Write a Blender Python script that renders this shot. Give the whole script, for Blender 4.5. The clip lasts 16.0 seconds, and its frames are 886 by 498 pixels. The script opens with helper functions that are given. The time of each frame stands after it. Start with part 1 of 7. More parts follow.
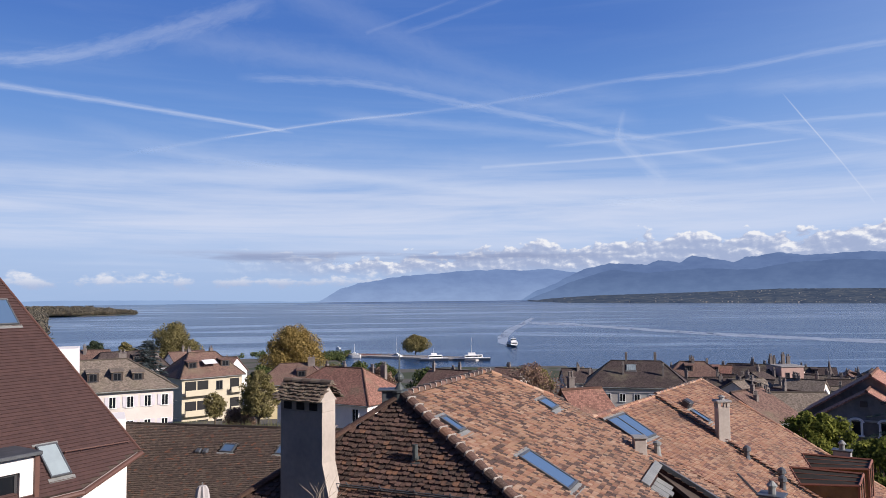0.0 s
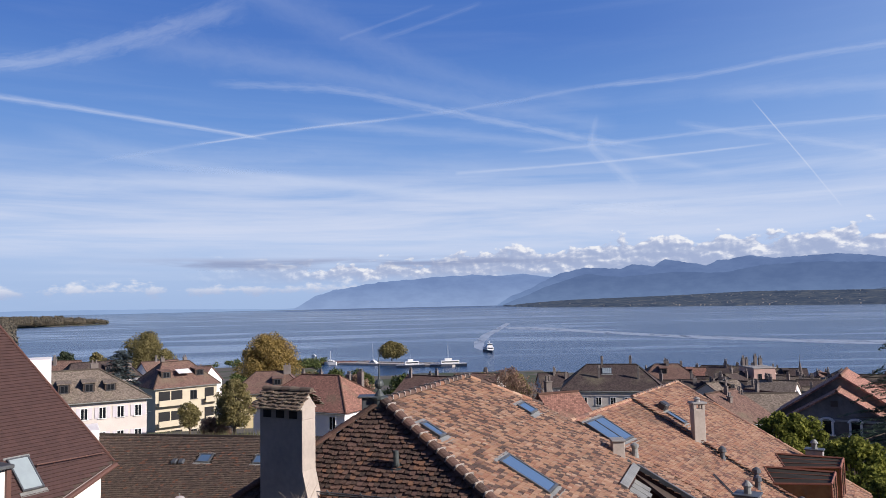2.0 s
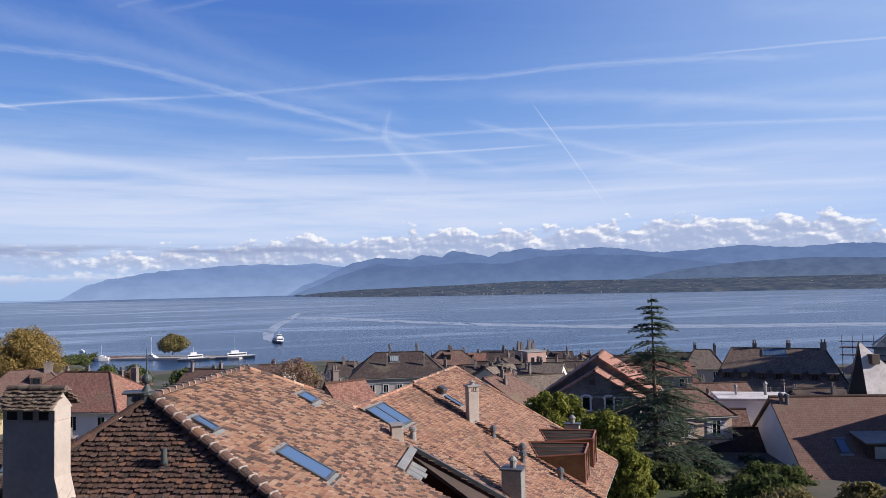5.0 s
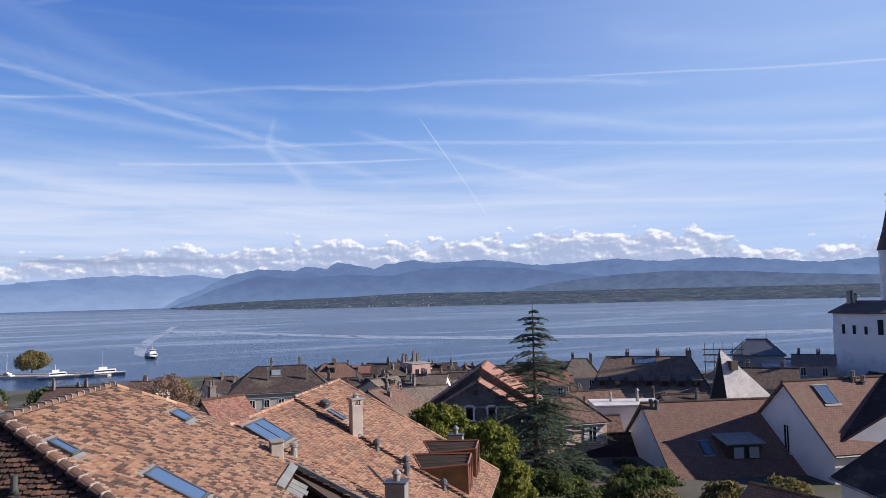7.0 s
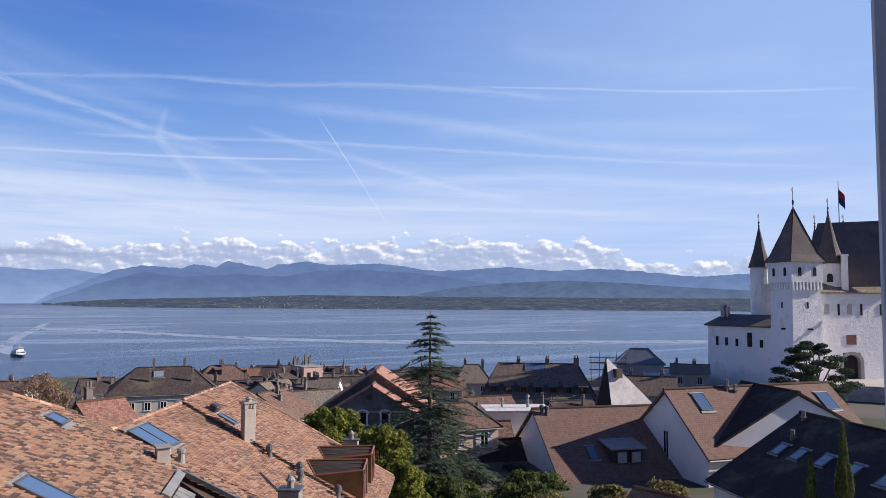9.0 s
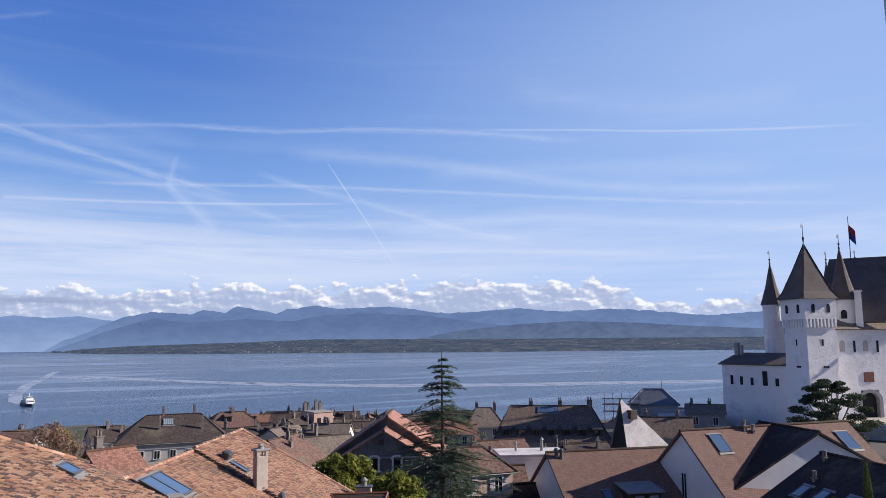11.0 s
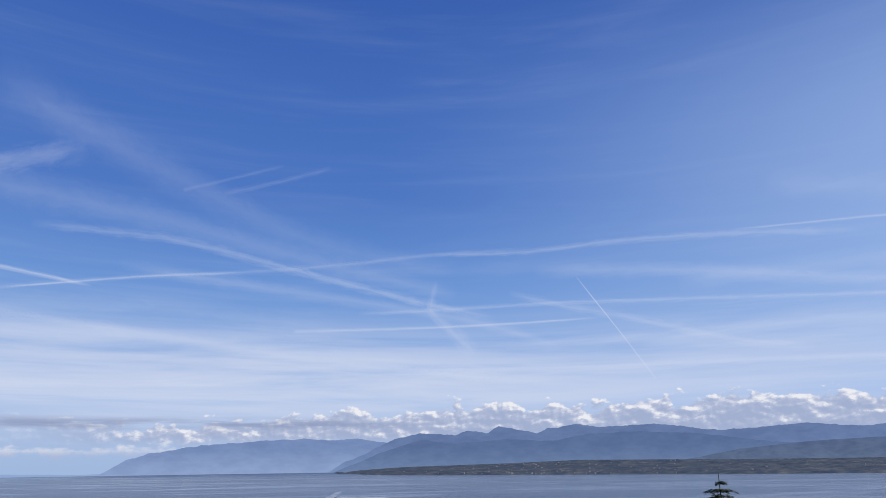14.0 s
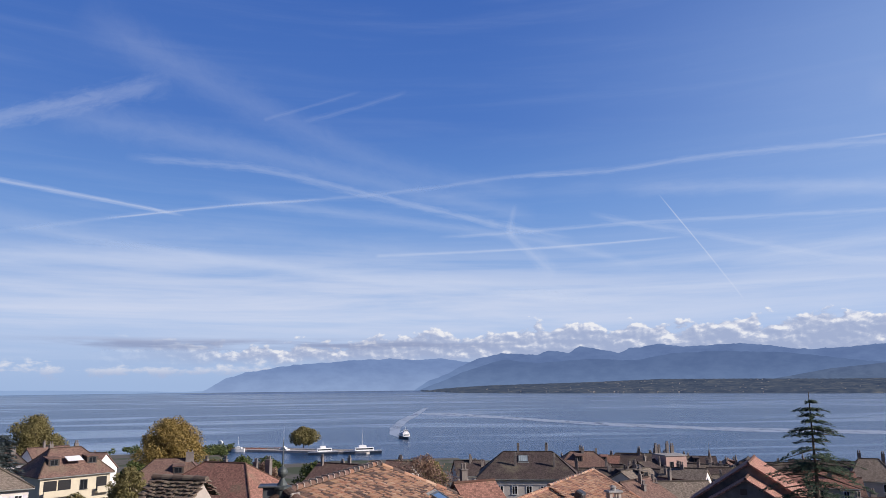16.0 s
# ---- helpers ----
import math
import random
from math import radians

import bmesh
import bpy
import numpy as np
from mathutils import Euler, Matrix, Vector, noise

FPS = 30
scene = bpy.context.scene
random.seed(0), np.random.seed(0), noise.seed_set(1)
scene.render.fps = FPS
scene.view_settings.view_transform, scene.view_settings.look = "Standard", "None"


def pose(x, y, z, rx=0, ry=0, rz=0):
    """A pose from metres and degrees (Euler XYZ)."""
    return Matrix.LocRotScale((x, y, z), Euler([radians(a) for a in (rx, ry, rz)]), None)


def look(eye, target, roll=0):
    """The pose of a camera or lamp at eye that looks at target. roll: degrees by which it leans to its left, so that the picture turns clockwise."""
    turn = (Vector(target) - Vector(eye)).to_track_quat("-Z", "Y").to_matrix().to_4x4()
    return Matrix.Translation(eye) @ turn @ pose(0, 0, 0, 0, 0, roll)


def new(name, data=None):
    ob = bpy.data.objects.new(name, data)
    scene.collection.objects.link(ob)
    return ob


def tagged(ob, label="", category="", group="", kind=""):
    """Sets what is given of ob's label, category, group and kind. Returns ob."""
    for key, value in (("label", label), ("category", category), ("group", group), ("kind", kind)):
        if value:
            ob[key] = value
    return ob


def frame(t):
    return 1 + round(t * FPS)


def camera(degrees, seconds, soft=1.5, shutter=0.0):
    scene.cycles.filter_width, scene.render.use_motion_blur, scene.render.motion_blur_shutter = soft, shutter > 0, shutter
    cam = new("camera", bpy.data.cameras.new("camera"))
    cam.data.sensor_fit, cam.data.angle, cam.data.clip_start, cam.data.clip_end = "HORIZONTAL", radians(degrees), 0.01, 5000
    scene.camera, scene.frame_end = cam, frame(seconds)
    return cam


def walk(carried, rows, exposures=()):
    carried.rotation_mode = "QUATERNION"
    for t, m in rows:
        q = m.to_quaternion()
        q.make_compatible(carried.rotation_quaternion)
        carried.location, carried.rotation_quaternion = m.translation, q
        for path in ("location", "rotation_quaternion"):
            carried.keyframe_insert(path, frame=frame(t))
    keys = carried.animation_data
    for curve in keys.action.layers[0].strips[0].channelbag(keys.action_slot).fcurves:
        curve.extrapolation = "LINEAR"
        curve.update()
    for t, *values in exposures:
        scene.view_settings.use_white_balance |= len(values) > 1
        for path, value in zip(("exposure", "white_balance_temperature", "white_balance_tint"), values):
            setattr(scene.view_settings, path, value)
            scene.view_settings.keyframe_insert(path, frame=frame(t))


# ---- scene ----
cam = camera(62.53, 16.0, soft=0.6)
PATH = [
    (0.0, pose(0.000, 0.000, 40.000, 93.601, 0.604, 0.000)),
    (0.5, pose(-0.022, -0.012, 39.990, 93.567, 0.690, 0.191)),
    (1.0, pose(-0.030, -0.039, 39.988, 93.644, 0.808, -0.251)),
    (1.5, pose(-0.067, -0.045, 39.996, 93.843, 1.008, -1.058)),
    (2.0, pose(-0.090, -0.073, 40.002, 94.030, 1.218, -1.891)),
    (2.5, pose(-0.077, -0.105, 40.008, 94.083, 1.343, -2.649)),
    (3.0, pose(-0.022, -0.102, 40.004, 93.850, 1.383, -3.845)),
    (3.5, pose(0.039, -0.127, 40.000, 93.381, 1.332, -6.055)),
    (4.0, pose(0.111, -0.150, 39.991, 92.959, 1.208, -9.578)),
    (4.5, pose(0.165, -0.168, 39.976, 92.772, 1.223, -13.913)),
    (5.0, pose(0.196, -0.211, 39.975, 92.873, 1.319, -18.094)),
    (7.5, pose(0.304, 0.079, 39.932, 93.625, 1.086, -28.951)),
    (8.0, pose(0.275, 0.167, 39.925, 93.564, 0.652, -31.175)),
    (8.5, pose(0.247, 0.276, 39.918, 93.625, 0.200, -33.387)),
    (9.0, pose(0.144, 0.425, 39.922, 93.866, -0.277, -35.353)),
    (11.5, pose(0.045, 0.493, 39.928, 98.772, 0.803, -33.677)),
    (12.0, pose(0.060, 0.486, 39.954, 100.717, 0.991, -30.531)),
    (12.5, pose(0.076, 0.479, 39.980, 102.761, 0.790, -26.652)),
    (13.0, pose(0.075, 0.480, 39.981, 104.449, 0.876, -22.618)),
    (13.5, pose(0.070, 0.482, 39.976, 105.752, 0.758, -18.427)),
    (14.0, pose(0.066, 0.485, 39.969, 106.446, 0.690, -14.635)),
    (14.5, pose(0.060, 0.487, 39.958, 106.212, 0.852, -11.572)),
    (15.0, pose(0.053, 0.490, 39.947, 105.030, 0.813, -9.369)),
    (15.5, pose(0.047, 0.492, 39.936, 102.903, 0.781, -8.393)),
    (16.0, pose(0.043, 0.495, 39.928, 100.466, 0.548, -8.325)),
]
EXPOSURES = [(0.0, 0.2), (3.0, 0.2), (5.0, 0.3), (7.5, 0.34), (9.0, 0.36), (12.5, 0.26), (14.5, 0.15), (16.0, 0.15)]
walk(cam, PATH, EXPOSURES)

# ---- light ----
SUN_AZ, SUN_EL = 119.0, 26.0          # degrees from +y towards +x, and above the horizon
world = bpy.data.worlds.new("sky_light")
scene.world = world
world.use_nodes = True
wn = world.node_tree
sky = wn.nodes.new("ShaderNodeTexSky")
sky.sky_type = "NISHITA"
sky.sun_disc = False
sky.dust_density, sky.ozone_density = 0.1, 5.0
sky.sun_elevation = radians(SUN_EL)
sky.sun_rotation = radians(SUN_AZ)
tint = wn.nodes.new("ShaderNodeMix")
tint.data_type, tint.blend_type = "RGBA", "MULTIPLY"
tint.inputs[0].default_value = 1.0
tint.inputs[7].default_value = (0.95, 0.92, 1.28, 1)
wn.links.new(sky.outputs[0], tint.inputs[6])
wn.links.new(tint.outputs[2], wn.nodes["Background"].inputs[0])
wn.nodes["Background"].inputs[1].default_value = 0.06
sun = new("sun", bpy.data.lights.new("sun", "SUN"))
sun.data.energy, sun.data.angle, sun.data.color = 5.2, radians(0.53), (1.0, 0.9, 0.83)
sd = Vector((math.sin(radians(SUN_AZ)) * math.cos(radians(SUN_EL)), math.cos(radians(SUN_AZ)) * math.cos(radians(SUN_EL)), math.sin(radians(SUN_EL))))
sun.matrix_world = look(sd * 300 + Vector((0, 0, 40)), (0, 0, 40))
EXPO = 0.25


# ---- materials ----
def lin(r, g, b):
    f = lambda c: (c / 255 / 12.92) if c <= 10 else ((c / 255 + 0.055) / 1.055) ** 2.4
    k = 2.0 ** -EXPO
    return (f(r) * k, f(g) * k, f(b) * k, 1)


class Nodes:
    """A short way to write node trees."""

    def __init__(self, name, surface=True):
        self.m = bpy.data.materials.new(name)
        self.m.use_nodes = True
        self.t = self.m.node_tree
        self.t.nodes.clear()
        self.out = self.t.nodes.new("ShaderNodeOutputMaterial")

    def add(self, kind):
        return self.t.nodes.new("ShaderNode" + kind)

    def put(self, socket, value):
        if isinstance(value, bpy.types.NodeSocket):
            self.t.links.new(value, socket)
        else:
            socket.default_value = value

    def math(self, op, a, b=0.0, c=0.0, clamp=False):
        n = self.add("Math")
        n.operation, n.use_clamp = op, clamp
        self.put(n.inputs[0], a), self.put(n.inputs[1], b), self.put(n.inputs[2], c)
        return n.outputs[0]

    def mix(self, f, a, b, blend="MIX"):
        n = self.add("Mix")
        n.data_type, n.blend_type = "RGBA", blend
        self.put(n.inputs[0], f), self.put(n.inputs[6], a), self.put(n.inputs[7], b)
        return n.outputs[2]

    def noise(self, vec, scale, detail=4.0, rough=0.55, dist=0.0):
        n = self.add("TexNoise")
        self.put(n.inputs["Vector"], vec)
        n.inputs["Scale"].default_value, n.inputs["Detail"].default_value = scale, detail
        n.inputs["Roughness"].default_value, n.inputs["Distortion"].default_value = rough, dist
        return n.outputs[0]

    def ramp(self, f, stops, mode="LINEAR"):
        n = self.add("ValToRGB")
        n.color_ramp.interpolation = mode
        while len(n.color_ramp.elements) < len(stops):
            n.color_ramp.elements.new(0.5)
        for e, (p, c) in zip(n.color_ramp.elements, stops):
            e.position, e.color = p, c
        self.put(n.inputs[0], f)
        return n.outputs[0]

    def scaled(self, vec, x, y, z, rz=0.0):
        n = self.add("Mapping")
        n.inputs["Scale"].default_value = (x, y, z)
        n.inputs["Rotation"].default_value = (0, 0, radians(rz))
        self.put(n.inputs["Vector"], vec)
        return n.outputs[0]

    def coord(self, which="Object"):
        return self.add("TexCoord").outputs[which]

    def smooth(self, x, lo, hi):
        n = self.add("MapRange")
        n.interpolation_type = "SMOOTHSTEP"
        self.put(n.inputs["Value"], x), self.put(n.inputs["From Min"], lo), self.put(n.inputs["From Max"], hi)
        return n.outputs[0]

    def principled(self, color, rough=0.8, metal=0.0, bump=None, strength=0.4, distance=0.02, spec=0.5):
        b = self.add("BsdfPrincipled")
        self.put(b.inputs["Base Color"], color), self.put(b.inputs["Roughness"], rough)
        b.inputs["Metallic"].default_value = metal
        b.inputs["Specular IOR Level"].default_value = spec
        if bump is not None:
            n = self.add("Bump")
            n.inputs["Strength"].default_value, n.inputs["Distance"].default_value = strength, distance
            self.put(n.inputs["Height"], bump)
            self.t.links.new(n.outputs[0], b.inputs["Normal"])
        self.t.links.new(b.outputs[0], self.out.inputs[0])
        return b


def dull(name, rgb, rough=0.85, var=0.25, big=0.7, fine=9.0, bump=0.3, dist=0.01, metal=0.0):
    """Plain weathered surface: a colour, stains and grain, a little relief."""
    n = Nodes(name)
    c = n.coord()
    a, b = n.noise(c, big, 5), n.noise(c, fine, 4)
    f = n.math("ADD", n.math("MULTIPLY", a, 0.65), n.math("MULTIPLY", b, 0.35))
    lo = tuple(max(0, v * (1 - var)) for v in rgb[:3]) + (1,)
    hi = tuple(min(1, v * (1 + var)) for v in rgb[:3]) + (1,)
    n.principled(n.ramp(f, [(0.32, lo), (0.68, hi)]), rough, metal, b, bump, dist)
    return n.m


def tile_mat(name, stops, rough=0.85, tone=1.0):
    """Clay tiles: every tile takes one colour of the range, with lichen and grain."""
    n = Nodes(name)
    c = n.coord()
    isl = n.add("NewGeometry").outputs["Random Per Island"]
    obj = n.add("ObjectInfo").outputs["Random"]
    r = n.math("FRACT", n.math("ADD", isl, obj))
    col = n.ramp(r, [(p, (c[0] * tone, c[1] * tone * 0.96, c[2] * tone * 0.98, 1)) for p, c in stops], "LINEAR")
    big = n.noise(c, 0.55, 4)
    col = n.mix(n.math("MULTIPLY", n.smooth(big, 0.5, 0.72), 0.45), col, (0.10, 0.075, 0.06, 1))
    fine = n.noise(c, 26, 4)
    col = n.mix(n.math("MULTIPLY", n.smooth(fine, 0.35, 0.75), 0.5), col, n.mix(0.5, col, (0.34, 0.27, 0.2, 1)))
    n.principled(col, rough, 0, fine, 0.5, 0.006, 0.3)
    return n.m


def row_roof(name, rgb, course=0.17, width=0.18, var=0.35, lichen=(0.2, 0.18, 0.12)):
    """A far tiled roof: courses by the height of the slope (UV in metres), tiles of uneven colour."""
    n = Nodes(name)
    uv = n.coord("UV")
    br = n.add("TexBrick")
    n.put(br.inputs["Vector"], uv)
    lo = tuple(v * (1 - var) for v in rgb) + (1,)
    hi = tuple(min(1, v * (1 + var)) for v in rgb) + (1,)
    br.inputs["Color1"].default_value, br.inputs["Color2"].default_value = lo, hi
    br.inputs["Mortar"].default_value = tuple(v * 0.35 for v in rgb) + (1,)
    br.inputs["Scale"].default_value = 1.0
    br.inputs["Mortar Size"].default_value, br.inputs["Mortar Smooth"].default_value = course * 0.07, 0.8
    br.inputs["Brick Width"].default_value, br.inputs["Row Height"].default_value = width, course
    big = n.noise(n.coord(), 0.35, 6, 0.65)
    col = n.mix(n.math("MULTIPLY", n.smooth(big, 0.48, 0.75), 0.55), br.outputs[0], (*lichen, 1))
    sep = n.add("SeparateXYZ")
    n.put(sep.inputs[0], uv)
    saw = n.math("FRACT", n.math("DIVIDE", sep.outputs[1], course))
    n.principled(col, 0.88, 0, saw, 0.4, 0.02, 0.25)
    return n.m


def glass(name, rgb=(0.012, 0.014, 0.018), rough=0.04, spec=0.4):
    n = Nodes(name)
    n.principled((*rgb, 1), rough, 0, n.noise(n.coord(), 1.2, 2), 0.05, 0.01, spec)
    return n.m


def leaf_mat(name, a, b, c):
    n = Nodes(name)
    r = n.add("NewGeometry").outputs["Random Per Island"]
    big = n.noise(n.coord(), 0.5, 3)
    col = n.ramp(n.math("ADD", n.math("MULTIPLY", r, 0.6), n.math("MULTIPLY", big, 0.4)), [(0.15, (*a, 1)), (0.5, (*b, 1)), (0.85, (*c, 1))])
    d, t = n.add("BsdfDiffuse"), n.add("BsdfTranslucent")
    n.put(d.inputs[0], col), n.put(t.inputs[0], col)
    mx = n.add("MixShader")
    mx.inputs[0].default_value = 0.42
    n.t.links.new(d.outputs[0], mx.inputs[1]), n.t.links.new(t.outputs[0], mx.inputs[2])
    n.t.links.new(mx.outputs[0], n.out.inputs[0])
    return n.m


TILE_SUN = tile_mat("orange_clay_tiles", [(0.0, (0.42, 0.235, 0.15, 1)), (0.2, (0.52, 0.33, 0.21, 1)), (0.36, (0.36, 0.175, 0.11, 1)), (0.5, (0.62, 0.45, 0.31, 1)), (0.57, (0.2, 0.11, 0.085, 1)), (0.7, (0.085, 0.06, 0.054, 1)), (0.84, (0.14, 0.09, 0.075, 1)), (0.9, (0.44, 0.25, 0.15, 1)), (1.0, (0.5, 0.33, 0.2, 1))], 0.85, 0.84)
TILE_RED = tile_mat("red_clay_tiles", [(0.0, (0.38, 0.195, 0.12, 1)), (0.35, (0.45, 0.265, 0.165, 1)), (0.6, (0.52, 0.36, 0.24, 1)), (0.78, (0.25, 0.125, 0.095, 1)), (0.9, (0.16, 0.1, 0.085, 1)), (1.0, (0.37, 0.2, 0.14, 1))], 0.85, 0.92)
# mixed brown tiles; tone 0.42 puts the end slope's shade into the colour
TILE_DARK = tile_mat("old_dimmed_tiles", [(0.0, (0.12, 0.085, 0.075, 1)), (0.35, (0.26, 0.15, 0.12, 1)), (0.62, (0.42, 0.25, 0.2, 1)), (0.78, (0.14, 0.1, 0.09, 1)), (0.92, (0.58, 0.3, 0.18, 1)), (1.0, (0.24, 0.17, 0.14, 1))], 0.85, 0.42)
ROOF_MOSS = row_roof("mossy_grey_tiles", (0.08, 0.06, 0.05), 0.15, 0.17, 0.75, lichen=(0.17, 0.14, 0.1))
ROOF_GREY = row_roof("greyish_brown_tiles", (0.22, 0.18, 0.145))
ROOF_DARK = row_roof("dark_brown_tiles", (0.08, 0.06, 0.056))
ROOF_OLD = row_roof("old_lichen_tiles", (0.19, 0.14, 0.11), lichen=(0.26, 0.21, 0.14))
ROOF_BROWN = row_roof("brown_tiles", (0.19, 0.118, 0.095))
ROOF_RED = row_roof("brick_red_tiles", (0.28, 0.145, 0.11))
ROOF_PINK = row_roof("pale_red_tiles", (0.38, 0.2, 0.15))
ROOF_TAN = row_roof("tan_ribbed_tiles", (0.215, 0.132, 0.106), 0.2, 0.24, 0.12)
# near-black version of ROOF_TAN: the shade on these slopes is in the colour
ROOF_SHADE = row_roof("shade_toned_ribbed_tiles", (0.045, 0.034, 0.035), 0.2, 0.24, 0.14)
WHITE = dull("white_render", (0.85, 0.81, 0.78), 0.9, 0.08)
PINKISH = dull("pale_pink_render", (0.66, 0.6, 0.55), 0.9, 0.08)
CREAM = dull("cream_render", (0.56, 0.5, 0.375), 0.9, 0.08)
YELLOW = dull("yellow_render", (0.62, 0.52, 0.31), 0.9, 0.08)
PINKWALL = dull("dusty_pink_render", (0.5, 0.34, 0.29), 0.9, 0.14)
PEACH = dull("peach_render", (0.66, 0.5, 0.4), 0.9, 0.1)
GREYWALL = dull("grey_render", (0.5, 0.46, 0.42), 0.92, 0.15)
DARKSTONE = dull("dark_stone_wall", (0.17, 0.15, 0.14), 0.95, 0.45, 0.5, 3.0, 0.8, 0.04)
SOOT = dull("sooty_render", (0.19, 0.165, 0.15), 0.92, 0.3, 1.0, 9, 0.3, 0.01)
STONE = dull("grey_stone_wall", (0.38, 0.35, 0.32), 0.95, 0.35, 0.8, 4.0, 0.6, 0.03)
def plaster():
    """White plaster, patched and flaking, with grey stone showing through."""
    n = Nodes("flaking_white_plaster")
    c = n.coord()
    fine, mid, big = n.noise(c, 5.0, 6, 0.7), n.noise(c, 0.9, 6, 0.65, 0.4), n.noise(c, 0.22, 5, 0.6)
    col = n.mix(n.smooth(big, 0.35, 0.7), (0.84, 0.82, 0.81, 1), (0.93, 0.91, 0.9, 1))
    flake = n.smooth(n.math("ADD", n.math("MULTIPLY", mid, 0.7), n.math("MULTIPLY", big, 0.45)), 0.62, 0.68)
    col = n.mix(n.math("MULTIPLY", flake, 0.26), col, n.mix(fine, (0.3, 0.28, 0.27, 1), (0.62, 0.58, 0.55, 1)))
    col = n.mix(n.math("MULTIPLY", n.smooth(fine, 0.55, 0.75), 0.3), col, (0.5, 0.48, 0.46, 1))
    n.principled(col, 0.95, 0, n.math("ADD", mid, n.math("MULTIPLY", fine, 0.4)), 1.0, 0.16)
    return n.m


CASTLE = plaster()
CHIMNEY = dull("weathered_cement_render", (0.42, 0.37, 0.325), 0.92, 0.18, 1.2, 10, 0.3, 0.004)
CONCRETE = dull("grey_concrete", (0.3, 0.29, 0.28), 0.9, 0.2)
ZINC = dull("weathered_zinc", (0.27, 0.275, 0.26), 0.6, 0.25, 1.5, 12, 0.15, 0.004, 0.25)
LEAD = dull("dull_lead", (0.13, 0.14, 0.15), 0.5, 0.3, 2, 14, 0.2, 0.004, 0.5)
COPPER = dull("verdigris_copper", (0.09, 0.105, 0.105), 0.6, 0.3, 3, 15, 0.2, 0.004, 0.4)
BROWNMETAL = dull("brown_painted_sheet", (0.13, 0.065, 0.05), 0.5, 0.15, 1, 10, 0.1, 0.003)
WOOD = dull("red_brown_wood", (0.2, 0.075, 0.045), 0.6, 0.3, 2, 18, 0.2, 0.004)
TIMBER = dull("dark_timber", (0.07, 0.05, 0.04), 0.8, 0.3)
BARK = dull("bark", (0.11, 0.085, 0.065), 0.95, 0.3, 2, 12, 0.8, 0.02)
FASCIA = dull("pinkish_grey_paint", (0.34, 0.28, 0.28), 0.7, 0.1)
WITHERED = dull("withered_stalks", (0.4, 0.33, 0.25), 0.9, 0.2)
FRAME = dull("dark_window_frame", (0.05, 0.05, 0.055), 0.45, 0.15)
WHITEPAINT = dull("white_paint", (0.8, 0.8, 0.79), 0.5, 0.06, 1, 8, 0.1)
SHUTTER = dull("pale_lilac_shutter", (0.62, 0.58, 0.62), 0.7, 0.08)
# near-black colour that stands in for the shade inside openings
DARKVOID = dull("dark_interior", (0.02, 0.02, 0.022), 0.9, 0.2)
SLATE = dull("dark_castle_tiles", (0.125, 0.1, 0.09), 0.85, 0.3, 0.6, 5.0, 0.6, 0.04)
ASPHALT = dull("dark_flat_roofing", (0.06, 0.058, 0.058), 0.9, 0.25)
GLASS = glass("window_glass")
BLIND = dull("pale_blind_behind_glass", (0.32, 0.38, 0.4), 0.12, 0.08, 1, 6, 0.05)
OLIVEGLASS = dull("dusty_dark_glass", (0.034, 0.028, 0.018), 0.75, 0.3)
# orange base colour paints the tiled roof's reflection into the side panes
AMBERGLASS = dull("roof_reflection_glass", (0.16, 0.085, 0.034), 0.08, 0.45, 0.9, 3.0, 0.05)
# blue base colour stands in for the sky mirrored in the panes
SKYGLASS = glass("sky_tinted_glass", (0.09, 0.15, 0.25), 0.02, 0.9)
SNOW = dull("gravel_quay", (0.45, 0.41, 0.36), 0.95, 0.15)
LEAF_GOLD = leaf_mat("autumn_gold_leaves", (0.22, 0.165, 0.06), (0.34, 0.25, 0.09), (0.46, 0.345, 0.14))
LEAF_OLIVE = leaf_mat("olive_leaves", (0.16, 0.145, 0.065), (0.24, 0.21, 0.095), (0.33, 0.28, 0.135))
LEAF_GREEN = leaf_mat("green_leaves", (0.05, 0.07, 0.03), (0.11, 0.14, 0.055), (0.2, 0.22, 0.08))
LEAF_LIME = leaf_mat("yellow_green_leaves", (0.08, 0.1, 0.025), (0.19, 0.21, 0.05), (0.36, 0.36, 0.09))
LEAF_FIR = leaf_mat("fir_needles", (0.05, 0.08, 0.06), (0.1, 0.14, 0.098), (0.18, 0.225, 0.15))
LEAF_PINE = leaf_mat("pine_needles", (0.03, 0.045, 0.03), (0.07, 0.09, 0.06), (0.12, 0.15, 0.09))
LEAF_BLUE = leaf_mat("blue_spruce_needles", (0.06, 0.08, 0.085), (0.11, 0.14, 0.145), (0.19, 0.22, 0.22))
LEAF_BROWN = leaf_mat("dry_brown_twigs", (0.2, 0.13, 0.1), (0.32, 0.21, 0.16), (0.42, 0.31, 0.2))
LEAF_FAR = leaf_mat("far_wood_leaves", (0.13, 0.125, 0.1), (0.19, 0.17, 0.13), (0.26, 0.215, 0.15))


# ---- building tools ----
def mesh_of(bm, material, name):
    me = bpy.data.meshes.new(name)
    bm.to_mesh(me)
    bm.free()
    me.materials.append(material)
    return me


def part(name, bm, material, parent=None, label="", m=None):
    """One bmesh as ONE mesh object, under a thing or a part."""
    me = bm if isinstance(bm, bpy.types.Mesh) else mesh_of(bm, material, name)
    ob = new(name, me)
    if m is not None:
        ob.matrix_basis = m
    if parent is not None:
        ob.parent = parent
    if label:
        tagged(ob, label)
    return ob


def thing(name, label, category, m=None, group="", kind=""):
    ob = new(name)
    ob.empty_display_size = 0.2
    if m is not None:
        ob.matrix_basis = m
    return tagged(ob, label, category, group, kind)


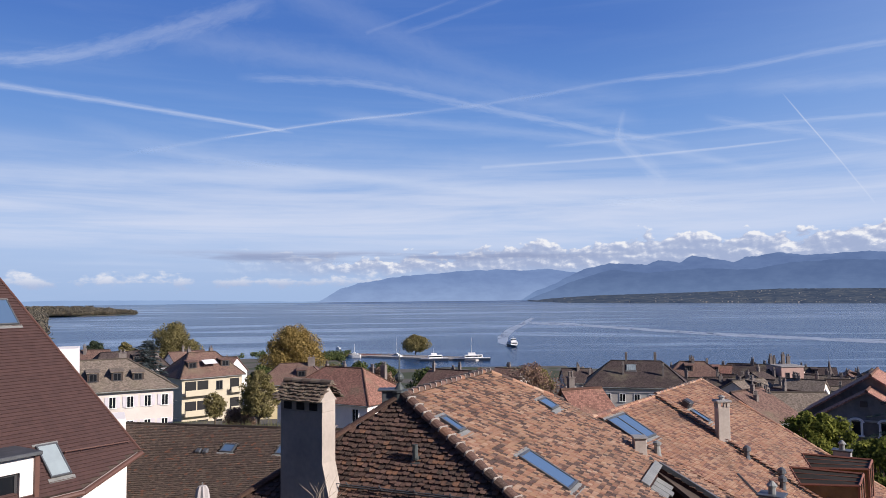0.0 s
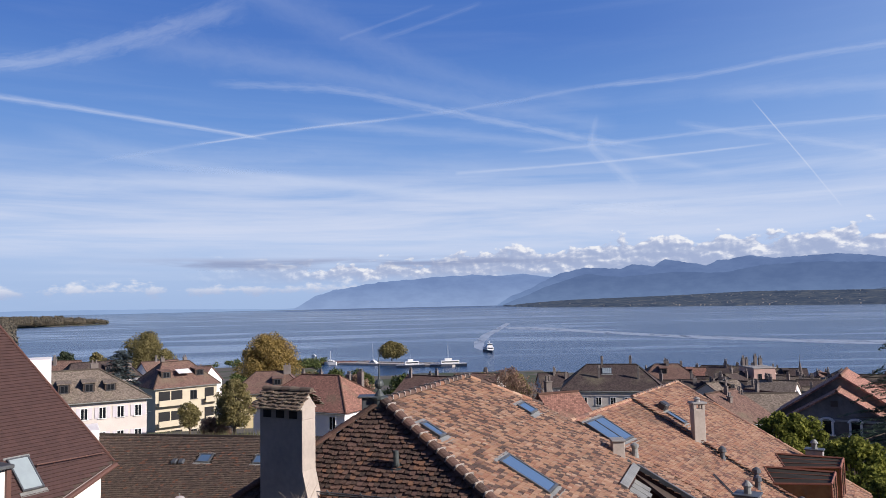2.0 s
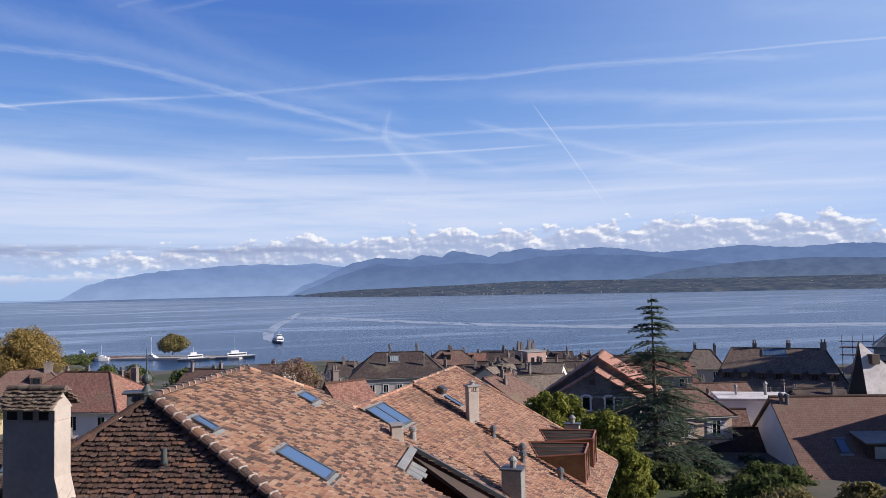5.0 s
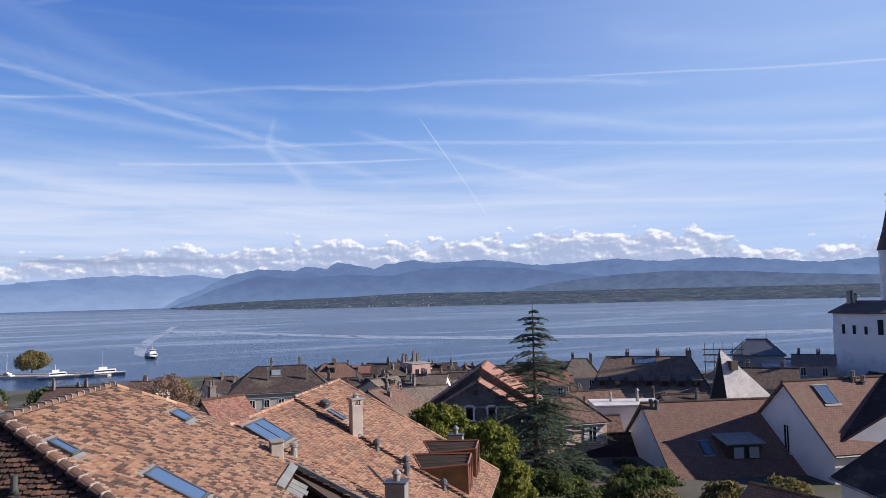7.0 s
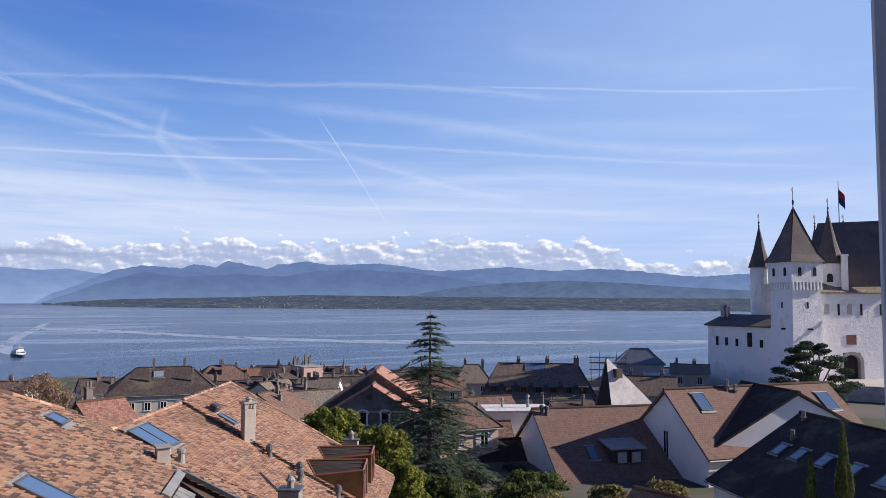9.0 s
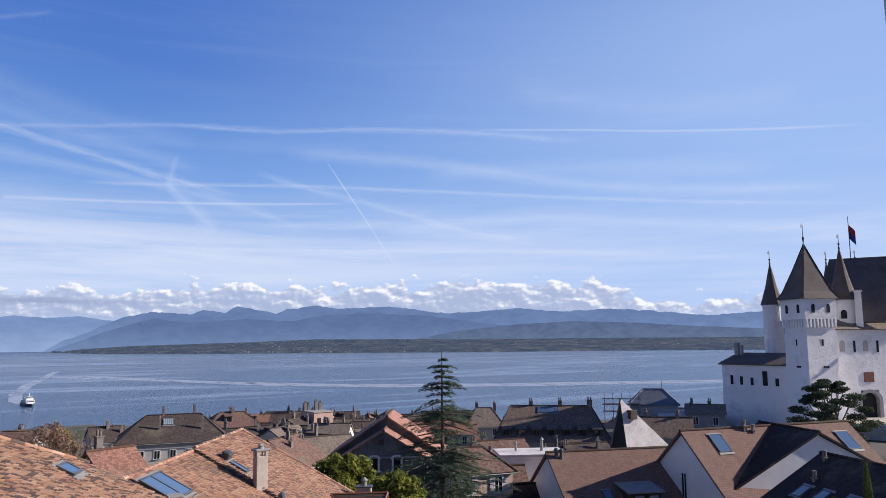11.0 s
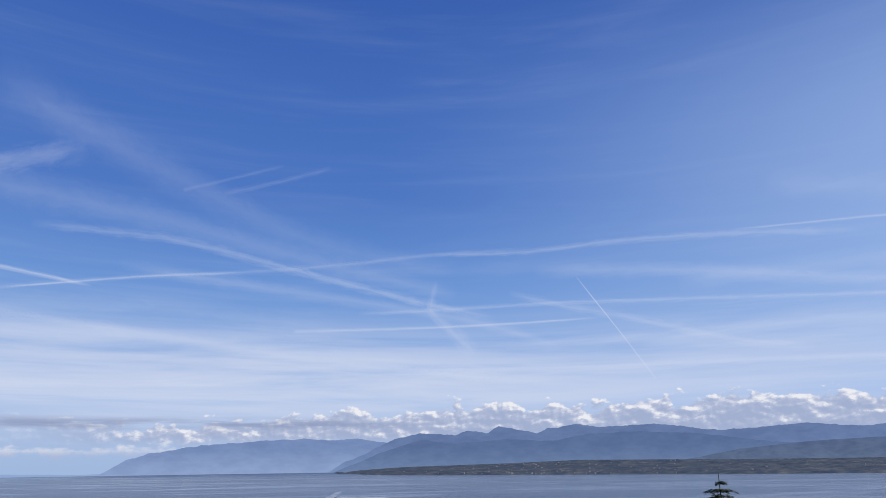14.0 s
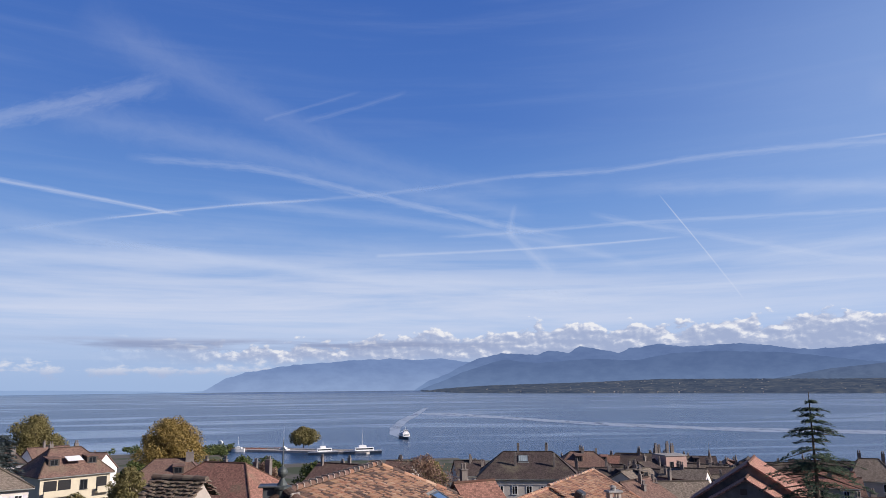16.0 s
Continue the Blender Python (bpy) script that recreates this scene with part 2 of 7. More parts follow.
def box(bm, x0, y0, z0, x1, y1, z1, m=None, bevel=0.0):
    vs = [bm.verts.new((x, y, z)) for z in (z0, z1) for y in (y0, y1) for x in (x0, x1)]
    fs = [bm.faces.new([vs[i] for i in f]) for f in ((0, 2, 3, 1), (4, 5, 7, 6), (0, 1, 5, 4), (2, 6, 7, 3), (0, 4, 6, 2), (1, 3, 7, 5))]
    if bevel:
        es = list({e for f in fs for e in f.edges})
        r = bmesh.ops.bevel(bm, geom=es, offset=bevel, segments=1, affect="EDGES")
        vs = list({v for f in r["faces"] for v in f.verts} | {v for v in vs if v.is_valid})
    if m is not None:
        for v in vs:
            v.co = m @ v.co
    return bm


def boxes(*rows, bevel=0.0):
    bm = bmesh.new()
    for r in rows:
        box(bm, *r, bevel=bevel)
    return bm


def prism(bm, poly, thick):
    """A slab: a plane polygon (3D points) and its copy thick metres below along the normal."""
    p = [Vector(q) for q in poly]
    n = Vector((0, 0, 0))
    for i in range(len(p)):
        n += (p[i] - p[0]).cross(p[(i + 1) % len(p)] - p[0])
    n.normalize()
    if n.z < 0:
        p.reverse()
        n = -n
    top, bot = [bm.verts.new(q) for q in p], [bm.verts.new(q - n * thick) for q in p]
    bm.faces.new(top), bm.faces.new(bot[::-1])
    for i in range(len(p)):
        j = (i + 1) % len(p)
        bm.faces.new((top[i], bot[i], bot[j], top[j]))
    return bm


def slope_uv(bm):
    """UV in metres: along the level line, and up the slope."""
    lay = bm.loops.layers.uv.verify()
    for f in bm.faces:
        f.normal_update()
        n = f.normal
        lev = Vector((0, 0, 1)).cross(n)
        lev = lev.normalized() if lev.length > 1e-4 else Vector((1, 0, 0))
        up = n.cross(lev)
        for lp in f.loops:
            lp[lay].uv = (lp.vert.co.dot(lev), lp.vert.co.dot(up))
    return bm


def tube(bm, p, q, r0, r1, n=8, cap=True):
    p, q = Vector(p), Vector(q)
    rot = (q - p).to_track_quat("Z", "Y").to_matrix()
    a, b = [], []
    for i in range(n):
        w = 2 * math.pi * i / n
        c = rot @ Vector((math.cos(w), math.sin(w), 0))
        a.append(bm.verts.new(p + c * r0)), b.append(bm.verts.new(q + c * max(r1, 0.001)))
    for i in range(n):
        j = (i + 1) % n
        bm.faces.new((a[i], a[j], b[j], b[i]))
    if cap:
        bm.faces.new(a[::-1]), bm.faces.new(b)
    return bm


def lathe(bm, c, rows, n=16):
    """A turned shape: rows of (radius, height) round the upright axis at c."""
    rings = []
    for r, z in rows:
        rings.append([bm.verts.new((c[0] + max(r, 0.001) * math.cos(2 * math.pi * i / n), c[1] + max(r, 0.001) * math.sin(2 * math.pi * i / n), c[2] + z)) for i in range(n)])
    for a, b in zip(rings, rings[1:]):
        for i in range(n):
            j = (i + 1) % n
            bm.faces.new((a[i], a[j], b[j], b[i]))
    bm.faces.new(rings[0][::-1]), bm.faces.new(rings[-1])
    return bm


def from_np(name, verts, faces, material):
    me = bpy.data.meshes.new(name)
    me.from_pydata(verts, [], faces)
    me.materials.append(material)
    return me


# ---- windows, shared meshes ----
WIN = {}


def window_meshes(w, h, frame_m, pane_m):
    key = (round(w, 2), round(h, 2), frame_m.name, pane_m.name)
    if key not in WIN:
        b = 0.08
        fr = boxes((-w / 2, -0.06, 0, -w / 2 + b, 0.05, h), (w / 2 - b, -0.06, 0, w / 2, 0.05, h), (-w / 2 + b, -0.06, h - b, w / 2 - b, 0.05, h),
                   (-w / 2 - 0.08, -0.14, -0.08, w / 2 + 0.08, 0.05, 0), (-0.03, -0.045, 0.0, 0.03, 0.04, h - b))
        pa = boxes((-w / 2 + b, -0.03, 0.0, -0.03, 0.0, h - b), (0.03, -0.03, 0.0, w / 2 - b, 0.0, h - b))
        sh = boxes((-0.01, -0.05, 0.0, w * 0.48, -0.005, h), bevel=0.01)
        WIN[key] = (mesh_of(fr, frame_m, "window"), mesh_of(pa, pane_m, "pane"), mesh_of(sh, SHUTTER, "shutter"))
    return WIN[key]


def add_window(house, m, w=0.9, h=1.3, frame_m=None, shutters=False):
    f, p, s = window_meshes(w, h, frame_m or WHITEPAINT, GLASS)
    win = part("window", f, None, house, "", m)
    part("pane", p, None, win)
    if shutters:
        part("shutter", s, None, win, "pale open shutter", pose(w / 2 + 0.02, 0, 0))
        part("shutter", s, None, win, "pale open shutter", pose(-w / 2 - 0.02 - w * 0.48, 0, 0))
    return win


def chimney_mesh(w, d, h, cap=True):
    bm = boxes((-w / 2, -d / 2, -0.8, w / 2, d / 2, h), bevel=0.015)
    if cap:
        box(bm, -w / 2 - 0.06, -d / 2 - 0.06, h, w / 2 + 0.06, d / 2 + 0.06, h + 0.08, bevel=0.01)
        for sx in (-0.25, 0.25):
            lathe(bm, (w * sx, 0, h + 0.08), [(0.1, 0), (0.09, 0.35), (0.11, 0.36), (0.11, 0.42), (0.04, 0.44)], 8)
    return bm


# ---- a house: walls, two or four slopes, windows, chimneys ----
def house(name, label, x, y, rot, L, W, base, eave, ridge, roof_m, wall_m, hip=0.0, over=0.45, wins=(), dormers=(), chims=(), shutters=False, group="", wall_thick=0.3, win_m=None):
    """Local x runs along the ridge. hip: how far the ridge stops short of each end. wins: rows of (side, count, sill, w, h)."""
    h = thing(name, label, "house", pose(x, y, 0, 0, 0, rot), group)
    eave, ridge = eave - 0.16, ridge - 0.16
    lx, wy = L / 2, W / 2
    walls = {"front": (0, -wy, 0, L), "back": (0, wy, 180, L), "left": (-lx, 0, -90, W), "right": (lx, 0, 90, W)}
    bm = bmesh.new()
    box(bm, -lx, -wy, base, lx, -wy + wall_thick, eave), box(bm, -lx, wy - wall_thick, base, lx, wy, eave)
    box(bm, -lx, -wy + wall_thick, base, -lx + wall_thick, wy - wall_thick, eave), box(bm, lx - wall_thick, -wy + wall_thick, base, lx, wy - wall_thick, eave)
    rise = (ridge - eave) / wy
    if hip <= 0:
        for sx in (-1, 1):
            a = sx * lx
            b = sx * (lx - wall_thick)
            tri = [(-wy, eave), (wy, eave), (0, ridge - 0.1)]
            va, vb = [bm.verts.new((a, p, q)) for p, q in tri], [bm.verts.new((b, p, q)) for p, q in tri]
            bm.faces.new(va if sx > 0 else va[::-1]), bm.faces.new(vb[::-1] if sx > 0 else vb)
            for i in range(3):
                j = (i + 1) % 3
                bm.faces.new((va[i], vb[i], vb[j], va[j]) if sx > 0 else (va[j], vb[j], vb[i], va[i]))
    part("wall", bm, wall_m, h)
    ez, o = eave - over * rise, over
    ex, ey, rx = lx + o * (1.0 if hip > 0 else 0.6), wy + o, (lx - hip if hip > 0 else lx + o * 0.6)
    t = 0.16
    bm = bmesh.new()
    for sy in (-1, 1):
        prism(bm, [(-ex, sy * ey, ez + t), (ex, sy * ey, ez + t), (rx, 0, ridge + t), (-rx, 0, ridge + t)], t)
    if hip > 0:
        for sx in (-1, 1):
            prism(bm, [(sx * ex, -ey, ez + t), (sx * ex, ey, ez + t), (sx * rx, 0, ridge + t)], t)
    part("roof", slope_uv(bm), roof_m, h)
    bm = bmesh.new()
    tube(bm, (-rx, 0, ridge + t - 0.02), (rx, 0, ridge + t - 0.02), 0.13, 0.13, 8)
    if hip > 0:
        for sx in (-1, 1):
            for sy in (-1, 1):
                tube(bm, (sx * rx, 0, ridge + t - 0.02), (sx * ex, sy * ey, ez + t - 0.02), 0.11, 0.11, 6)
    part("ridge_tiles", bm, roof_m, h)
    for sy in (-1, 1):
        part("gutter", tube(bmesh.new(), (-ex, sy * (ey + 0.06), ez + 0.03), (ex, sy * (ey + 0.06), ez + 0.03), 0.07, 0.07, 6), ZINC, h)
    for side, count, sill, w, hh in wins:
        cx, cy, r, length = walls[side]
        for i in range(count):
            off = (i + 0.5) / count * length - length / 2
            m = pose(cx, cy, sill, 0, 0, r) @ pose(off, -0.01, 0)
            add_window(h, m, w, hh, win_m, shutters)
    for side, off, up, w, hh in dormers:
        sy = -1 if side == "front" else 1
        zb = eave + rise * (wy - up)
        m = pose(off, sy * up, zb + t, 0, 0, 0 if sy < 0 else 180)
        dep = hh / rise
        d = part("dormer", boxes((-w / 2, 0, -0.5, w / 2, dep, hh - 0.12), bevel=0.0), TIMBER, h, "", m)
        bm = bmesh.new()
        prism(bm, [(-w / 2 - 0.15, -0.2, hh - 0.06), (w / 2 + 0.15, -0.2, hh - 0.06), (w / 2 + 0.15, dep + 0.4, hh + 0.2), (-w / 2 - 0.15, dep + 0.4, hh + 0.2)], 0.1)
        part("dormer_roof", slope_uv(bm), roof_m, d)
        for k in ((-0.21, 0.21) if w > 2 else (0,)):
            add_window(d, pose(k * w, -0.02, 0.08), w * (0.34 if w > 2 else 0.7), hh * 0.72, FRAME)
    for cx, cy, w, d, top in chims:
        zb = eave + rise * (wy - abs(cy))
        part("chimney", chimney_mesh(w, d, top), SOOT, h, "sooty chimney with pots", pose(cx, cy, zb))
    return h


# ---- sky, clouds, mountains ----
EYE = Vector((0, 0, 40))


def sky_point(az, el, r):
    """az in degrees to the left of +y, el above the level of the eye."""
    a, e = radians(az), radians(el)
    return Vector((-math.sin(a) * math.cos(e), math.cos(a) * math.cos(e), math.sin(e))) * r + EYE


def arc_sheet(name, material, r, az0, az1, el0, el1, na, ne, uv=False):
    bm = bmesh.new()
    lay = bm.loops.layers.uv.verify()
    g = [[bm.verts.new(sky_point(az0 + (az1 - az0) * i / na, el0 + (el1 - el0) * j / ne, r)) for j in range(ne + 1)] for i in range(na + 1)]
    for i in range(na):
        for j in range(ne):
            f = bm.faces.new((g[i][j], g[i + 1][j], g[i + 1][j + 1], g[i][j + 1]))
            f.smooth = True
            for lp, (a, b) in zip(f.loops, ((i, j), (i + 1, j), (i + 1, j + 1), (i, j + 1))):
                lp[lay].uv = (az0 + (az1 - az0) * a / na, el0 + (el1 - el0) * b / ne)
    return part(name, bm, material)


def sky_material():
    n = Nodes("clear_sky_with_cirrus")
    sep = n.add("SeparateXYZ")
    uv = n.coord("UV")
    n.put(sep.inputs[0], uv)
    el = n.math("DIVIDE", sep.outputs[1], 40.0)
    col = n.ramp(el, [(0.0, lin(166, 190, 228)), (0.05, lin(172, 195, 232)), (0.125, lin(172, 198, 238)), (0.22, lin(138, 174, 228)), (0.34, lin(108, 151, 217)), (0.5, lin(81, 124, 200)), (0.8, lin(63, 104, 184)), (1.0, lin(54, 92, 172))])
    # veils drawn out along two slanting directions
    a = n.noise(n.scaled(uv, 0.03, 0.42, 1, 11), 1.0, 8, 0.62, 0.5)
    b = n.noise(n.scaled(uv, 0.03, 0.3, 1, -14), 1.3, 6, 0.55, 0.4)
    veil = n.math("ADD", n.smooth(a, 0.45, 0.85), n.smooth(b, 0.5, 0.85))
    low = n.smooth(el, 0.42, 0.12)
    veil = n.math("MULTIPLY", veil, n.math("ADD", 0.07, n.math("MULTIPLY", low, 0.57)), clamp=True)
    # the broad pale bank low in the sky
    pale = n.math("MULTIPLY", n.smooth(el, 0.04, 0.13), n.smooth(el, 0.31, 0.14))
    c = n.noise(n.scaled(uv, 0.035, 0.5, 1, 4), 1.0, 6, 0.6, 0.3)
    pale = n.math("MULTIPLY", pale, n.smooth(c, 0.25, 0.65))
    left = n.smooth(sep.outputs[0], -60.0, 0.0)
    pale = n.math("MULTIPLY", pale, n.math("ADD", 0.35, n.math("MULTIPLY", left, 0.5)))
    south = n.math("MULTIPLY", n.smooth(sep.outputs[0], -8.0, -64.0), n.smooth(el, 0.97, 0.5))
    col = n.mix(n.math("MULTIPLY", south, 0.75), col, lin(166, 194, 241))
    col = n.mix(veil, col, lin(205, 217, 243))
    col = n.mix(pale, col, lin(214, 222, 244))
    e = n.add("Emission")
    n.put(e.inputs[0], col)
    n.t.links.new(e.outputs[0], n.out.inputs[0])
    return n.m


tagged(arc_sheet("backdrop", sky_material(), 4900, 60, -68.5, -3, 42, 70, 30), "blue sky with drawn-out cirrus veils", "sky", kind="structure")


def cloud_material(name, kind):
    n = Nodes(name)
    uv = n.coord("UV")
    sep = n.add("SeparateXYZ")
    n.put(sep.inputs[0], uv)
    u, v = sep.outputs[0], sep.outputs[1]
    vec = n.scaled(uv, 0.5, 0.78, 1)
    warp = n.noise(vec, 1.1, 7, 0.52, 0.1)
    if kind == "heap":
        up = n.add("VectorMath")
        up.operation = "ADD"
        n.put(up.inputs[0], vec)
        up.inputs[1].default_value = (-0.1, 0.16, 0.0)
        shifted = n.noise(up.outputs[0], 1.1, 7, 0.52, 0.1)
        big = n.noise(n.scaled(uv, 0.13, 0.1, 1), 1.0, 3, 0.5)
        # the top of the bank climbs to the south
        top = n.math("ADD", n.math("MULTIPLY", n.smooth(u, 14.0, -34.0), 1.5), n.math("MULTIPLY", n.math("SUBTRACT", big, 0.5), 2.4))
        top = n.math("SUBTRACT", n.math("ADD", top, 2.9), n.math("MULTIPLY", n.smooth(u, -43.0, -52.0), 1.5))
        dens = n.math("ADD", n.math("SUBTRACT", n.math("ADD", top, 0.1), v), n.math("MULTIPLY", n.math("SUBTRACT", warp, 0.5), 4.2))
        alpha = n.smooth(dens, -0.02, 0.34)
        alpha = n.math("MULTIPLY", alpha, n.smooth(n.math("ADD", v, n.math("MULTIPLY", warp, 1.2)), 1.7, 2.9))
        # sunlit tops and grey undersides are painted in from the offset noise
        light = n.smooth(n.math("ADD", n.math("SUBTRACT", warp, shifted), n.math("MULTIPLY", n.math("SUBTRACT", v, top), 0.06)), -0.15, 0.09)
        col = n.ramp(light, [(0.0, lin(166, 179, 212)), (0.5, lin(184, 194, 221)), (0.85, lin(218, 222, 238)), (1.0, lin(246, 246, 250))])
        alpha = n.math("MULTIPLY", alpha, n.smooth(u, 19.0, 4.0))
        alpha = n.math("MULTIPLY", alpha, 0.93)
    elif kind == "flat":
        band = n.math("MULTIPLY", n.smooth(v, 2.45, 2.95), n.smooth(v, 3.65, 3.2))
        alpha = n.math("MULTIPLY", n.math("MULTIPLY", band, n.smooth(n.noise(n.scaled(uv, 0.12, 1.3, 1), 1.0, 5), 0.35, 0.6)), 0.92)
        alpha = n.math("MULTIPLY", alpha, n.math("MULTIPLY", n.smooth(u, 25.0, 15.0), n.smooth(u, -16.0, -6.0)))
        col = n.mix(n.smooth(v, 3.0, 3.4), lin(150, 163, 198), lin(168, 179, 210))
    else:
        dens = n.math("ADD", n.math("MULTIPLY", n.math("SUBTRACT", n.noise(n.scaled(uv, 0.42, 0.8, 1), 1.0, 6, 0.6), 0.56), 4.0), n.math("SUBTRACT", 0.75, n.math("ABSOLUTE", n.math("MULTIPLY", n.math("SUBTRACT", v, 1.15), 1.1))))
        alpha = n.math("MULTIPLY", n.smooth(dens, 0.1, 0.8), 0.9)
        # greyer below, whiter above: the sun on the tops is painted
        col = n.mix(n.smooth(v, 0.7, 1.6), lin(176, 190, 222), lin(232, 234, 244))
    e, tr, mx = n.add("Emission"), n.add("BsdfTransparent"), n.add("MixShader")
    n.put(e.inputs[0], col), n.put(mx.inputs[0], alpha)
    n.t.links.new(tr.outputs[0], mx.inputs[1]), n.t.links.new(e.outputs[0], mx.inputs[2])
    n.t.links.new(mx.outputs[0], n.out.inputs[0])
    return n.m


tagged(arc_sheet("cloud_bank", cloud_material("heaped_cloud", "heap"), 4780, 22, -68.4, 1.0, 6.5, 60, 4), "bank of white cumulus cloud over the mountains", "cloud", kind="stuff")
tagged(arc_sheet("cloud_layer", cloud_material("flat_cloud", "flat"), 4760, 28, -18, 2.2, 4.0, 30, 2), "thin grey layer of flat cloud", "cloud", kind="stuff")
tagged(arc_sheet("small_clouds", cloud_material("small_cloud", "small"), 4770, 36, 4, -0.2, 2.6, 24, 2), "row of small white cumulus clouds", "cloud", kind="stuff")


def trail_material(name, strength, ragged):
    n = Nodes(name)
    uv = n.coord("UV")
    sep = n.add("SeparateXYZ")
    n.put(sep.inputs[0], uv)
    across = n.math("SUBTRACT", 1.0, n.math("ABSOLUTE", n.math("SUBTRACT", n.math("MULTIPLY", sep.outputs[1], 2.0), 1.0)))
    grain = n.noise(n.scaled(uv, 0.28, 1.9, 1), 2.2, 7, 0.65, 0.5)
    a = n.math("MULTIPLY", n.smooth(n.math("ADD", across, n.math("MULTIPLY", n.math("SUBTRACT", grain, 0.5), ragged)), 0.0, 1.25), strength)
    fade = n.add("Attribute")
    fade.attribute_name = "fade"
    a = n.math("MULTIPLY", a, fade.outputs["Fac"], clamp=True)
    e, tr, mx = n.add("Emission"), n.add("BsdfTransparent"), n.add("MixShader")
    e.inputs[0].default_value = lin(228, 234, 250)
    n.put(mx.inputs[0], a)
    n.t.links.new(tr.outputs[0], mx.inputs[1]), n.t.links.new(e.outputs[0], mx.inputs[2])
    n.t.links.new(mx.outputs[0], n.out.inputs[0])
    return n.m


TRAILS = {"sharp": trail_material("sharp_trail", 0.52, 1.1), "soft": trail_material("soft_trail", 0.25, 1.6), "faint": trail_material("faint_trail", 0.13, 0.8)}


def contrail(points, w0, w1, kind, fade0=1.0, fade1=1.0, r=4850):
    """A ribbon of ice cloud through points (az, el); w0 and w1: widths in degrees at its ends."""
    pts = []
    for i in range(len(points) - 1):
        p0, p1, p2, p3 = (Vector(points[max(0, min(len(points) - 1, k))]) for k in (i - 1, i, i + 1, i + 2))
        for s in range(10):
            t = s / 10
            pts.append(0.5 * ((2 * p1) + (p2 - p0) * t + (2 * p0 - 5 * p1 + 4 * p2 - p3) * t * t + (3 * p1 - p0 - 3 * p2 + p3) * t ** 3))
    pts.append(Vector(points[-1]))
    bm = bmesh.new()
    lay, fl = bm.loops.layers.uv.verify(), bm.verts.layers.float.new("fade")
    rows, run = [], 0.0
    for i, p in enumerate(pts):
        d = (pts[min(i + 1, len(pts) - 1)] - pts[max(i - 1, 0)]).normalized()
        nrm = Vector((-d.y, d.x))
        f = i / (len(pts) - 1)
        w = (w0 + (w1 - w0) * f) / 2
        if i:
            run += (p - pts[i - 1]).length
        row = [bm.verts.new(sky_point(*(p + nrm * w * k), r)) for k in (-1, 0, 1)]
        for v in row:
            v[fl] = (fade0 + (fade1 - fade0) * f) * min(1, f * 8) * min(1, (1 - f) * 8)
        rows.append((row, run))
    for (a, ra), (b, rb) in zip(rows, rows[1:]):
        for k in (0, 1):
            f = bm.faces.new((a[k], b[k], b[k + 1], a[k + 1]))
            for lp, uv in zip(f.loops, ((ra, k / 2), (rb, k / 2), (rb, (k + 1) / 2), (ra, (k + 1) / 2))):
                lp[lay].uv = uv
    tagged(part("contrail", bm, TRAILS[kind]), {"sharp": "thin bright white contrail across the blue sky", "soft": "old spreading white contrail in the sky", "faint": "faint dissolving contrail in the blue sky"}[kind], "contrail", "contrails in the sky")


contrail([(34, 14.5), (31.6, 14.29), (24.5, 13.89), (16.6, 13.15), (11.5, 12.5)], 0.9, 0.35, "sharp", 0.6, 0.9, 4840)
contrail([(26.3, 9.69), (15.8, 12.15), (8.1, 13.48), (1.8, 14.19), (-5.4, 15.0), (-14.1, 15.98), (-22.3, 16.3)], 0.5, 0.5, "soft", 0.5, 0.6, 4845)
contrail([(17, 11.9), (8.1, 13.48), (1.0, 14.25)], 0.2, 0.3, "sharp", 0.8, 0.3, 4842)
contrail([(38, 15.2), (31.6, 15.93), (28.2, 16.6), (23.5, 18.15), (16.7, 20.78), (13.0, 22.2)], 0.9, 2.6, "soft", 1.25, 0.55, 4850)
contrail([(16, 16.4), (12.4, 16.47), (5.8, 16.28), (-0.9, 15.02), (-7.6, 13.55), (-13.2, 12.21), (-19, 11.0)], 1.0, 0.9, "soft", 0.5, 1.2, 4855)
contrail([(-25.4, 14.0), (-28.2, 9.97), (-30.0, 7.22), (-30.9, 5.79)], 0.16, 0.2, "sharp", 1.0, 0.35, 4838)
contrail([(-3, 9.9), (-5.2, 10.02), (-14.8, 10.33), (-27, 10.7)], 0.5, 0.25, "sharp", 0.4, 0.8, 4843)
contrail([(-8, 11.4), (-12.1, 11.55), (-23.8, 11.96), (-36.8, 11.53), (-50.2, 10.47), (-66, 9.0)], 0.5, 0.5, "soft", 0.8, 0.8, 4846)
contrail([(-14.3, 13.9), (-13.9, 11.56), (-15.7, 9.8), (-17.2, 8.2)], 0.5, 2.2, "soft", 0.5, 0.9, 4848)
contrail([(-20, 12.9), (-23.8, 11.87), (-30.4, 10.3), (-36.5, 8.48), (-42, 7.6)], 0.8, 1.0, "soft", 0.6, 0.8, 4852)
contrail([(-12, 6.9), (-19.2, 7.06), (-30.2, 6.96), (-40.3, 6.89), (-52, 6.4)], 0.7, 0.6, "soft", 0.6, 0.9, 4851)
contrail([(6, 20.0), (4.4, 20.59), (-1.8, 22.6)], 0.5, 0.4, "soft", 0.32, 0.32, 4847)
contrail([(2.9, 20.1), (-1.0, 21.2), (-5.6, 22.6)], 0.7, 0.5, "soft", 0.36, 0.32, 4849)
contrail([(-37.3, 16.44), (-45.3, 16.07), (-51.2, 15.57), (-66, 14.3)], 0.25, 0.35, "sharp", 0.5, 0.6, 4844)
contrail([(-14, 16.0), (-21.2, 16.01), (-28.6, 16.42), (-37.3, 16.15), (-46, 15.2)], 0.45, 0.9, "soft", 0.8, 0.7, 4841)
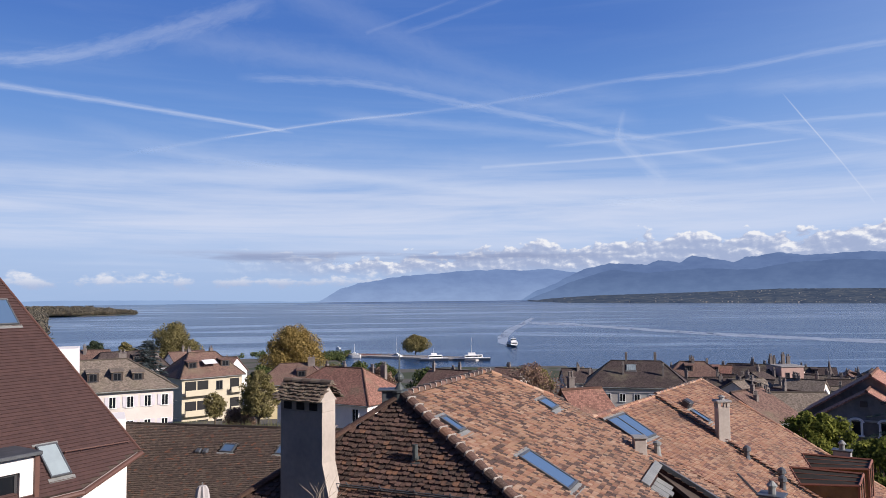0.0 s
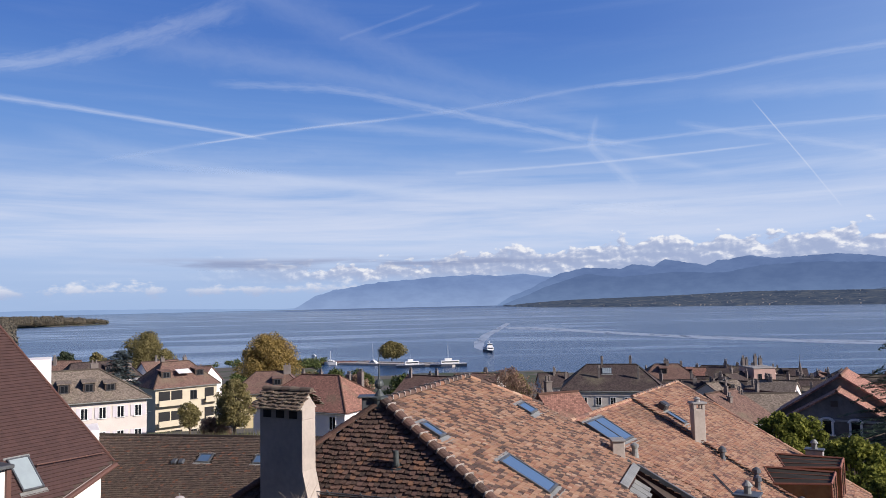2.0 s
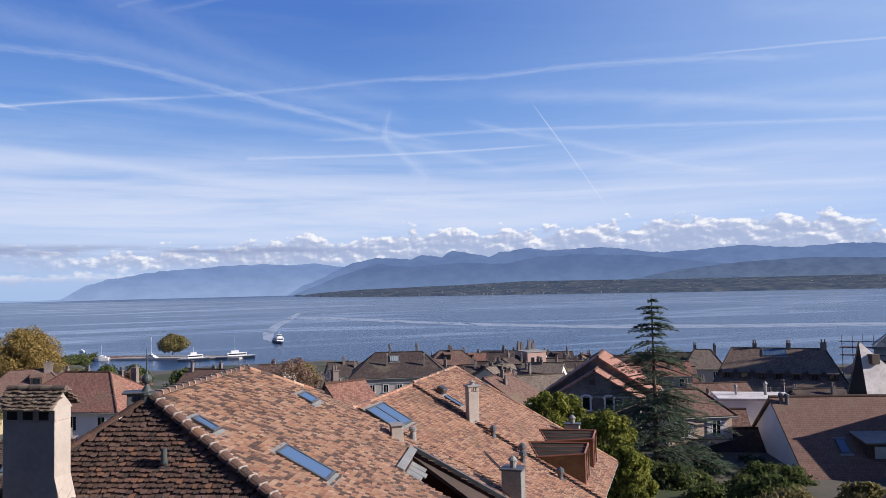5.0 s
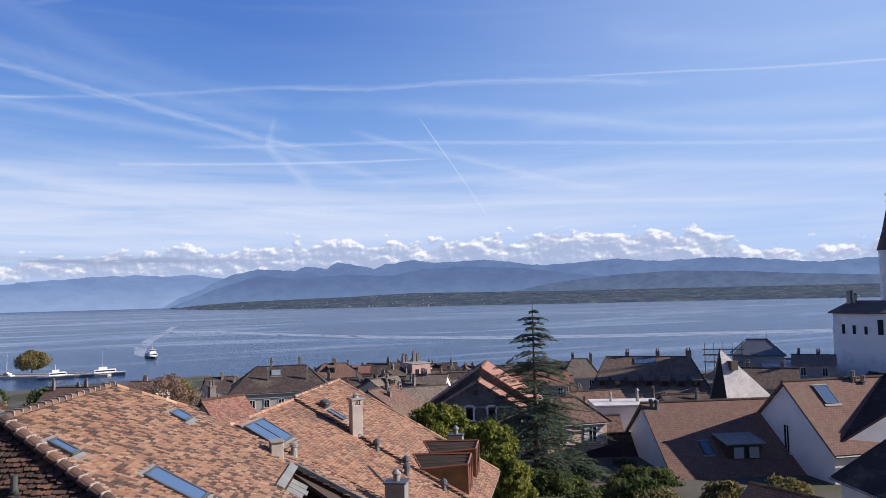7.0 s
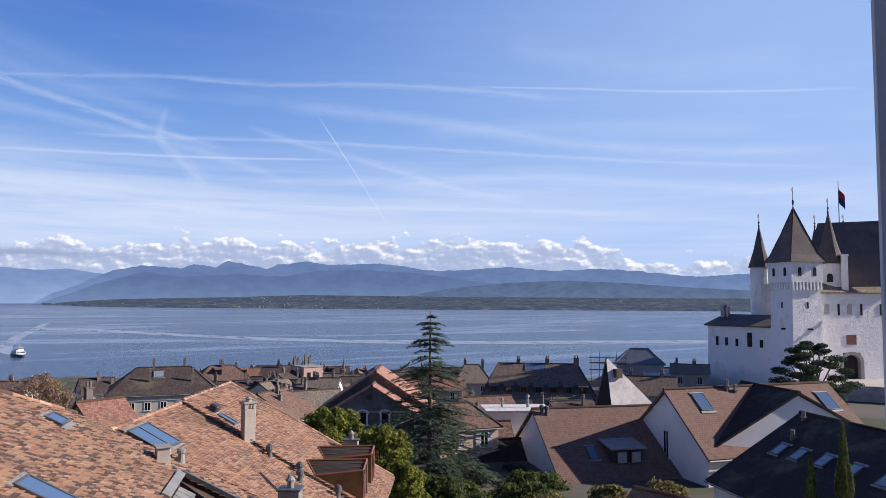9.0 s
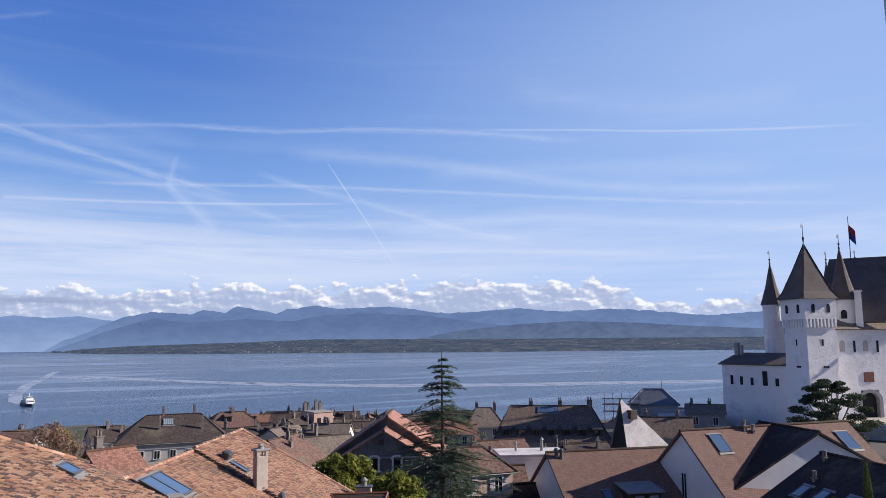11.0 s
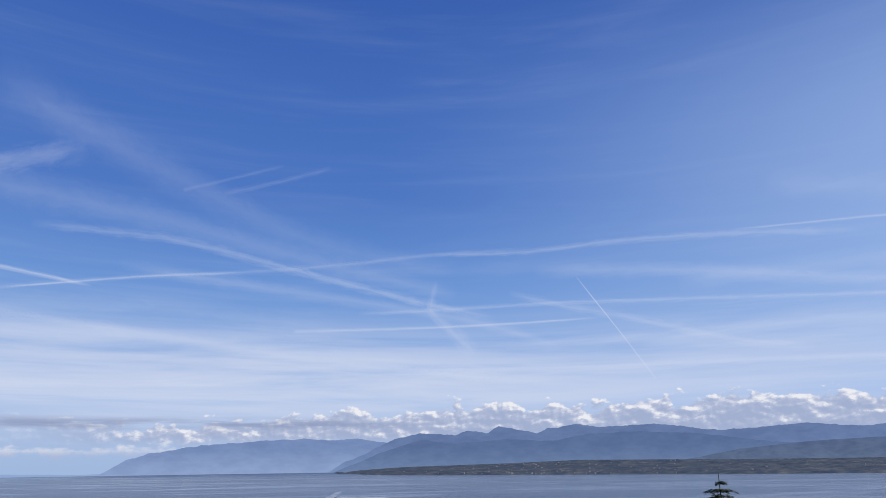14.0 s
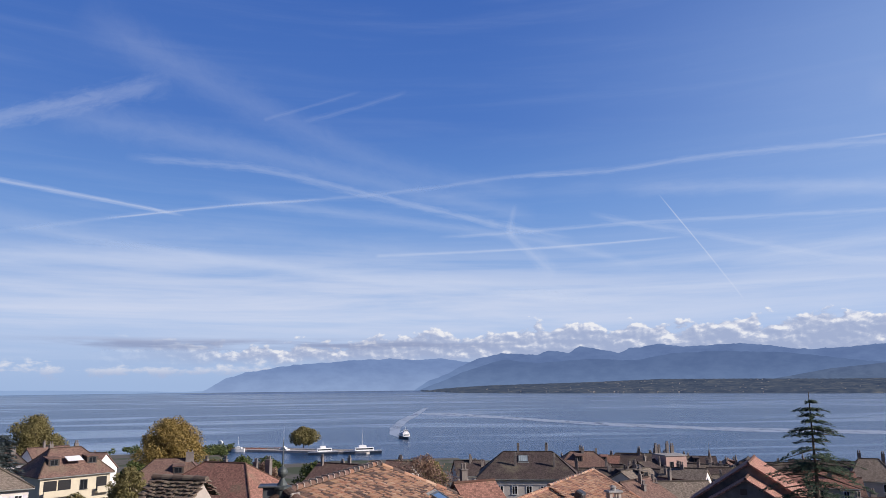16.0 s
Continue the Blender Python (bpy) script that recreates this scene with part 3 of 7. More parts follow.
contrail([(-33, 13.0), (-45, 13.2), (-60, 12.2)], 2.4, 2.0, "faint", 0.8, 0.8, 4857)
contrail([(22, 19), (8, 17.8), (-8, 14.6), (-16, 12.8)], 4.0, 1.6, "faint", 0.9, 0.9, 4858)
contrail([(28, 12.4), (18, 11.0), (6, 11.2), (-10, 9.6)], 2.2, 2.4, "faint", 0.8, 0.9, 4859)
contrail([(20, 26), (8, 21.5), (-4, 17.0), (-16, 14.6)], 5.0, 2.0, "faint", 0.8, 0.5, 4860)
contrail([(-40, 19.5), (-50, 17.5), (-62, 17.0)], 3.0, 3.0, "faint", 0.6, 0.6, 4861)
contrail([(30, 8.6), (14, 9.2), (-4, 8.4), (-20, 6.6)], 2.6, 1.6, "faint", 1.6, 1.6, 4854)
contrail([(24, 11.0), (8, 9.4), (-8, 7.4), (-26, 5.6)], 1.4, 1.0, "faint", 1.4, 1.6, 4856)
contrail([(-22, 14.6), (-34, 13.8), (-48, 11.6), (-64, 10.4)], 1.8, 1.4, "faint", 1.2, 1.6, 4862)
contrail([(-30, 8.6), (-42, 9.4), (-56, 8.2), (-66, 7.4)], 1.4, 1.4, "faint", 1.4, 1.4, 4863)
contrail([(10, 14.2), (-4, 12.8), (-16, 11.0), (-24, 8.6)], 1.6, 1.0, "faint", 1.3, 1.2, 4864)
contrail([(-45.5, 6.5), (-52, 6.2), (-60, 5.5)], 1.2, 1.4, "faint", 0.8, 0.8, 4853)


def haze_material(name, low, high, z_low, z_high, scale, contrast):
    """Far land seen through kilometres of blue air: the haze is painted in as a glowing colour."""
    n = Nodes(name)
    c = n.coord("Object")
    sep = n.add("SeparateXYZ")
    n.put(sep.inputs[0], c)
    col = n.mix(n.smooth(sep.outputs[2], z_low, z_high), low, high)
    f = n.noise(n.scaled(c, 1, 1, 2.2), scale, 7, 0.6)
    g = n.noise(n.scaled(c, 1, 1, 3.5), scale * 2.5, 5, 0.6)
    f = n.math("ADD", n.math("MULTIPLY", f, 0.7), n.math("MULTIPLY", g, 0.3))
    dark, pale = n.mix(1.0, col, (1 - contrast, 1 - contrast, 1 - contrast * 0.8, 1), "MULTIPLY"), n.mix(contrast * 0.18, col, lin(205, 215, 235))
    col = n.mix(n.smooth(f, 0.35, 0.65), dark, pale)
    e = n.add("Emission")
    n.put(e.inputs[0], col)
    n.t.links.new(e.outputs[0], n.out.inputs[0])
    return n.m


def ridge_line(name, label, profile, r, material, rough_el, seed, depth=140.0):
    """A chain of hills at r metres: profile of (az, el), roughened by noise."""
    bm = bmesh.new()
    az0, az1 = profile[0][0], profile[-1][0]
    steps = int(abs(az1 - az0) / 0.12)
    prev = None
    for i in range(steps + 1):
        az = az0 + (az1 - az0) * i / steps
        for (a, ea), (b, eb) in zip(profile, profile[1:]):
            if (a - az) * (b - az) <= 0:
                f = (az - a) / (b - a) if b != a else 0
                break
        el = ea + (eb - ea) * f
        el += rough_el * (noise.noise(Vector((az * 1.3, seed, 0))) + 0.5 * noise.noise(Vector((az * 3.7, seed, 5))) + 0.25 * noise.noise(Vector((az * 9.0, seed, 9))))
        top = sky_point(az, el, r)
        foot = sky_point(az, 0, r)
        foot.z = -5
        back = sky_point(az, el - abs(el) * 0.6, r + depth)
        mid = foot.lerp(top, 0.5) + Vector((0, 0, 4 * noise.noise(Vector((az * 2, seed, 3)))))
        row = [bm.verts.new(foot), bm.verts.new(mid), bm.verts.new(top), bm.verts.new(back)]
        if prev:
            for k in range(3):
                bm.faces.new((prev[k], row[k], row[k + 1], prev[k + 1]))
        prev = row
    return tagged(part(name, bm, material), label, "mountain", kind="structure")


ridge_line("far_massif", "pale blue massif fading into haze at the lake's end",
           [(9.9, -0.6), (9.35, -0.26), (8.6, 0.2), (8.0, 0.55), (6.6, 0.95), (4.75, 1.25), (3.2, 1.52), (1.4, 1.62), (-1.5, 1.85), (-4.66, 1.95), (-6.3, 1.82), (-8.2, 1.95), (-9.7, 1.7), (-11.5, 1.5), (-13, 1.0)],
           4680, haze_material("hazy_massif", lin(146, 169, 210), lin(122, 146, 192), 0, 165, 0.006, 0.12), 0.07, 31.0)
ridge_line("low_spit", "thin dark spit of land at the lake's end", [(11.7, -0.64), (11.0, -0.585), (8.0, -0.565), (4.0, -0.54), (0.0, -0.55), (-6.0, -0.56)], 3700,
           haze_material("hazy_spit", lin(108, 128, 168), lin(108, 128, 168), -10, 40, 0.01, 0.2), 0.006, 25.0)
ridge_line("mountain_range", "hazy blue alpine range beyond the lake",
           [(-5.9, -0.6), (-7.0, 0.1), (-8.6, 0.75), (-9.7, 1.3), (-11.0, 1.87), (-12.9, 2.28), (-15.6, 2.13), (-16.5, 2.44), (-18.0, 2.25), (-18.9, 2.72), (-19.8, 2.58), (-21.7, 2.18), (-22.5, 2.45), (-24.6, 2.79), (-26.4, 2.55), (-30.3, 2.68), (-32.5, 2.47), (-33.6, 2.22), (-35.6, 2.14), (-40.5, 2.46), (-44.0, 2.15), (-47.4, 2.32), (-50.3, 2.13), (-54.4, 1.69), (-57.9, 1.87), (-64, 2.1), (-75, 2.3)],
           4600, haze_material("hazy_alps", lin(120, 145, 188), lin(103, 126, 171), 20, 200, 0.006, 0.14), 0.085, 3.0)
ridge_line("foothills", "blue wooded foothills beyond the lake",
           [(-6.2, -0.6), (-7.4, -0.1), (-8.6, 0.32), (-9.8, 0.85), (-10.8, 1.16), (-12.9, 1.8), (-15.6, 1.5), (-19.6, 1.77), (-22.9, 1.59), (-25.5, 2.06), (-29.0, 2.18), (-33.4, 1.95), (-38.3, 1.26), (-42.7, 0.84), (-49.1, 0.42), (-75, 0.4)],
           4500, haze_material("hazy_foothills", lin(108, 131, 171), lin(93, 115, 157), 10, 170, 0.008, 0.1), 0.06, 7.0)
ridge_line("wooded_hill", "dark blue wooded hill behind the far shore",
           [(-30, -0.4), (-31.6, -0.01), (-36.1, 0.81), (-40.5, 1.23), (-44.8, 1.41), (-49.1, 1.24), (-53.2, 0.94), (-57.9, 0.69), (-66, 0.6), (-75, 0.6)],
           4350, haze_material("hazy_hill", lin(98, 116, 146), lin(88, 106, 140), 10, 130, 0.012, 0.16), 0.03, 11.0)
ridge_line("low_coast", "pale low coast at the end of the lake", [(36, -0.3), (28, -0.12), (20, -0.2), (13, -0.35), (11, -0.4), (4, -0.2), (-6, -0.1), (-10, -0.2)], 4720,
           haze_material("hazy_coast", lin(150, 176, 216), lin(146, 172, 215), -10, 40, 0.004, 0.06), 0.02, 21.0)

# ---- lake ----
def water_material():
    n = Nodes("lake_water")
    c = n.coord("Object")
    lanes = n.noise(n.scaled(c, 0.0016, 0.006, 1, 8), 1.0, 8, 0.65, 1.2)
    cross = n.noise(n.scaled(c, 0.0007, 0.011, 1, -9), 1.0, 6, 0.6, 0.5)
    fine = n.noise(n.scaled(c, 0.006, 0.05, 1, 10), 1.0, 5, 0.6)
    f = n.smooth(n.math("ADD", n.math("MULTIPLY", lanes, 0.82), n.math("MULTIPLY", fine, 0.18)), 0.49, 0.6)
    f = n.math("ADD", n.math("MULTIPLY", f, 0.7), n.math("MULTIPLY", n.smooth(cross, 0.54, 0.66), 0.3), clamp=True)
    # pale lane colour stands in for horizon sky mirrored in smoother water
    col = n.mix(f, (0.016, 0.05, 0.115, 1), (0.1, 0.165, 0.27, 1))
    rip = n.noise(n.scaled(c, 0.9, 1.6, 1), 1.0, 4, 0.6)
    swell = n.noise(n.scaled(c, 0.12, 0.3, 1, 20), 1.0, 4)
    h = n.math("ADD", n.math("MULTIPLY", rip, 0.2), swell)
    b = n.principled(col, n.math("ADD", 0.26, n.math("MULTIPLY", f, -0.12)), 0, n.math("MULTIPLY", h, n.math("SUBTRACT", 1.0, n.math("MULTIPLY", f, 0.6))), 0.3, 1.2)
    b.inputs["IOR"].default_value = 1.33
    return n.m


bm = bmesh.new()
rings = [[bm.verts.new((r * math.sin(radians(a)), r * math.cos(radians(a)), 0)) for a in range(-90, 92, 2)] for r in (150, 400, 800, 1600, 3000, 4400, 4850)]
for a, b in zip(rings, rings[1:]):
    for i in range(len(a) - 1):
        bm.faces.new((a[i], a[i + 1], b[i + 1], b[i]))
tagged(part("water", bm, water_material()), "blue lake water with pale wind lanes", "lake", kind="structure")


# ---- ground ----
def shore_y(x):
    return max(392.0 + 6 * math.sin(x * 0.02) - 1.1 * max(0, x - 60), -x * 1.84)


def ground_z(x, y):
    steps = ((-6000, 26), (60, 26), (92, 23.5), (122, 19.5), (180, 11), (250, 5), (320, 2.2), (6000, 2.2))
    for (a, za), (b, zb) in zip(steps, steps[1:]):
        if a <= y <= b:
            z = za + (zb - za) * (y - a) / (b - a)
            break
    if -190 < x < -62 and 370 < y < 500:
        return 1.4 if y < 488 else -3.0
    cape = ((x + 950) / 205) ** 2 + ((y - 1740) / 130) ** 2
    edge = min(1, max(0, (shore_y(x) - y) / 6))
    if cape < 1:
        edge, z = 1, 2.0
    return -3 + (z + 3) * edge


def ground_material():
    n = Nodes("town_ground")
    c = n.coord("Object")
    f, g = n.noise(c, 0.05, 5), n.noise(c, 1.5, 5)
    col = n.mix(n.smooth(f, 0.42, 0.55), (0.05, 0.065, 0.022, 1), (0.13, 0.115, 0.095, 1))
    col = n.mix(n.math("MULTIPLY", g, 0.4), col, (0.03, 0.035, 0.018, 1))
    n.principled(col, 0.95, 0, g, 0.5, 0.05)
    return n.m


bm = bmesh.new()
xs = [-4800, -3000, -1800, -1400] + list(range(-1200, -700, 25)) + list(range(-700, -200, 20)) + list(range(-200, 260, 8)) + [300, 400, 600, 1000, 2000, 4800]
ys = [-4800, -2000, -600, -200, -60] + list(range(-30, 460, 8)) + list(range(460, 2000, 30)) + [2100, 2600, 3400, 4800]
grid = [[bm.verts.new((x, y, ground_z(x, y))) for y in ys] for x in xs]
for i in range(len(xs) - 1):
    for j in range(len(ys) - 1):
        f = bm.faces.new((grid[i][j], grid[i + 1][j], grid[i + 1][j + 1], grid[i][j + 1]))
        f.smooth = True
tagged(part("ground", bm, ground_material()), "sloping ground of gardens, lanes and lake shore", "ground", kind="structure")


# ---- far shore ----
def far_shore():
    prof = [(-6.6, -0.62), (-7.9, -0.4), (-9.6, -0.28), (-11.8, -0.16), (-14.8, -0.09), (-19.6, 0.02), (-24.7, 0.2), (-30.8, 0.16), (-36.1, 0.1), (-44.8, 0.1), (-57.8, 0.08), (-76, 0.1)]
    foot = [(-6.6, 4050), (-9.6, 3250), (-14.9, 2920), (-24.7, 2720), (-36.1, 2560), (-55, 2720), (-76, 2800)]

    def at(tab, az):
        for (a, va), (b, vb) in zip(tab, tab[1:]):
            if (a - az) * (b - az) <= 0:
                return va + (vb - va) * (az - a) / (b - a)
        return tab[-1][1]
    n = Nodes("hazy_glowing_fields_and_woods")
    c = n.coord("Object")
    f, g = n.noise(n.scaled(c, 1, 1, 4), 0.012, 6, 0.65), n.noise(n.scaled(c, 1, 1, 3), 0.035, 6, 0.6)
    # emissive ramp: daylight and blue haze are painted into the land's colour
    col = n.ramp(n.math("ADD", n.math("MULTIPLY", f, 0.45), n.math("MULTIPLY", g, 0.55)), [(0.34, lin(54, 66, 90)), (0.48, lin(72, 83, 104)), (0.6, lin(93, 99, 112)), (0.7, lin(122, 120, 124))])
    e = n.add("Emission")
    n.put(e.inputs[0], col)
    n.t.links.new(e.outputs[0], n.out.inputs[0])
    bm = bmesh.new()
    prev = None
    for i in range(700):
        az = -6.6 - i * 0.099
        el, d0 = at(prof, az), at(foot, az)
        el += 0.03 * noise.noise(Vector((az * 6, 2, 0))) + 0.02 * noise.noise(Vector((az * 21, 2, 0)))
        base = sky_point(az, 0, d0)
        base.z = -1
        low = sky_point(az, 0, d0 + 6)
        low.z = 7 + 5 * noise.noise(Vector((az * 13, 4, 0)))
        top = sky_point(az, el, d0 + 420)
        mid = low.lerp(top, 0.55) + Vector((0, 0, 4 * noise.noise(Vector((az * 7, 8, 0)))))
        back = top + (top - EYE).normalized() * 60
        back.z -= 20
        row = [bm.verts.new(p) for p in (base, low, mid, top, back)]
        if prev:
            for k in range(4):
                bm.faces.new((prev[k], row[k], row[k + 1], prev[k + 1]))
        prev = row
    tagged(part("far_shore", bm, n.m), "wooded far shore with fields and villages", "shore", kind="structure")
    # village houses along it
    rng = random.Random(5)
    bm = bmesh.new()
    for i in range(330):
        az = -8 - 60 * rng.random() if i > 150 else -16 - 16 * rng.random()
        d0 = at(foot, az) + 4
        s = rng.random() ** 1.7
        p = sky_point(az, 0, d0 + 400 * s)
        p.z = 5 + (sky_point(az, at(prof, az), d0 + 420).z - 7) * s
        w, h = rng.uniform(2, 6), rng.uniform(0.8, 2.6)
        box(bm, p.x - w / 2, p.y - w / 2, p.z - 4, p.x + w / 2, p.y + w / 2, p.z + h)
    tagged(part("village_houses", bm, dull("far_pale_walls", (0.3, 0.28, 0.27))), "scattered pale houses on the far shore", "houses", kind="stuff")


far_shore()


# ---- trees ----
def leaf_cloud(verts, faces, centre, radius, count, size, rng, squash=1.0, shell=0.55):
    for _ in range(count):
        v = Vector((rng.gauss(0, 1), rng.gauss(0, 1), rng.gauss(0, 1))).normalized()
        p = Vector(centre) + Vector((v.x, v.y, v.z * squash)) * radius * (shell + (1 - shell) * rng.random())
        a = Vector((rng.gauss(0, 1), rng.gauss(0, 1), rng.gauss(0, 1))).normalized()
        b = a.cross(v + Vector((0.01, 0.02, 0.3))).normalized()
        s = size * rng.uniform(0.6, 1.4)
        k = len(verts)
        verts += [p + a * s, p + b * s * 0.6 + v * s * 0.15, p - a * s, p - b * s * 0.6 + v * s * 0.15]
        faces.append((k, k + 1, k + 2, k + 3))


def broad_tree(name, label, x, y, top, width, leaf, seed, base=None, count=5200, size=0.22, trunk_h=0.3, squash=0.85, group="", clumps=34, rad0=0.17):
    rng = random.Random(seed)
    zb = ground_z(x, y) if base is None else base
    h = top - zb
    t = thing(name, label, "tree", pose(x, y, zb), group)
    bm = bmesh.new()
    r = max(0.14, h * 0.026)
    tube(bm, (0, 0, -0.3), (0.1, 0, h * 0.5), r, r * 0.6, 8)
    verts, faces = [], []
    n = clumps
    ch = h * (1 - trunk_h)
    for i in range(n):
        w = i * 2.4 + rng.random()
        f = (i + 0.5) / n
        prof = math.sin(math.pi * min(1, 0.16 + f * 0.8)) ** 0.7
        c = Vector((math.cos(w) * width * 0.36 * prof * rng.uniform(0.35, 1.12), math.sin(w) * width * 0.36 * prof * rng.uniform(0.35, 1.12), h * trunk_h + ch * (0.1 + 0.74 * f)))
        tube(bm, (0.05, 0, h * (0.22 + 0.25 * f)), c, r * 0.35, r * 0.1, 5)
        rad = width * rng.uniform(rad0 * 0.6, rad0 * 1.15) * (0.65 + 0.5 * prof)
        leaf_cloud(verts, faces, c, rad, count // n, size, rng, squash, 0.45)
    part("trunk", bm, BARK, t)
    part("crown", from_np("crown", verts, faces, leaf), None, t)
    return t


def conifer(name, label, x, y, top, width, leaf, seed, base=None, layers=30, per=8, droop=0.35, sparse=0.0, size=0.22, power=1.0, group="", leafy=7.0):
    rng = random.Random(seed)
    zb = ground_z(x, y) if base is None else base
    h = top - zb
    t = thing(name, label, "tree", pose(x, y, zb), group)
    bm = bmesh.new()
    tube(bm, (0, 0, -0.3), (0, 0, h), h * 0.018, 0.02, 8)
    verts, faces = [], []
    for i in range(layers):
        f = (i + rng.uniform(-0.3, 0.3)) / layers
        z = h * (0.06 + 0.93 * f)
        reach = width / 2 * (1 - f) ** power + 0.18
        for k in range(per):
            if rng.random() < sparse:
                continue
            w = 2 * math.pi * (k / per + rng.random() * 0.2) + i * 1.3
            L = reach * rng.uniform(0.38, 1.3)
            d = Vector((math.cos(w), math.sin(w), 0))
            side = Vector((-d.y, d.x, 0))
            tip = Vector((0, 0, z)) + d * L + Vector((0, 0, L * (0.12 - droop * rng.uniform(0.5, 1.2))))
            tube(bm, (0, 0, z), tip, 0.035 + 0.008 * L, 0.008, 4, False)
            for q in range(int(4 + L * leafy)):
                s = rng.uniform(0.12, 1.0)
                p = Vector((0, 0, z)).lerp(tip, s) + Vector((0, 0, 0.1 * L * math.sin(s * 3.1)))
                spread = L * 0.26 * (1.1 - s) + 0.1
                p += side * rng.uniform(-spread, spread) + Vector((0, 0, rng.uniform(-0.12, 0.05)))
                a = (d * rng.uniform(0.5, 1) + side * rng.uniform(-0.8, 0.8) + Vector((0, 0, rng.uniform(-0.45, 0.15)))).normalized() * size * rng.uniform(0.7, 1.5)
                b = a.cross(Vector((rng.uniform(-0.4, 0.4), rng.uniform(-0.4, 0.4), 1))).normalized() * size * 0.3
                j = len(verts)
                verts += [p - a, p + b, p + a, p - b]
                faces.append((j, j + 1, j + 2, j + 3))
    part("trunk", bm, BARK, t)
    part("crown", from_np("crown", verts, faces, leaf), None, t)
    return t


# ---- the near tiled roofs ----
class Slope:
    """A roof plane: origin on its top edge, u along that edge, s level and downhill, k the fall per metre."""

    def __init__(self, o, u, s, k):
        self.o, self.u, self.s, self.k = Vector(o), Vector((*u, 0)), Vector((*s, 0)), k
        self.n = (self.u.cross(self.s + Vector((0, 0, -k)))).normalized()
        if self.n.z < 0:
            self.n = -self.n

    def at(self, a, b, lift=0.0):
        return self.o + self.u * a + self.s * b - Vector((0, 0, self.k * b)) + self.n * lift

    def seat(self, a, b, lift=0.0):
        """A pose on the plane: x along u, y up the slope, z outwards."""
        x = self.u.normalized()
        z = self.n
        y = z.cross(x)
        m = Matrix((x, y, z)).transposed().to_4x4()
        m.translation = self.at(a, b, lift)
        return m


def in_poly(a, b, poly):
    inside = False
    for (x0, y0), (x1, y1) in zip(poly, poly[1:] + poly[:1]):
        if (y0 > b) != (y1 > b) and a < (x1 - x0) * (b - y0) / (y1 - y0) + x0:
            inside = not inside
    return inside


def tile_shape(w, length, thick, lift):
    """A flat clay tile with a rounded lower end; y points down the slope."""
    e = w * 0.5
    top = [(-e, 0, 0.0), (e, 0, 0.0), (e, length * 0.78, lift * 0.8), (e * 0.6, length * 0.97, lift), (-e * 0.6, length * 0.97, lift), (-e, length * 0.78, lift * 0.8)]
    low = [(x, y, z - thick) for x, y, z in top]
    faces = [(0, 1, 2, 3, 4, 5), (1, 7, 8, 2), (2, 8, 9, 3), (3, 9, 10, 4), (4, 10, 11, 5), (5, 11, 6, 0)]
    return top + low, faces


def tiled(parent, slope, poly, holes, material, near, w=0.185, course=0.165, seed=1, jitter=1.0, mask=None):
    """Courses of tiles over a polygon (a, b); those inside 'near' are single pieces, up to 300."""
    rng = random.Random(seed)
    shape, fs = tile_shape(w * 0.965, course * 1.75, 0.026, 0.07)
    single = from_np("tile", shape, fs, material)
    fall = math.sqrt(1 + slope.k ** 2)
    x, y, z = slope.u.normalized(), (slope.s - Vector((0, 0, slope.k))).normalized(), slope.n
    a0, a1 = min(p[0] for p in poly), max(p[0] for p in poly)
    b0, b1 = min(p[1] for p in poly), max(p[1] for p in poly)
    verts, faces, made = [], [], 0
    row, b = 0, b0
    while b < b1:
        a = a0 + (0.5 * w if row % 2 else 0)
        while a < a1:
            bc = b + course / fall * 0.8
            if in_poly(a, bc, poly) and not any(h[0] < a < h[1] and h[2] < bc < h[3] for h in holes) and (mask is None or mask(a, bc)):
                tilt = rng.gauss(0, 0.012) * jitter
                o = slope.at(a + rng.gauss(0, 0.006) * jitter, b + rng.gauss(0, 0.006) * jitter, 0.012 + abs(rng.gauss(0, 0.004)) * jitter)
                xx, zz = x + z * tilt, z
                yy = y + x * rng.gauss(0, 0.03) * jitter
                if made < 300 and near[0] < a < near[1] and near[2] < b < near[3]:
                    m = Matrix((xx, yy, zz)).transposed().to_4x4()
                    m.translation = o
                    part("tile", single, None, parent, "", m)
                    made += 1
                else:
                    k = len(verts)
                    verts += [o + xx * p + yy * q + zz * r for p, q, r in shape]
                    faces += [tuple(k + i for i in f) for f in fs]
            a += w
        b += course / fall
        row += 1
    tagged(part("tile_field", from_np("tile_field", verts, faces, material), None, parent), kind="stuff")


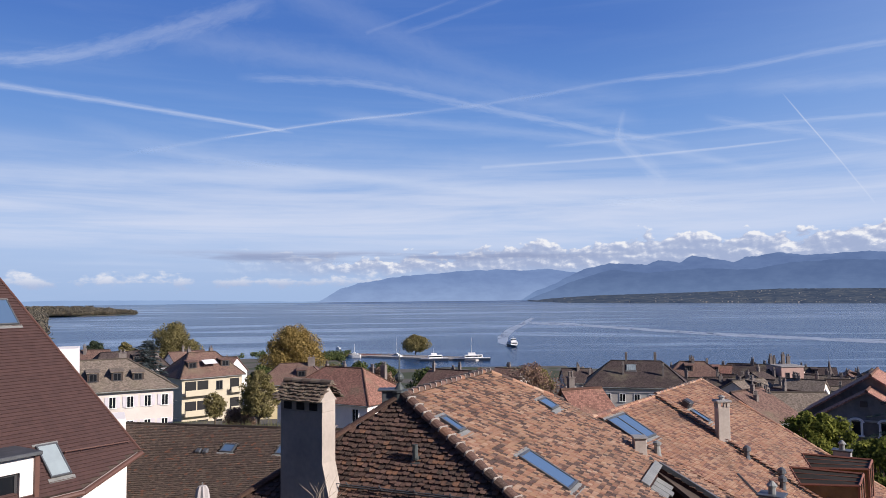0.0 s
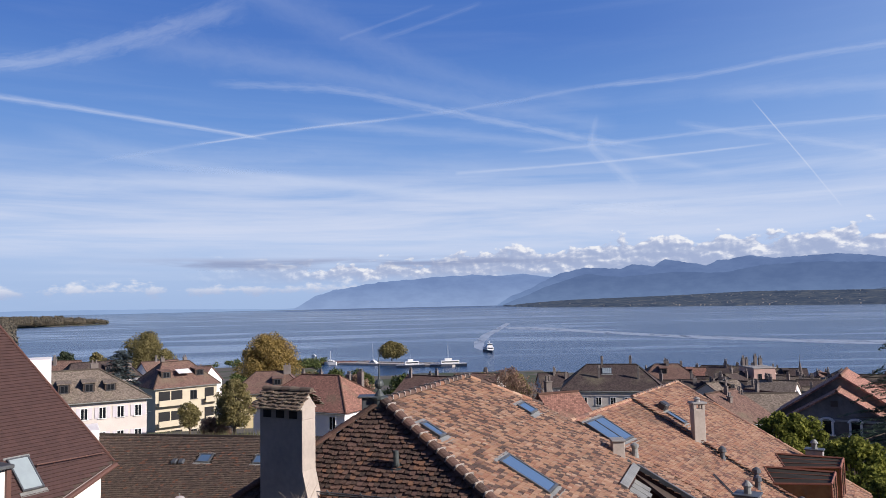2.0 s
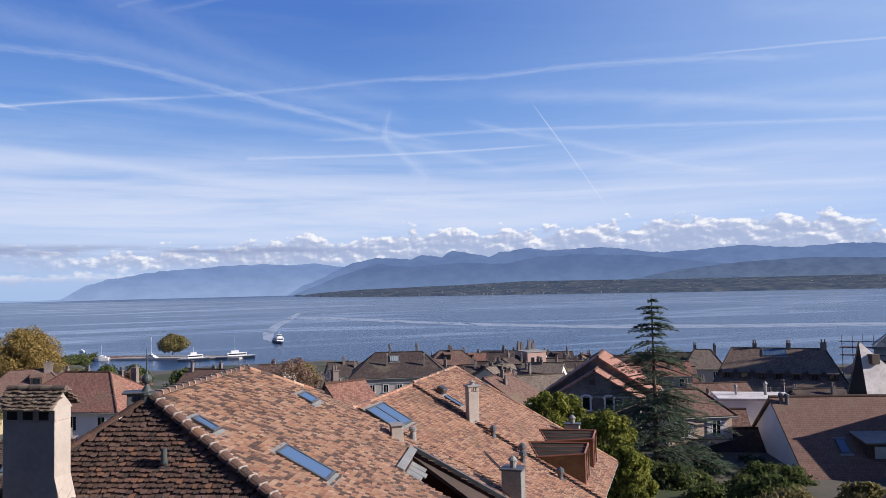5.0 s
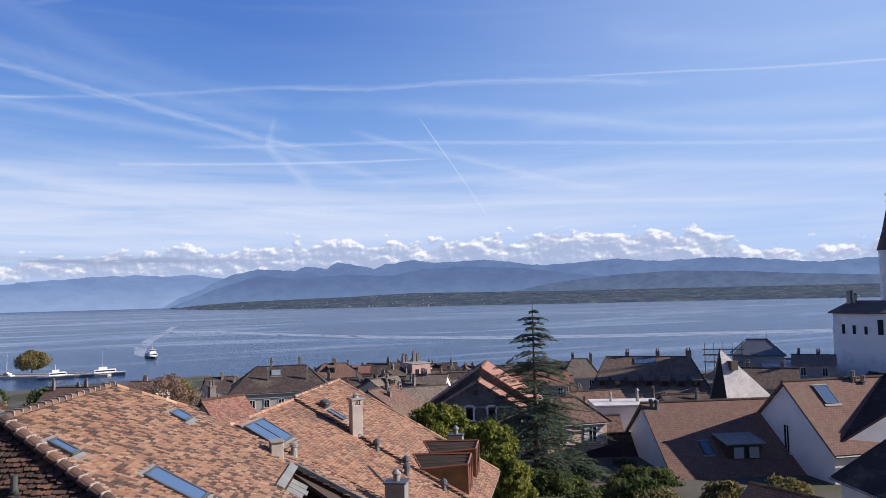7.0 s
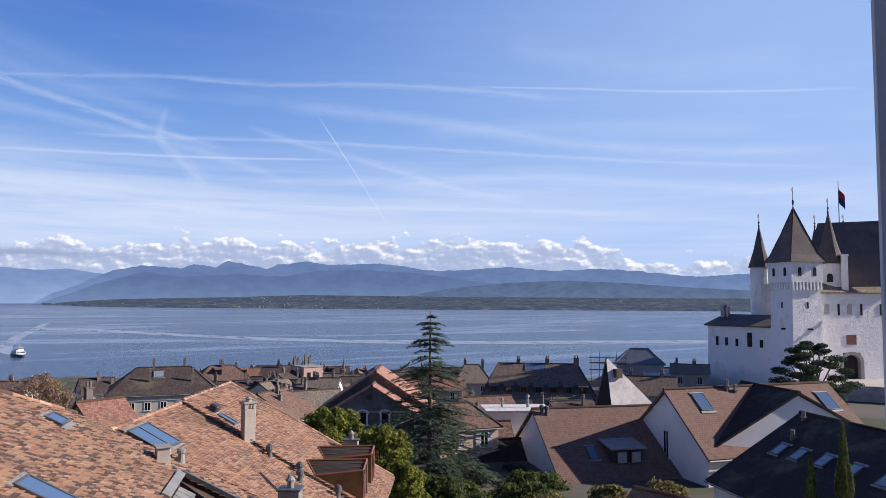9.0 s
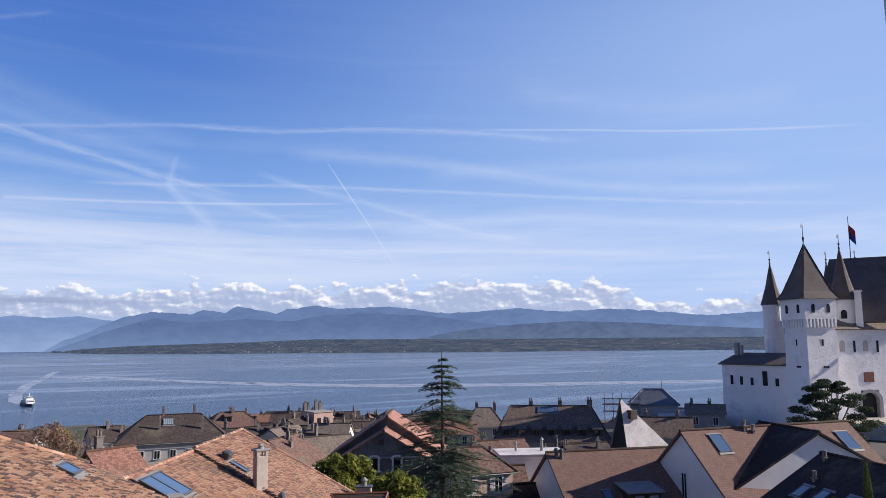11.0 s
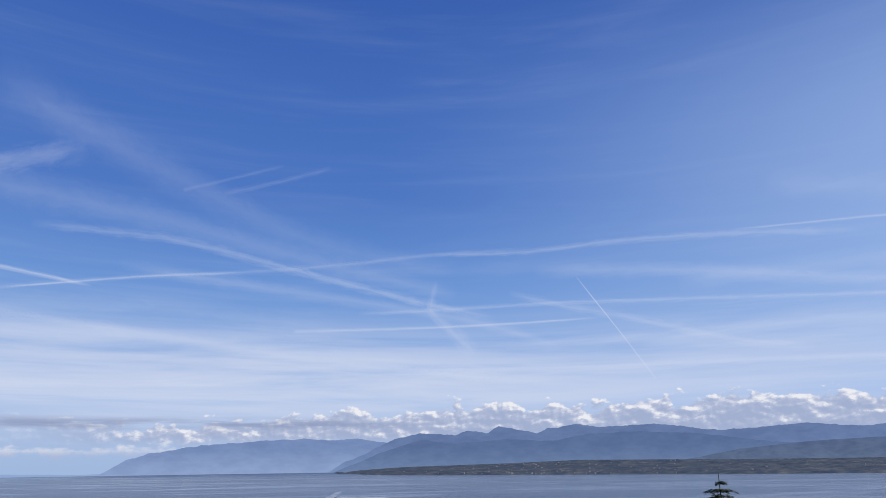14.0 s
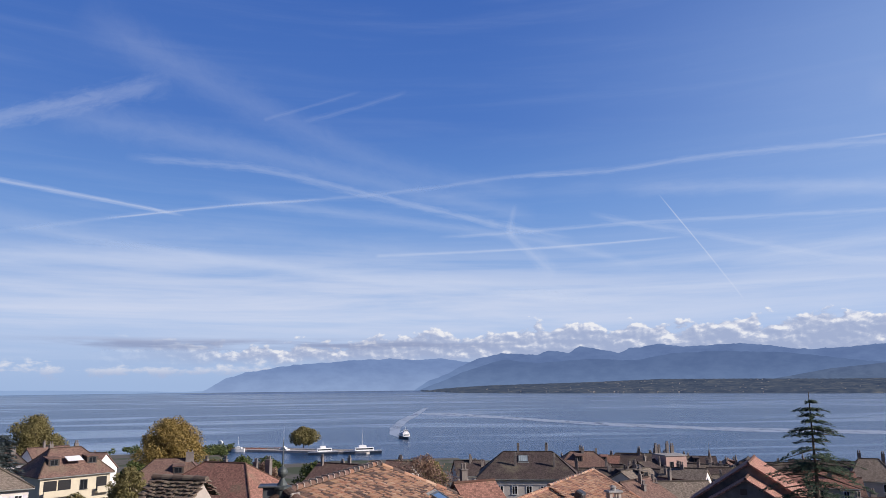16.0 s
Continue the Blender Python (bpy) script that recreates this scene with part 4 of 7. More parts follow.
def ridge_run(parent, p, q, material, r=0.13, step=0.36, name="ridge_tile", mortar=True):
    """Half-round ridge tiles laid end over end, with pale mortar at the laps."""
    p, q = Vector(p), Vector(q)
    n = max(1, int((q - p).length / step))
    bm = bmesh.new()
    seg = 7
    ringa = [(r * math.cos(math.pi * i / seg), r * math.sin(math.pi * i / seg)) for i in range(seg + 1)]
    va = [bm.verts.new((x, 0, z - 0.02)) for x, z in ringa]
    vb = [bm.verts.new((x * 0.86, step * 1.12, z * 0.86 - 0.02)) for x, z in ringa]
    for i in range(seg):
        bm.faces.new((va[i], va[i + 1], vb[i + 1], vb[i]))
    bm.faces.new(va[::-1]), bm.faces.new(vb)
    me = mesh_of(bm, material, name)
    bm = bmesh.new()
    box(bm, -r * 0.95, step * 0.96, -0.03, r * 0.95, step * 1.03, r * 0.93, bevel=0.03)
    mo = mesh_of(bm, CHIMNEY, "mortar")
    d = (q - p).normalized()
    side = d.cross(Vector((0, 0, 1))).normalized()
    up = side.cross(d)
    rot = Matrix((side, d, up)).transposed().to_4x4()
    for i in range(n):
        m = rot.copy()
        m.translation = p + d * (q - p).length * i / n + up * 0.03
        t = part(name, me, None, parent, "", m)
        if mortar:
            part("mortar", mo, None, t)


def skylight(label, slope, a0, a1, b0, b1, bars=0, lift=0.09, pane=None):
    """A roof window on a slope, framed in grey sheet, with a flashing below."""
    fall = math.sqrt(1 + slope.k ** 2)
    w, L = a1 - a0, (b1 - b0) * fall
    s = thing("skylight", label, "skylight", slope.seat((a0 + a1) / 2, (b0 + b1) / 2, 0.03))
    f = 0.07
    part("frame", boxes((-w / 2, -L / 2, -0.05, -w / 2 + f, L / 2, lift), (w / 2 - f, -L / 2, -0.05, w / 2, L / 2, lift), (-w / 2 + f, -L / 2, -0.05, w / 2 - f, -L / 2 + f, lift), (-w / 2 + f, L / 2 - f, -0.05, w / 2 - f, L / 2, lift), *[(-w / 2 + w * (i + 1) / (bars + 1) - 0.025, -L / 2 + f, 0, -w / 2 + w * (i + 1) / (bars + 1) + 0.025, L / 2 - f, lift) for i in range(bars)], bevel=0.008), LEAD, s)
    for i in range(bars + 1):
        c0, c1 = -w / 2 + f + (w - 2 * f) * i / (bars + 1), -w / 2 + f + (w - 2 * f) * (i + 1) / (bars + 1)
        part("pane", boxes((c0 + 0.002, -L / 2 + f, 0.02, c1 - 0.002, L / 2 - f, lift - 0.025)), pane or SKYGLASS, s, "pale blind behind glass" if pane else "glass pane tinted sky blue")
    part("flashing", boxes((-w / 2 - 0.12, -L / 2 - 0.22, -0.01, w / 2 + 0.12, -L / 2 - 0.004, 0.03), bevel=0.006), ZINC, s, "grey-green sheet flashing")
    part("flashing", boxes((-w / 2 - 0.1, L / 2 + 0.004, -0.01, w / 2 + 0.1, L / 2 + 0.12, 0.05), bevel=0.006), ZINC, s, "grey-green sheet flashing")
    return s


U1, S1, K1 = (0.4091, 0.9125), (0.9125, -0.4091), 0.55
TOP = Vector((-1.125, 19.868, 37.266))
SUNNY = Slope(TOP, U1, S1, K1)
END = Slope(TOP, S1, (-U1[0], -U1[1]), 1.286)
U2, S2 = (0.5932, 0.8051), (0.8051, -0.5932)
SECOND = Slope((5.257, 26.564, 35.50), U2, S2, 0.55)
CUT = (4.9, 7.75, 5.5, 9.2)

old = thing("tiled_house", "old house with a hipped roof of mixed orange and brown tiles", "house")
poly_sunny = [(0, 0.02), (6.5, 0.02), (8.55, 2.1), (8.75, 3.0), (9.25, 5.2), (9.25, 9.2), (-3.94, 9.2)]
bm = prism(bmesh.new(), [SUNNY.at(a, b, 0.0) for a, b in ((0, 0), (6.5, 0), (8.55, 2.1), (8.75, 3.0), (9.25, 5.5), (-2.36, 5.5))], 0.12)
for a0, a1 in ((-3.94, CUT[0]), (CUT[1], 9.25)):
    prism(bm, [SUNNY.at(max(a0, -2.36) if a0 < -3 else a0, 5.5), SUNNY.at(a1, 5.5), SUNNY.at(a1, 9.2), SUNNY.at(a0, 9.2)], 0.12)
part("roof_slope", bm, TIMBER, old)
part("end_slope", prism(bmesh.new(), [END.at(a, b, 0.0) for a, b in ((0, 0), (9.2, 3.94), (-5.2, 3.94), (-5.2, 2.78))], 0.12), TIMBER, old)
# the slope away from view and the walls
BACK = Slope(TOP, U1, (-S1[0], -S1[1]), 0.95)
part("back_slope", slope_uv(prism(bmesh.new(), [BACK.at(0, 0), BACK.at(6.5, 0), BACK.at(9.5, 5.0), BACK.at(-2.7, 5.0)], 0.12)), ROOF_BROWN, old)
lo = END.at(9.0, 3.94).z - 0.2
wall = bmesh.new()
quad = [END.at(8.7, 3.7), END.at(-4.8, 3.7), BACK.at(9.0, 4.7), SUNNY.at(9.0, 9.0)]
for i in range(4):
    p, q = quad[i], quad[(i + 1) % 4]
    d = (q - p)
    d.z = 0
    nrm = Vector((-d.y, d.x, 0)).normalized() * 0.15
    vs = [bmv for bmv in (wall.verts.new((v.x + o.x, v.y + o.y, z)) for z in (24, lo) for v, o in ((p, nrm), (q, nrm), (q, -nrm), (p, -nrm)))]
    for f in ((3, 2, 1, 0), (4, 5, 6, 7), (0, 1, 5, 4), (1, 2, 6, 5), (2, 3, 7, 6), (3, 0, 4, 7)):
        wall.faces.new([vs[k] for k in f])
part("wall", wall, CREAM, old)
# verge tiles along the garden side
ridge_run(old, SUNNY.at(6.6, 0.05, 0.02), SUNNY.at(8.6, 2.1, 0.02), TILE_SUN, 0.1, 0.4, "verge_tile", False)
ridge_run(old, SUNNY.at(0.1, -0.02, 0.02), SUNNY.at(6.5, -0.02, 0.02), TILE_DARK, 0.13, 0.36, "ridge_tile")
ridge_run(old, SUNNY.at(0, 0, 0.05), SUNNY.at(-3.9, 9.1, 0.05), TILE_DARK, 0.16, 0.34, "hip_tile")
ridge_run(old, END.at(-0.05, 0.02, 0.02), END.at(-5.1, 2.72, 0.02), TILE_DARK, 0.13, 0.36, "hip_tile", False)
fb = bmesh.new()
lathe(fb, (TOP.x - 0.08, TOP.y + 0.05, TOP.z - 0.25), [(0.2, 0), (0.2, 0.36), (0.24, 0.38), (0.24, 0.43), (0.14, 0.46), (0.09, 0.54), (0.05, 0.6), (0.045, 0.64), (0.09, 0.67), (0.125, 0.73), (0.125, 0.79), (0.09, 0.86), (0.04, 0.9), (0.02, 0.94), (0.013, 1.35), (0.006, 1.55)], 14)
part("finial", fb, COPPER, old, "weathered metal finial with a ball and spike")
part("vent_box", boxes((TOP.x - 0.55, TOP.y - 0.02, TOP.z - 0.3, TOP.x - 0.2, TOP.y + 0.35, TOP.z + 0.16), (TOP.x - 0.66, TOP.y - 0.1, TOP.z + 0.161, TOP.x - 0.12, TOP.y + 0.42, TOP.z + 0.21), bevel=0.015), LEAD, old)
vp = END.seat(0.95, 1.06, 0.0)
vb = bmesh.new()
tube(vb, (0, 0, 0), (0, 0.0, 0.16), 0.09, 0.075, 10), tube(vb, (0, -0.02, 0.1), (0, 0.25, 0.32), 0.075, 0.07, 10)
box(vb, -0.13, -0.2, 0.05, 0.13, 0.1, 0.065)
part("vent_pipe", vb, COPPER, old, "verdigris roof vent on a sheet collar", vp)
rb = bmesh.new()
for dz in (0.08, 0.2):
    tube(rb, END.at(-1.7, 1.62, dz), END.at(3.2, 1.62, dz), 0.014, 0.014, 6)
for i in range(6):
    tube(rb, END.at(-1.6 + i * 0.94, 1.62, 0.0), END.at(-1.6 + i * 0.94, 1.6, 0.26), 0.02, 0.02, 6)
part("snow_rail", rb, LEAD, old)
# the terrace cut into the slope
deep = -3.4
tb = bmesh.new()
c = CUT
for (a0, b0), (a1, b1) in (((c[0], c[2]), (c[1], c[2])), ((c[1], c[2]), (c[1], c[3])), ((c[0], c[3]), (c[0], c[2]))):
    p, q = SUNNY.at(a0, b0, 0.06), SUNNY.at(a1, b1, 0.06)
    zf = SUNNY.at(c[0], c[2]).z + deep
    vs = [tb.verts.new(v) for v in (p, q, (q.x, q.y, zf), (p.x, p.y, zf))]
    tb.faces.new(vs)
fl = [SUNNY.at(a, b) for a, b in ((c[0], c[2]), (c[1], c[2]), (c[1], c[3]), (c[0], c[3]))]
tb.faces.new([tb.verts.new((v.x, v.y, fl[0].z + deep)) for v in fl])
part("terrace", tb, dull("maroon_boarding", (0.06, 0.026, 0.024), 0.8, 0.3, 1.0, 6), old, "maroon-clad roof terrace cut into the tiles")
part("terrace_edge", boxes((-0.06, -(c[3] - c[2]) * 1.14, 0.0, 0.06, 0, 0.16), bevel=0.01), LEAD, old, "", SUNNY.seat(c[1], c[2], 0.02))
part("terrace_sill", boxes((0, -0.14, 0.0, c[1] - c[0], 0.14, 0.1), bevel=0.01), ZINC, old, "", SUNNY.seat(c[0], c[2], 0.04))
gl = SUNNY.seat(c[0], c[2], 0.0)
part("folded_glazing", boxes(*[(0.02 + i * 0.5, -0.75 - 0.1 * (i % 2), -0.25, 0.46 + i * 0.5, -0.18, -0.2) for i in range(5)], bevel=0.01), ZINC, old, "grey folded glazing of the terrace", gl)

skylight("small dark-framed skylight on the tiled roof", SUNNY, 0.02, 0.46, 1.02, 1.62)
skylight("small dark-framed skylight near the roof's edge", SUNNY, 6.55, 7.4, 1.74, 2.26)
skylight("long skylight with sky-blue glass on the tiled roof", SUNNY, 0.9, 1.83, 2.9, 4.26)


def rendered_stack(name, label, x, y, z0, rot, w, d, h, material, top_style):
    t = thing(name, label, "chimney", pose(x, y, z0, 0, 0, rot))
    part("shaft", boxes((-w / 2, -d / 2, -0.7, w / 2, d / 2, h), bevel=0.02), material, t)
    if top_style == "slabs":
        for sx in (-0.38, 0.38):
            for sy in (-0.36, 0.36):
                part("pillar", boxes((w * sx - 0.06, d * sy - 0.06, h + 0.002, w * sx + 0.06, d * sy + 0.06, h + 0.2)), material, t)
        part("cap", boxes((-w / 2 - 0.07, -d / 2 - 0.07, h + 0.2, w / 2 + 0.07, d / 2 + 0.07, h + 0.29), bevel=0.02), CONCRETE, t)
        part("pot", lathe(bmesh.new(), (0, 0, h + 0.29), [(0.13, 0), (0.1, 0.06), (0.1, 0.1), (0.15, 0.12), (0.03, 0.2)], 10), CONCRETE, t)
    elif top_style == "metal":
        part("cap", boxes((-w / 2 - 0.05, -d / 2 - 0.05, h, w / 2 + 0.05, d / 2 + 0.05, h + 0.06), bevel=0.01), LEAD, t)
        part("pot", lathe(bmesh.new(), (0, 0, h + 0.06), [(0.12, 0), (0.11, 0.22), (0.17, 0.23), (0.17, 0.27), (0.05, 0.4)], 10), ZINC, t)
    return t


sc = SUNNY.at(8.05, 4.9)
st = rendered_stack("small_chimney", "small grey rendered chimney with a slab cap", sc.x, sc.y, sc.z, -4, 0.42, 0.42, 0.5, CHIMNEY, "none")
part("cap", boxes((-0.25, -0.28, 0.502, 0.25, 0.28, 0.56), bevel=0.012), CONCRETE, st)
part("collar", boxes((-0.36, -0.42, -0.28, 0.36, 0.42, -0.1), bevel=0.02), COPPER, st, "green metal collar at the foot")
sp = SUNNY.at(8.95, 5.35)
vb = thing("roof_vent", "grey metal vent pipe on the tiled roof", "vent", pose(sp.x, sp.y, sp.z))
part("pipe", lathe(bmesh.new(), (0, 0, -0.1), [(0.16, 0), (0.12, 0.3), (0.1, 0.45), (0.15, 0.48), (0.15, 0.56), (0.04, 0.62)], 10), ZINC, vb)

# the big chimney with its own little tiled roof
big = thing("big_chimney", "large cement-rendered chimney with a small mossy tiled roof", "chimney", pose(-3.5, 18.95, 35.0, 0, 0, -30))
bm = bmesh.new()
W, D = 1.36, 0.52
for z0, z1, e0, e1 in ((-2.2, 0.0, 0.3, 0.22), (0.0, 0.85, 0.22, 0.0), (0.85, 2.1, 0.0, 0.0)):
    a = [bm.verts.new((sx * (W / 2 + (e0 if sx > 0 else 0)), sy * D / 2, z0)) for sx, sy in ((-1, -1), (1, -1), (1, 1), (-1, 1))]
    b = [bm.verts.new((sx * (W / 2 + (e1 if sx > 0 else 0)), sy * D / 2, z1)) for sx, sy in ((-1, -1), (1, -1), (1, 1), (-1, 1))]
    for i in range(4):
        j = (i + 1) % 4
        bm.faces.new((a[i], a[j], b[j], b[i]))
    if z1 > 2:
        bm.faces.new(b)
bmesh.ops.remove_doubles(bm, verts=bm.verts, dist=0.001)
part("shaft", bm, CHIMNEY, big)
for x in (-0.44, -0.02, 0.4):
    part("smoke_slot", boxes((x - 0.13, -D / 2 - 0.006, 2.13, x + 0.13, D / 2 + 0.006, 2.32)), DARKVOID, big)
part("head", boxes((-W / 2 - 0.01, -D / 2, 2.1, W / 2 + 0.01, D / 2, 2.36), bevel=0.01), CHIMNEY, big)
bm = bmesh.new()
va = [bm.verts.new((x, y, z)) for x in (-W / 2, W / 2) for y, z in ((-D / 2 - 0.06, 2.361), (D / 2 + 0.06, 2.361), (0, 2.72))]
for f in ((0, 2, 1), (3, 4, 5), (0, 3, 5, 2), (1, 2, 5, 4), (0, 1, 4, 3)):
    bm.faces.new([va[i] for i in f])
part("gable", bm, CHIMNEY, big)
little = tile_mat("mossy_tiles", [(0.0, (0.1, 0.085, 0.07, 1)), (0.4, (0.16, 0.12, 0.09, 1)), (0.7, (0.24, 0.2, 0.15, 1)), (0.9, (0.08, 0.075, 0.05, 1)), (1.0, (0.2, 0.17, 0.12, 1))])
for sy in (-1, 1):
    s = Slope((-W / 2 - 0.06, 0, 2.78), (1, 0), (0, sy), 0.86)
    tiled(big, s, [(0, 0), (W + 0.14, 0), (W + 0.14, 0.5), (0, 0.5)], [], little, (-1, 9, -1, 9), 0.115, 0.1, 7, 2.0)
ridge_run(big, (-W / 2 - 0.08, 0, 2.79), (W / 2 + 0.08, 0, 2.79), little, 0.1, 0.3, "ridge_tile", False)
rng = random.Random(21)
tw_b = bmesh.new()
for i in range(16):
    w, h2, l = rng.uniform(0, 6.28), rng.uniform(0.5, 1.1), rng.uniform(0.2, 0.6)
    p0 = Vector((rng.gauss(0, 0.12), rng.gauss(0, 0.1), 0))
    p1 = p0 + Vector((math.cos(w) * l * 0.4, math.sin(w) * l * 0.3, h2 * 0.6))
    p2 = p1 + Vector((math.cos(w) * l * 0.7, math.sin(w) * l * 0.4, h2 * 0.35))
    tube(tw_b, p0, p1, 0.008, 0.006, 4, False), tube(tw_b, p1, p2, 0.006, 0.003, 4, False)
tws = thing("dry_plant", "dry bare stalks in front of the cement chimney", "plant", pose(-3.0, 17.75, 34.71))
part("stalks", tw_b, WITHERED, tws)
part("pot", lathe(bmesh.new(), (0, 0, -0.35), [(0.14, 0), (0.2, 0.3), (0.22, 0.31), (0.22, 0.36), (0.16, 0.36)], 12), TILE_DARK, tws, "clay pot")
# the dark lean-to roof at its foot
lean = thing("lean_to_roof", "dark flat lean-to roof at the foot of the chimney", "roof", pose(-4.6, 19.6, 0, 0, 0, 11))
part("deck", boxes((-1.3, -2.4, 34.2, 2.2, 1.2, 34.36), bevel=0.02), ASPHALT, lean)
part("kerb", boxes((-1.4, -2.5, 34.1, -1.302, 1.3, 34.45), (-1.302, -2.5, 34.1, 2.2, -2.402, 34.45), bevel=0.01), ASPHALT, lean)
part("wall", boxes((-1.2, -2.3, 25, 2.1, 1.1, 34.19)), GREYWALL, lean)

# the second tiled house
sec = thing("long_tiled_house", "house with a long red tile roof, chimneys and glazed dormers", "house")
STEP = 6.3
def beyond(a, b):
    p = SECOND.at(a, b)
    d = p - TOP
    return d.x * U1[0] + d.y * U1[1] > 9.25
part("roof_slope", prism(bmesh.new(), [SECOND.at(a, b) for a, b in ((0, 0), (STEP, 0), (STEP, 8.2), (-1.6, 8.2))], 0.12), TIMBER, sec)
RAISED = Slope(SECOND.at(0, 0) + SECOND.n * 0.13, U2, S2, 0.55)
part("roof_slope", prism(bmesh.new(), [RAISED.at(a, b) for a, b in ((STEP, 0), (12.63, 0), (12.63, 8.2), (STEP, 8.2))], 0.14), TIMBER, sec)
REAR = Slope(RAISED.o, U2, (-S2[0], -S2[1]), 0.55)
part("back_slope", slope_uv(prism(bmesh.new(), [REAR.at(0, 0), REAR.at(12.63, 0), REAR.at(12.63, 6), REAR.at(0, 6)], 0.12)), ROOF_RED, sec)
bm = bmesh.new()
pl = [SECOND.at(-1.2, 7.8), SECOND.at(12.4, 7.8), REAR.at(12.4, 5.6), REAR.at(-1.2, 5.6)]
zt = SECOND.at(0, 7.9).z - 0.2
va, vb2 = [bm.verts.new((v.x, v.y, 23)) for v in pl], [bm.verts.new((v.x, v.y, zt)) for v in pl]
for i in range(4):
    bm.faces.new((va[i], va[(i + 1) % 4], vb2[(i + 1) % 4], vb2[i]))
ap = RAISED.at(12.4, 0.0, -0.2)
bm.faces.new((vb2[1], vb2[2], bm.verts.new(ap)))
part("wall", bm, CREAM, sec)
ridge_run(sec, SECOND.at(-0.3, 0, 0.03), SECOND.at(STEP, 0, 0.03), TILE_RED, 0.095, 0.38, "ridge_tile", False)
ridge_run(sec, RAISED.at(STEP, 0, 0.03), RAISED.at(12.7, 0, 0.03), TILE_RED, 0.095, 0.38, "ridge_tile")
ridge_run(sec, RAISED.at(12.62, 0.05, 0.03), RAISED.at(12.62, 8.2, 0.03), TILE_RED, 0.1, 0.38, "verge_tile", False)
part("step_flashing", boxes((-0.03, -9.3, 0, 0.03, 0, 0.06), bevel=0.01), LEAD, sec, "", RAISED.seat(STEP - 0.035, 0, -0.08))
part("gutter", tube(bmesh.new(), SECOND.at(-1.6, 8.28, -0.05), SECOND.at(12.6, 8.28, 0.05), 0.08, 0.08, 8), ZINC, sec)
gr = bmesh.new()
for da in (0.0, 0.12):
    tube(gr, SECOND.at(3.6 + da, 4.0, 0.09), SECOND.at(2.7 + da, 5.1, 0.09), 0.02, 0.02, 6)
part("roof_hook", gr, LEAD, sec)
skylight("wide two-pane skylight with glass tinted sky blue", SECOND, 0.62, 2.3, 0.28, 1.52, 1)
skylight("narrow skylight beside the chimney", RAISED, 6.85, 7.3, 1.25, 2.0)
hood = thing("roof_hood", "black metal hood on the red tiled roof", "vent", RAISED.seat(7.15, 1.05, 0.03))
part("hood", boxes((-0.26, -0.12, 0, 0.26, 0.25, 0.34), bevel=0.06), FRAME, hood)
p = RAISED.at(6.35, 2.75)
rendered_stack("tall_chimney", "tall pale rendered chimney with an open slab cap", p.x, p.y, p.z - 0.15, 6, 0.5, 0.34, 1.38, CHIMNEY, "slabs")
p = SECOND.at(1.25, 5.75)
rendered_stack("dark_chimney", "grey sheet-clad chimney with a metal cowl", p.x, p.y, p.z - 0.1, -36, 0.72, 0.62, 1.15, ZINC, "metal")
for a, b in ((6.05, 3.75), (6.05, 5.0), (5.9, 6.6), (5.2, 5.2)):
    p = SECOND.at(a, b, 0.1)
    v = thing("roof_vent", "dark metal vent cowl on the red tiles", "vent", pose(p.x, p.y, p.z), "vents on the roof")
    part("cowl", lathe(bmesh.new(), (0, 0, -0.15), [(0.14, 0), (0.1, 0.2), (0.1, 0.34), (0.17, 0.38), (0.15, 0.5), (0.05, 0.58)], 10), LEAD, v)


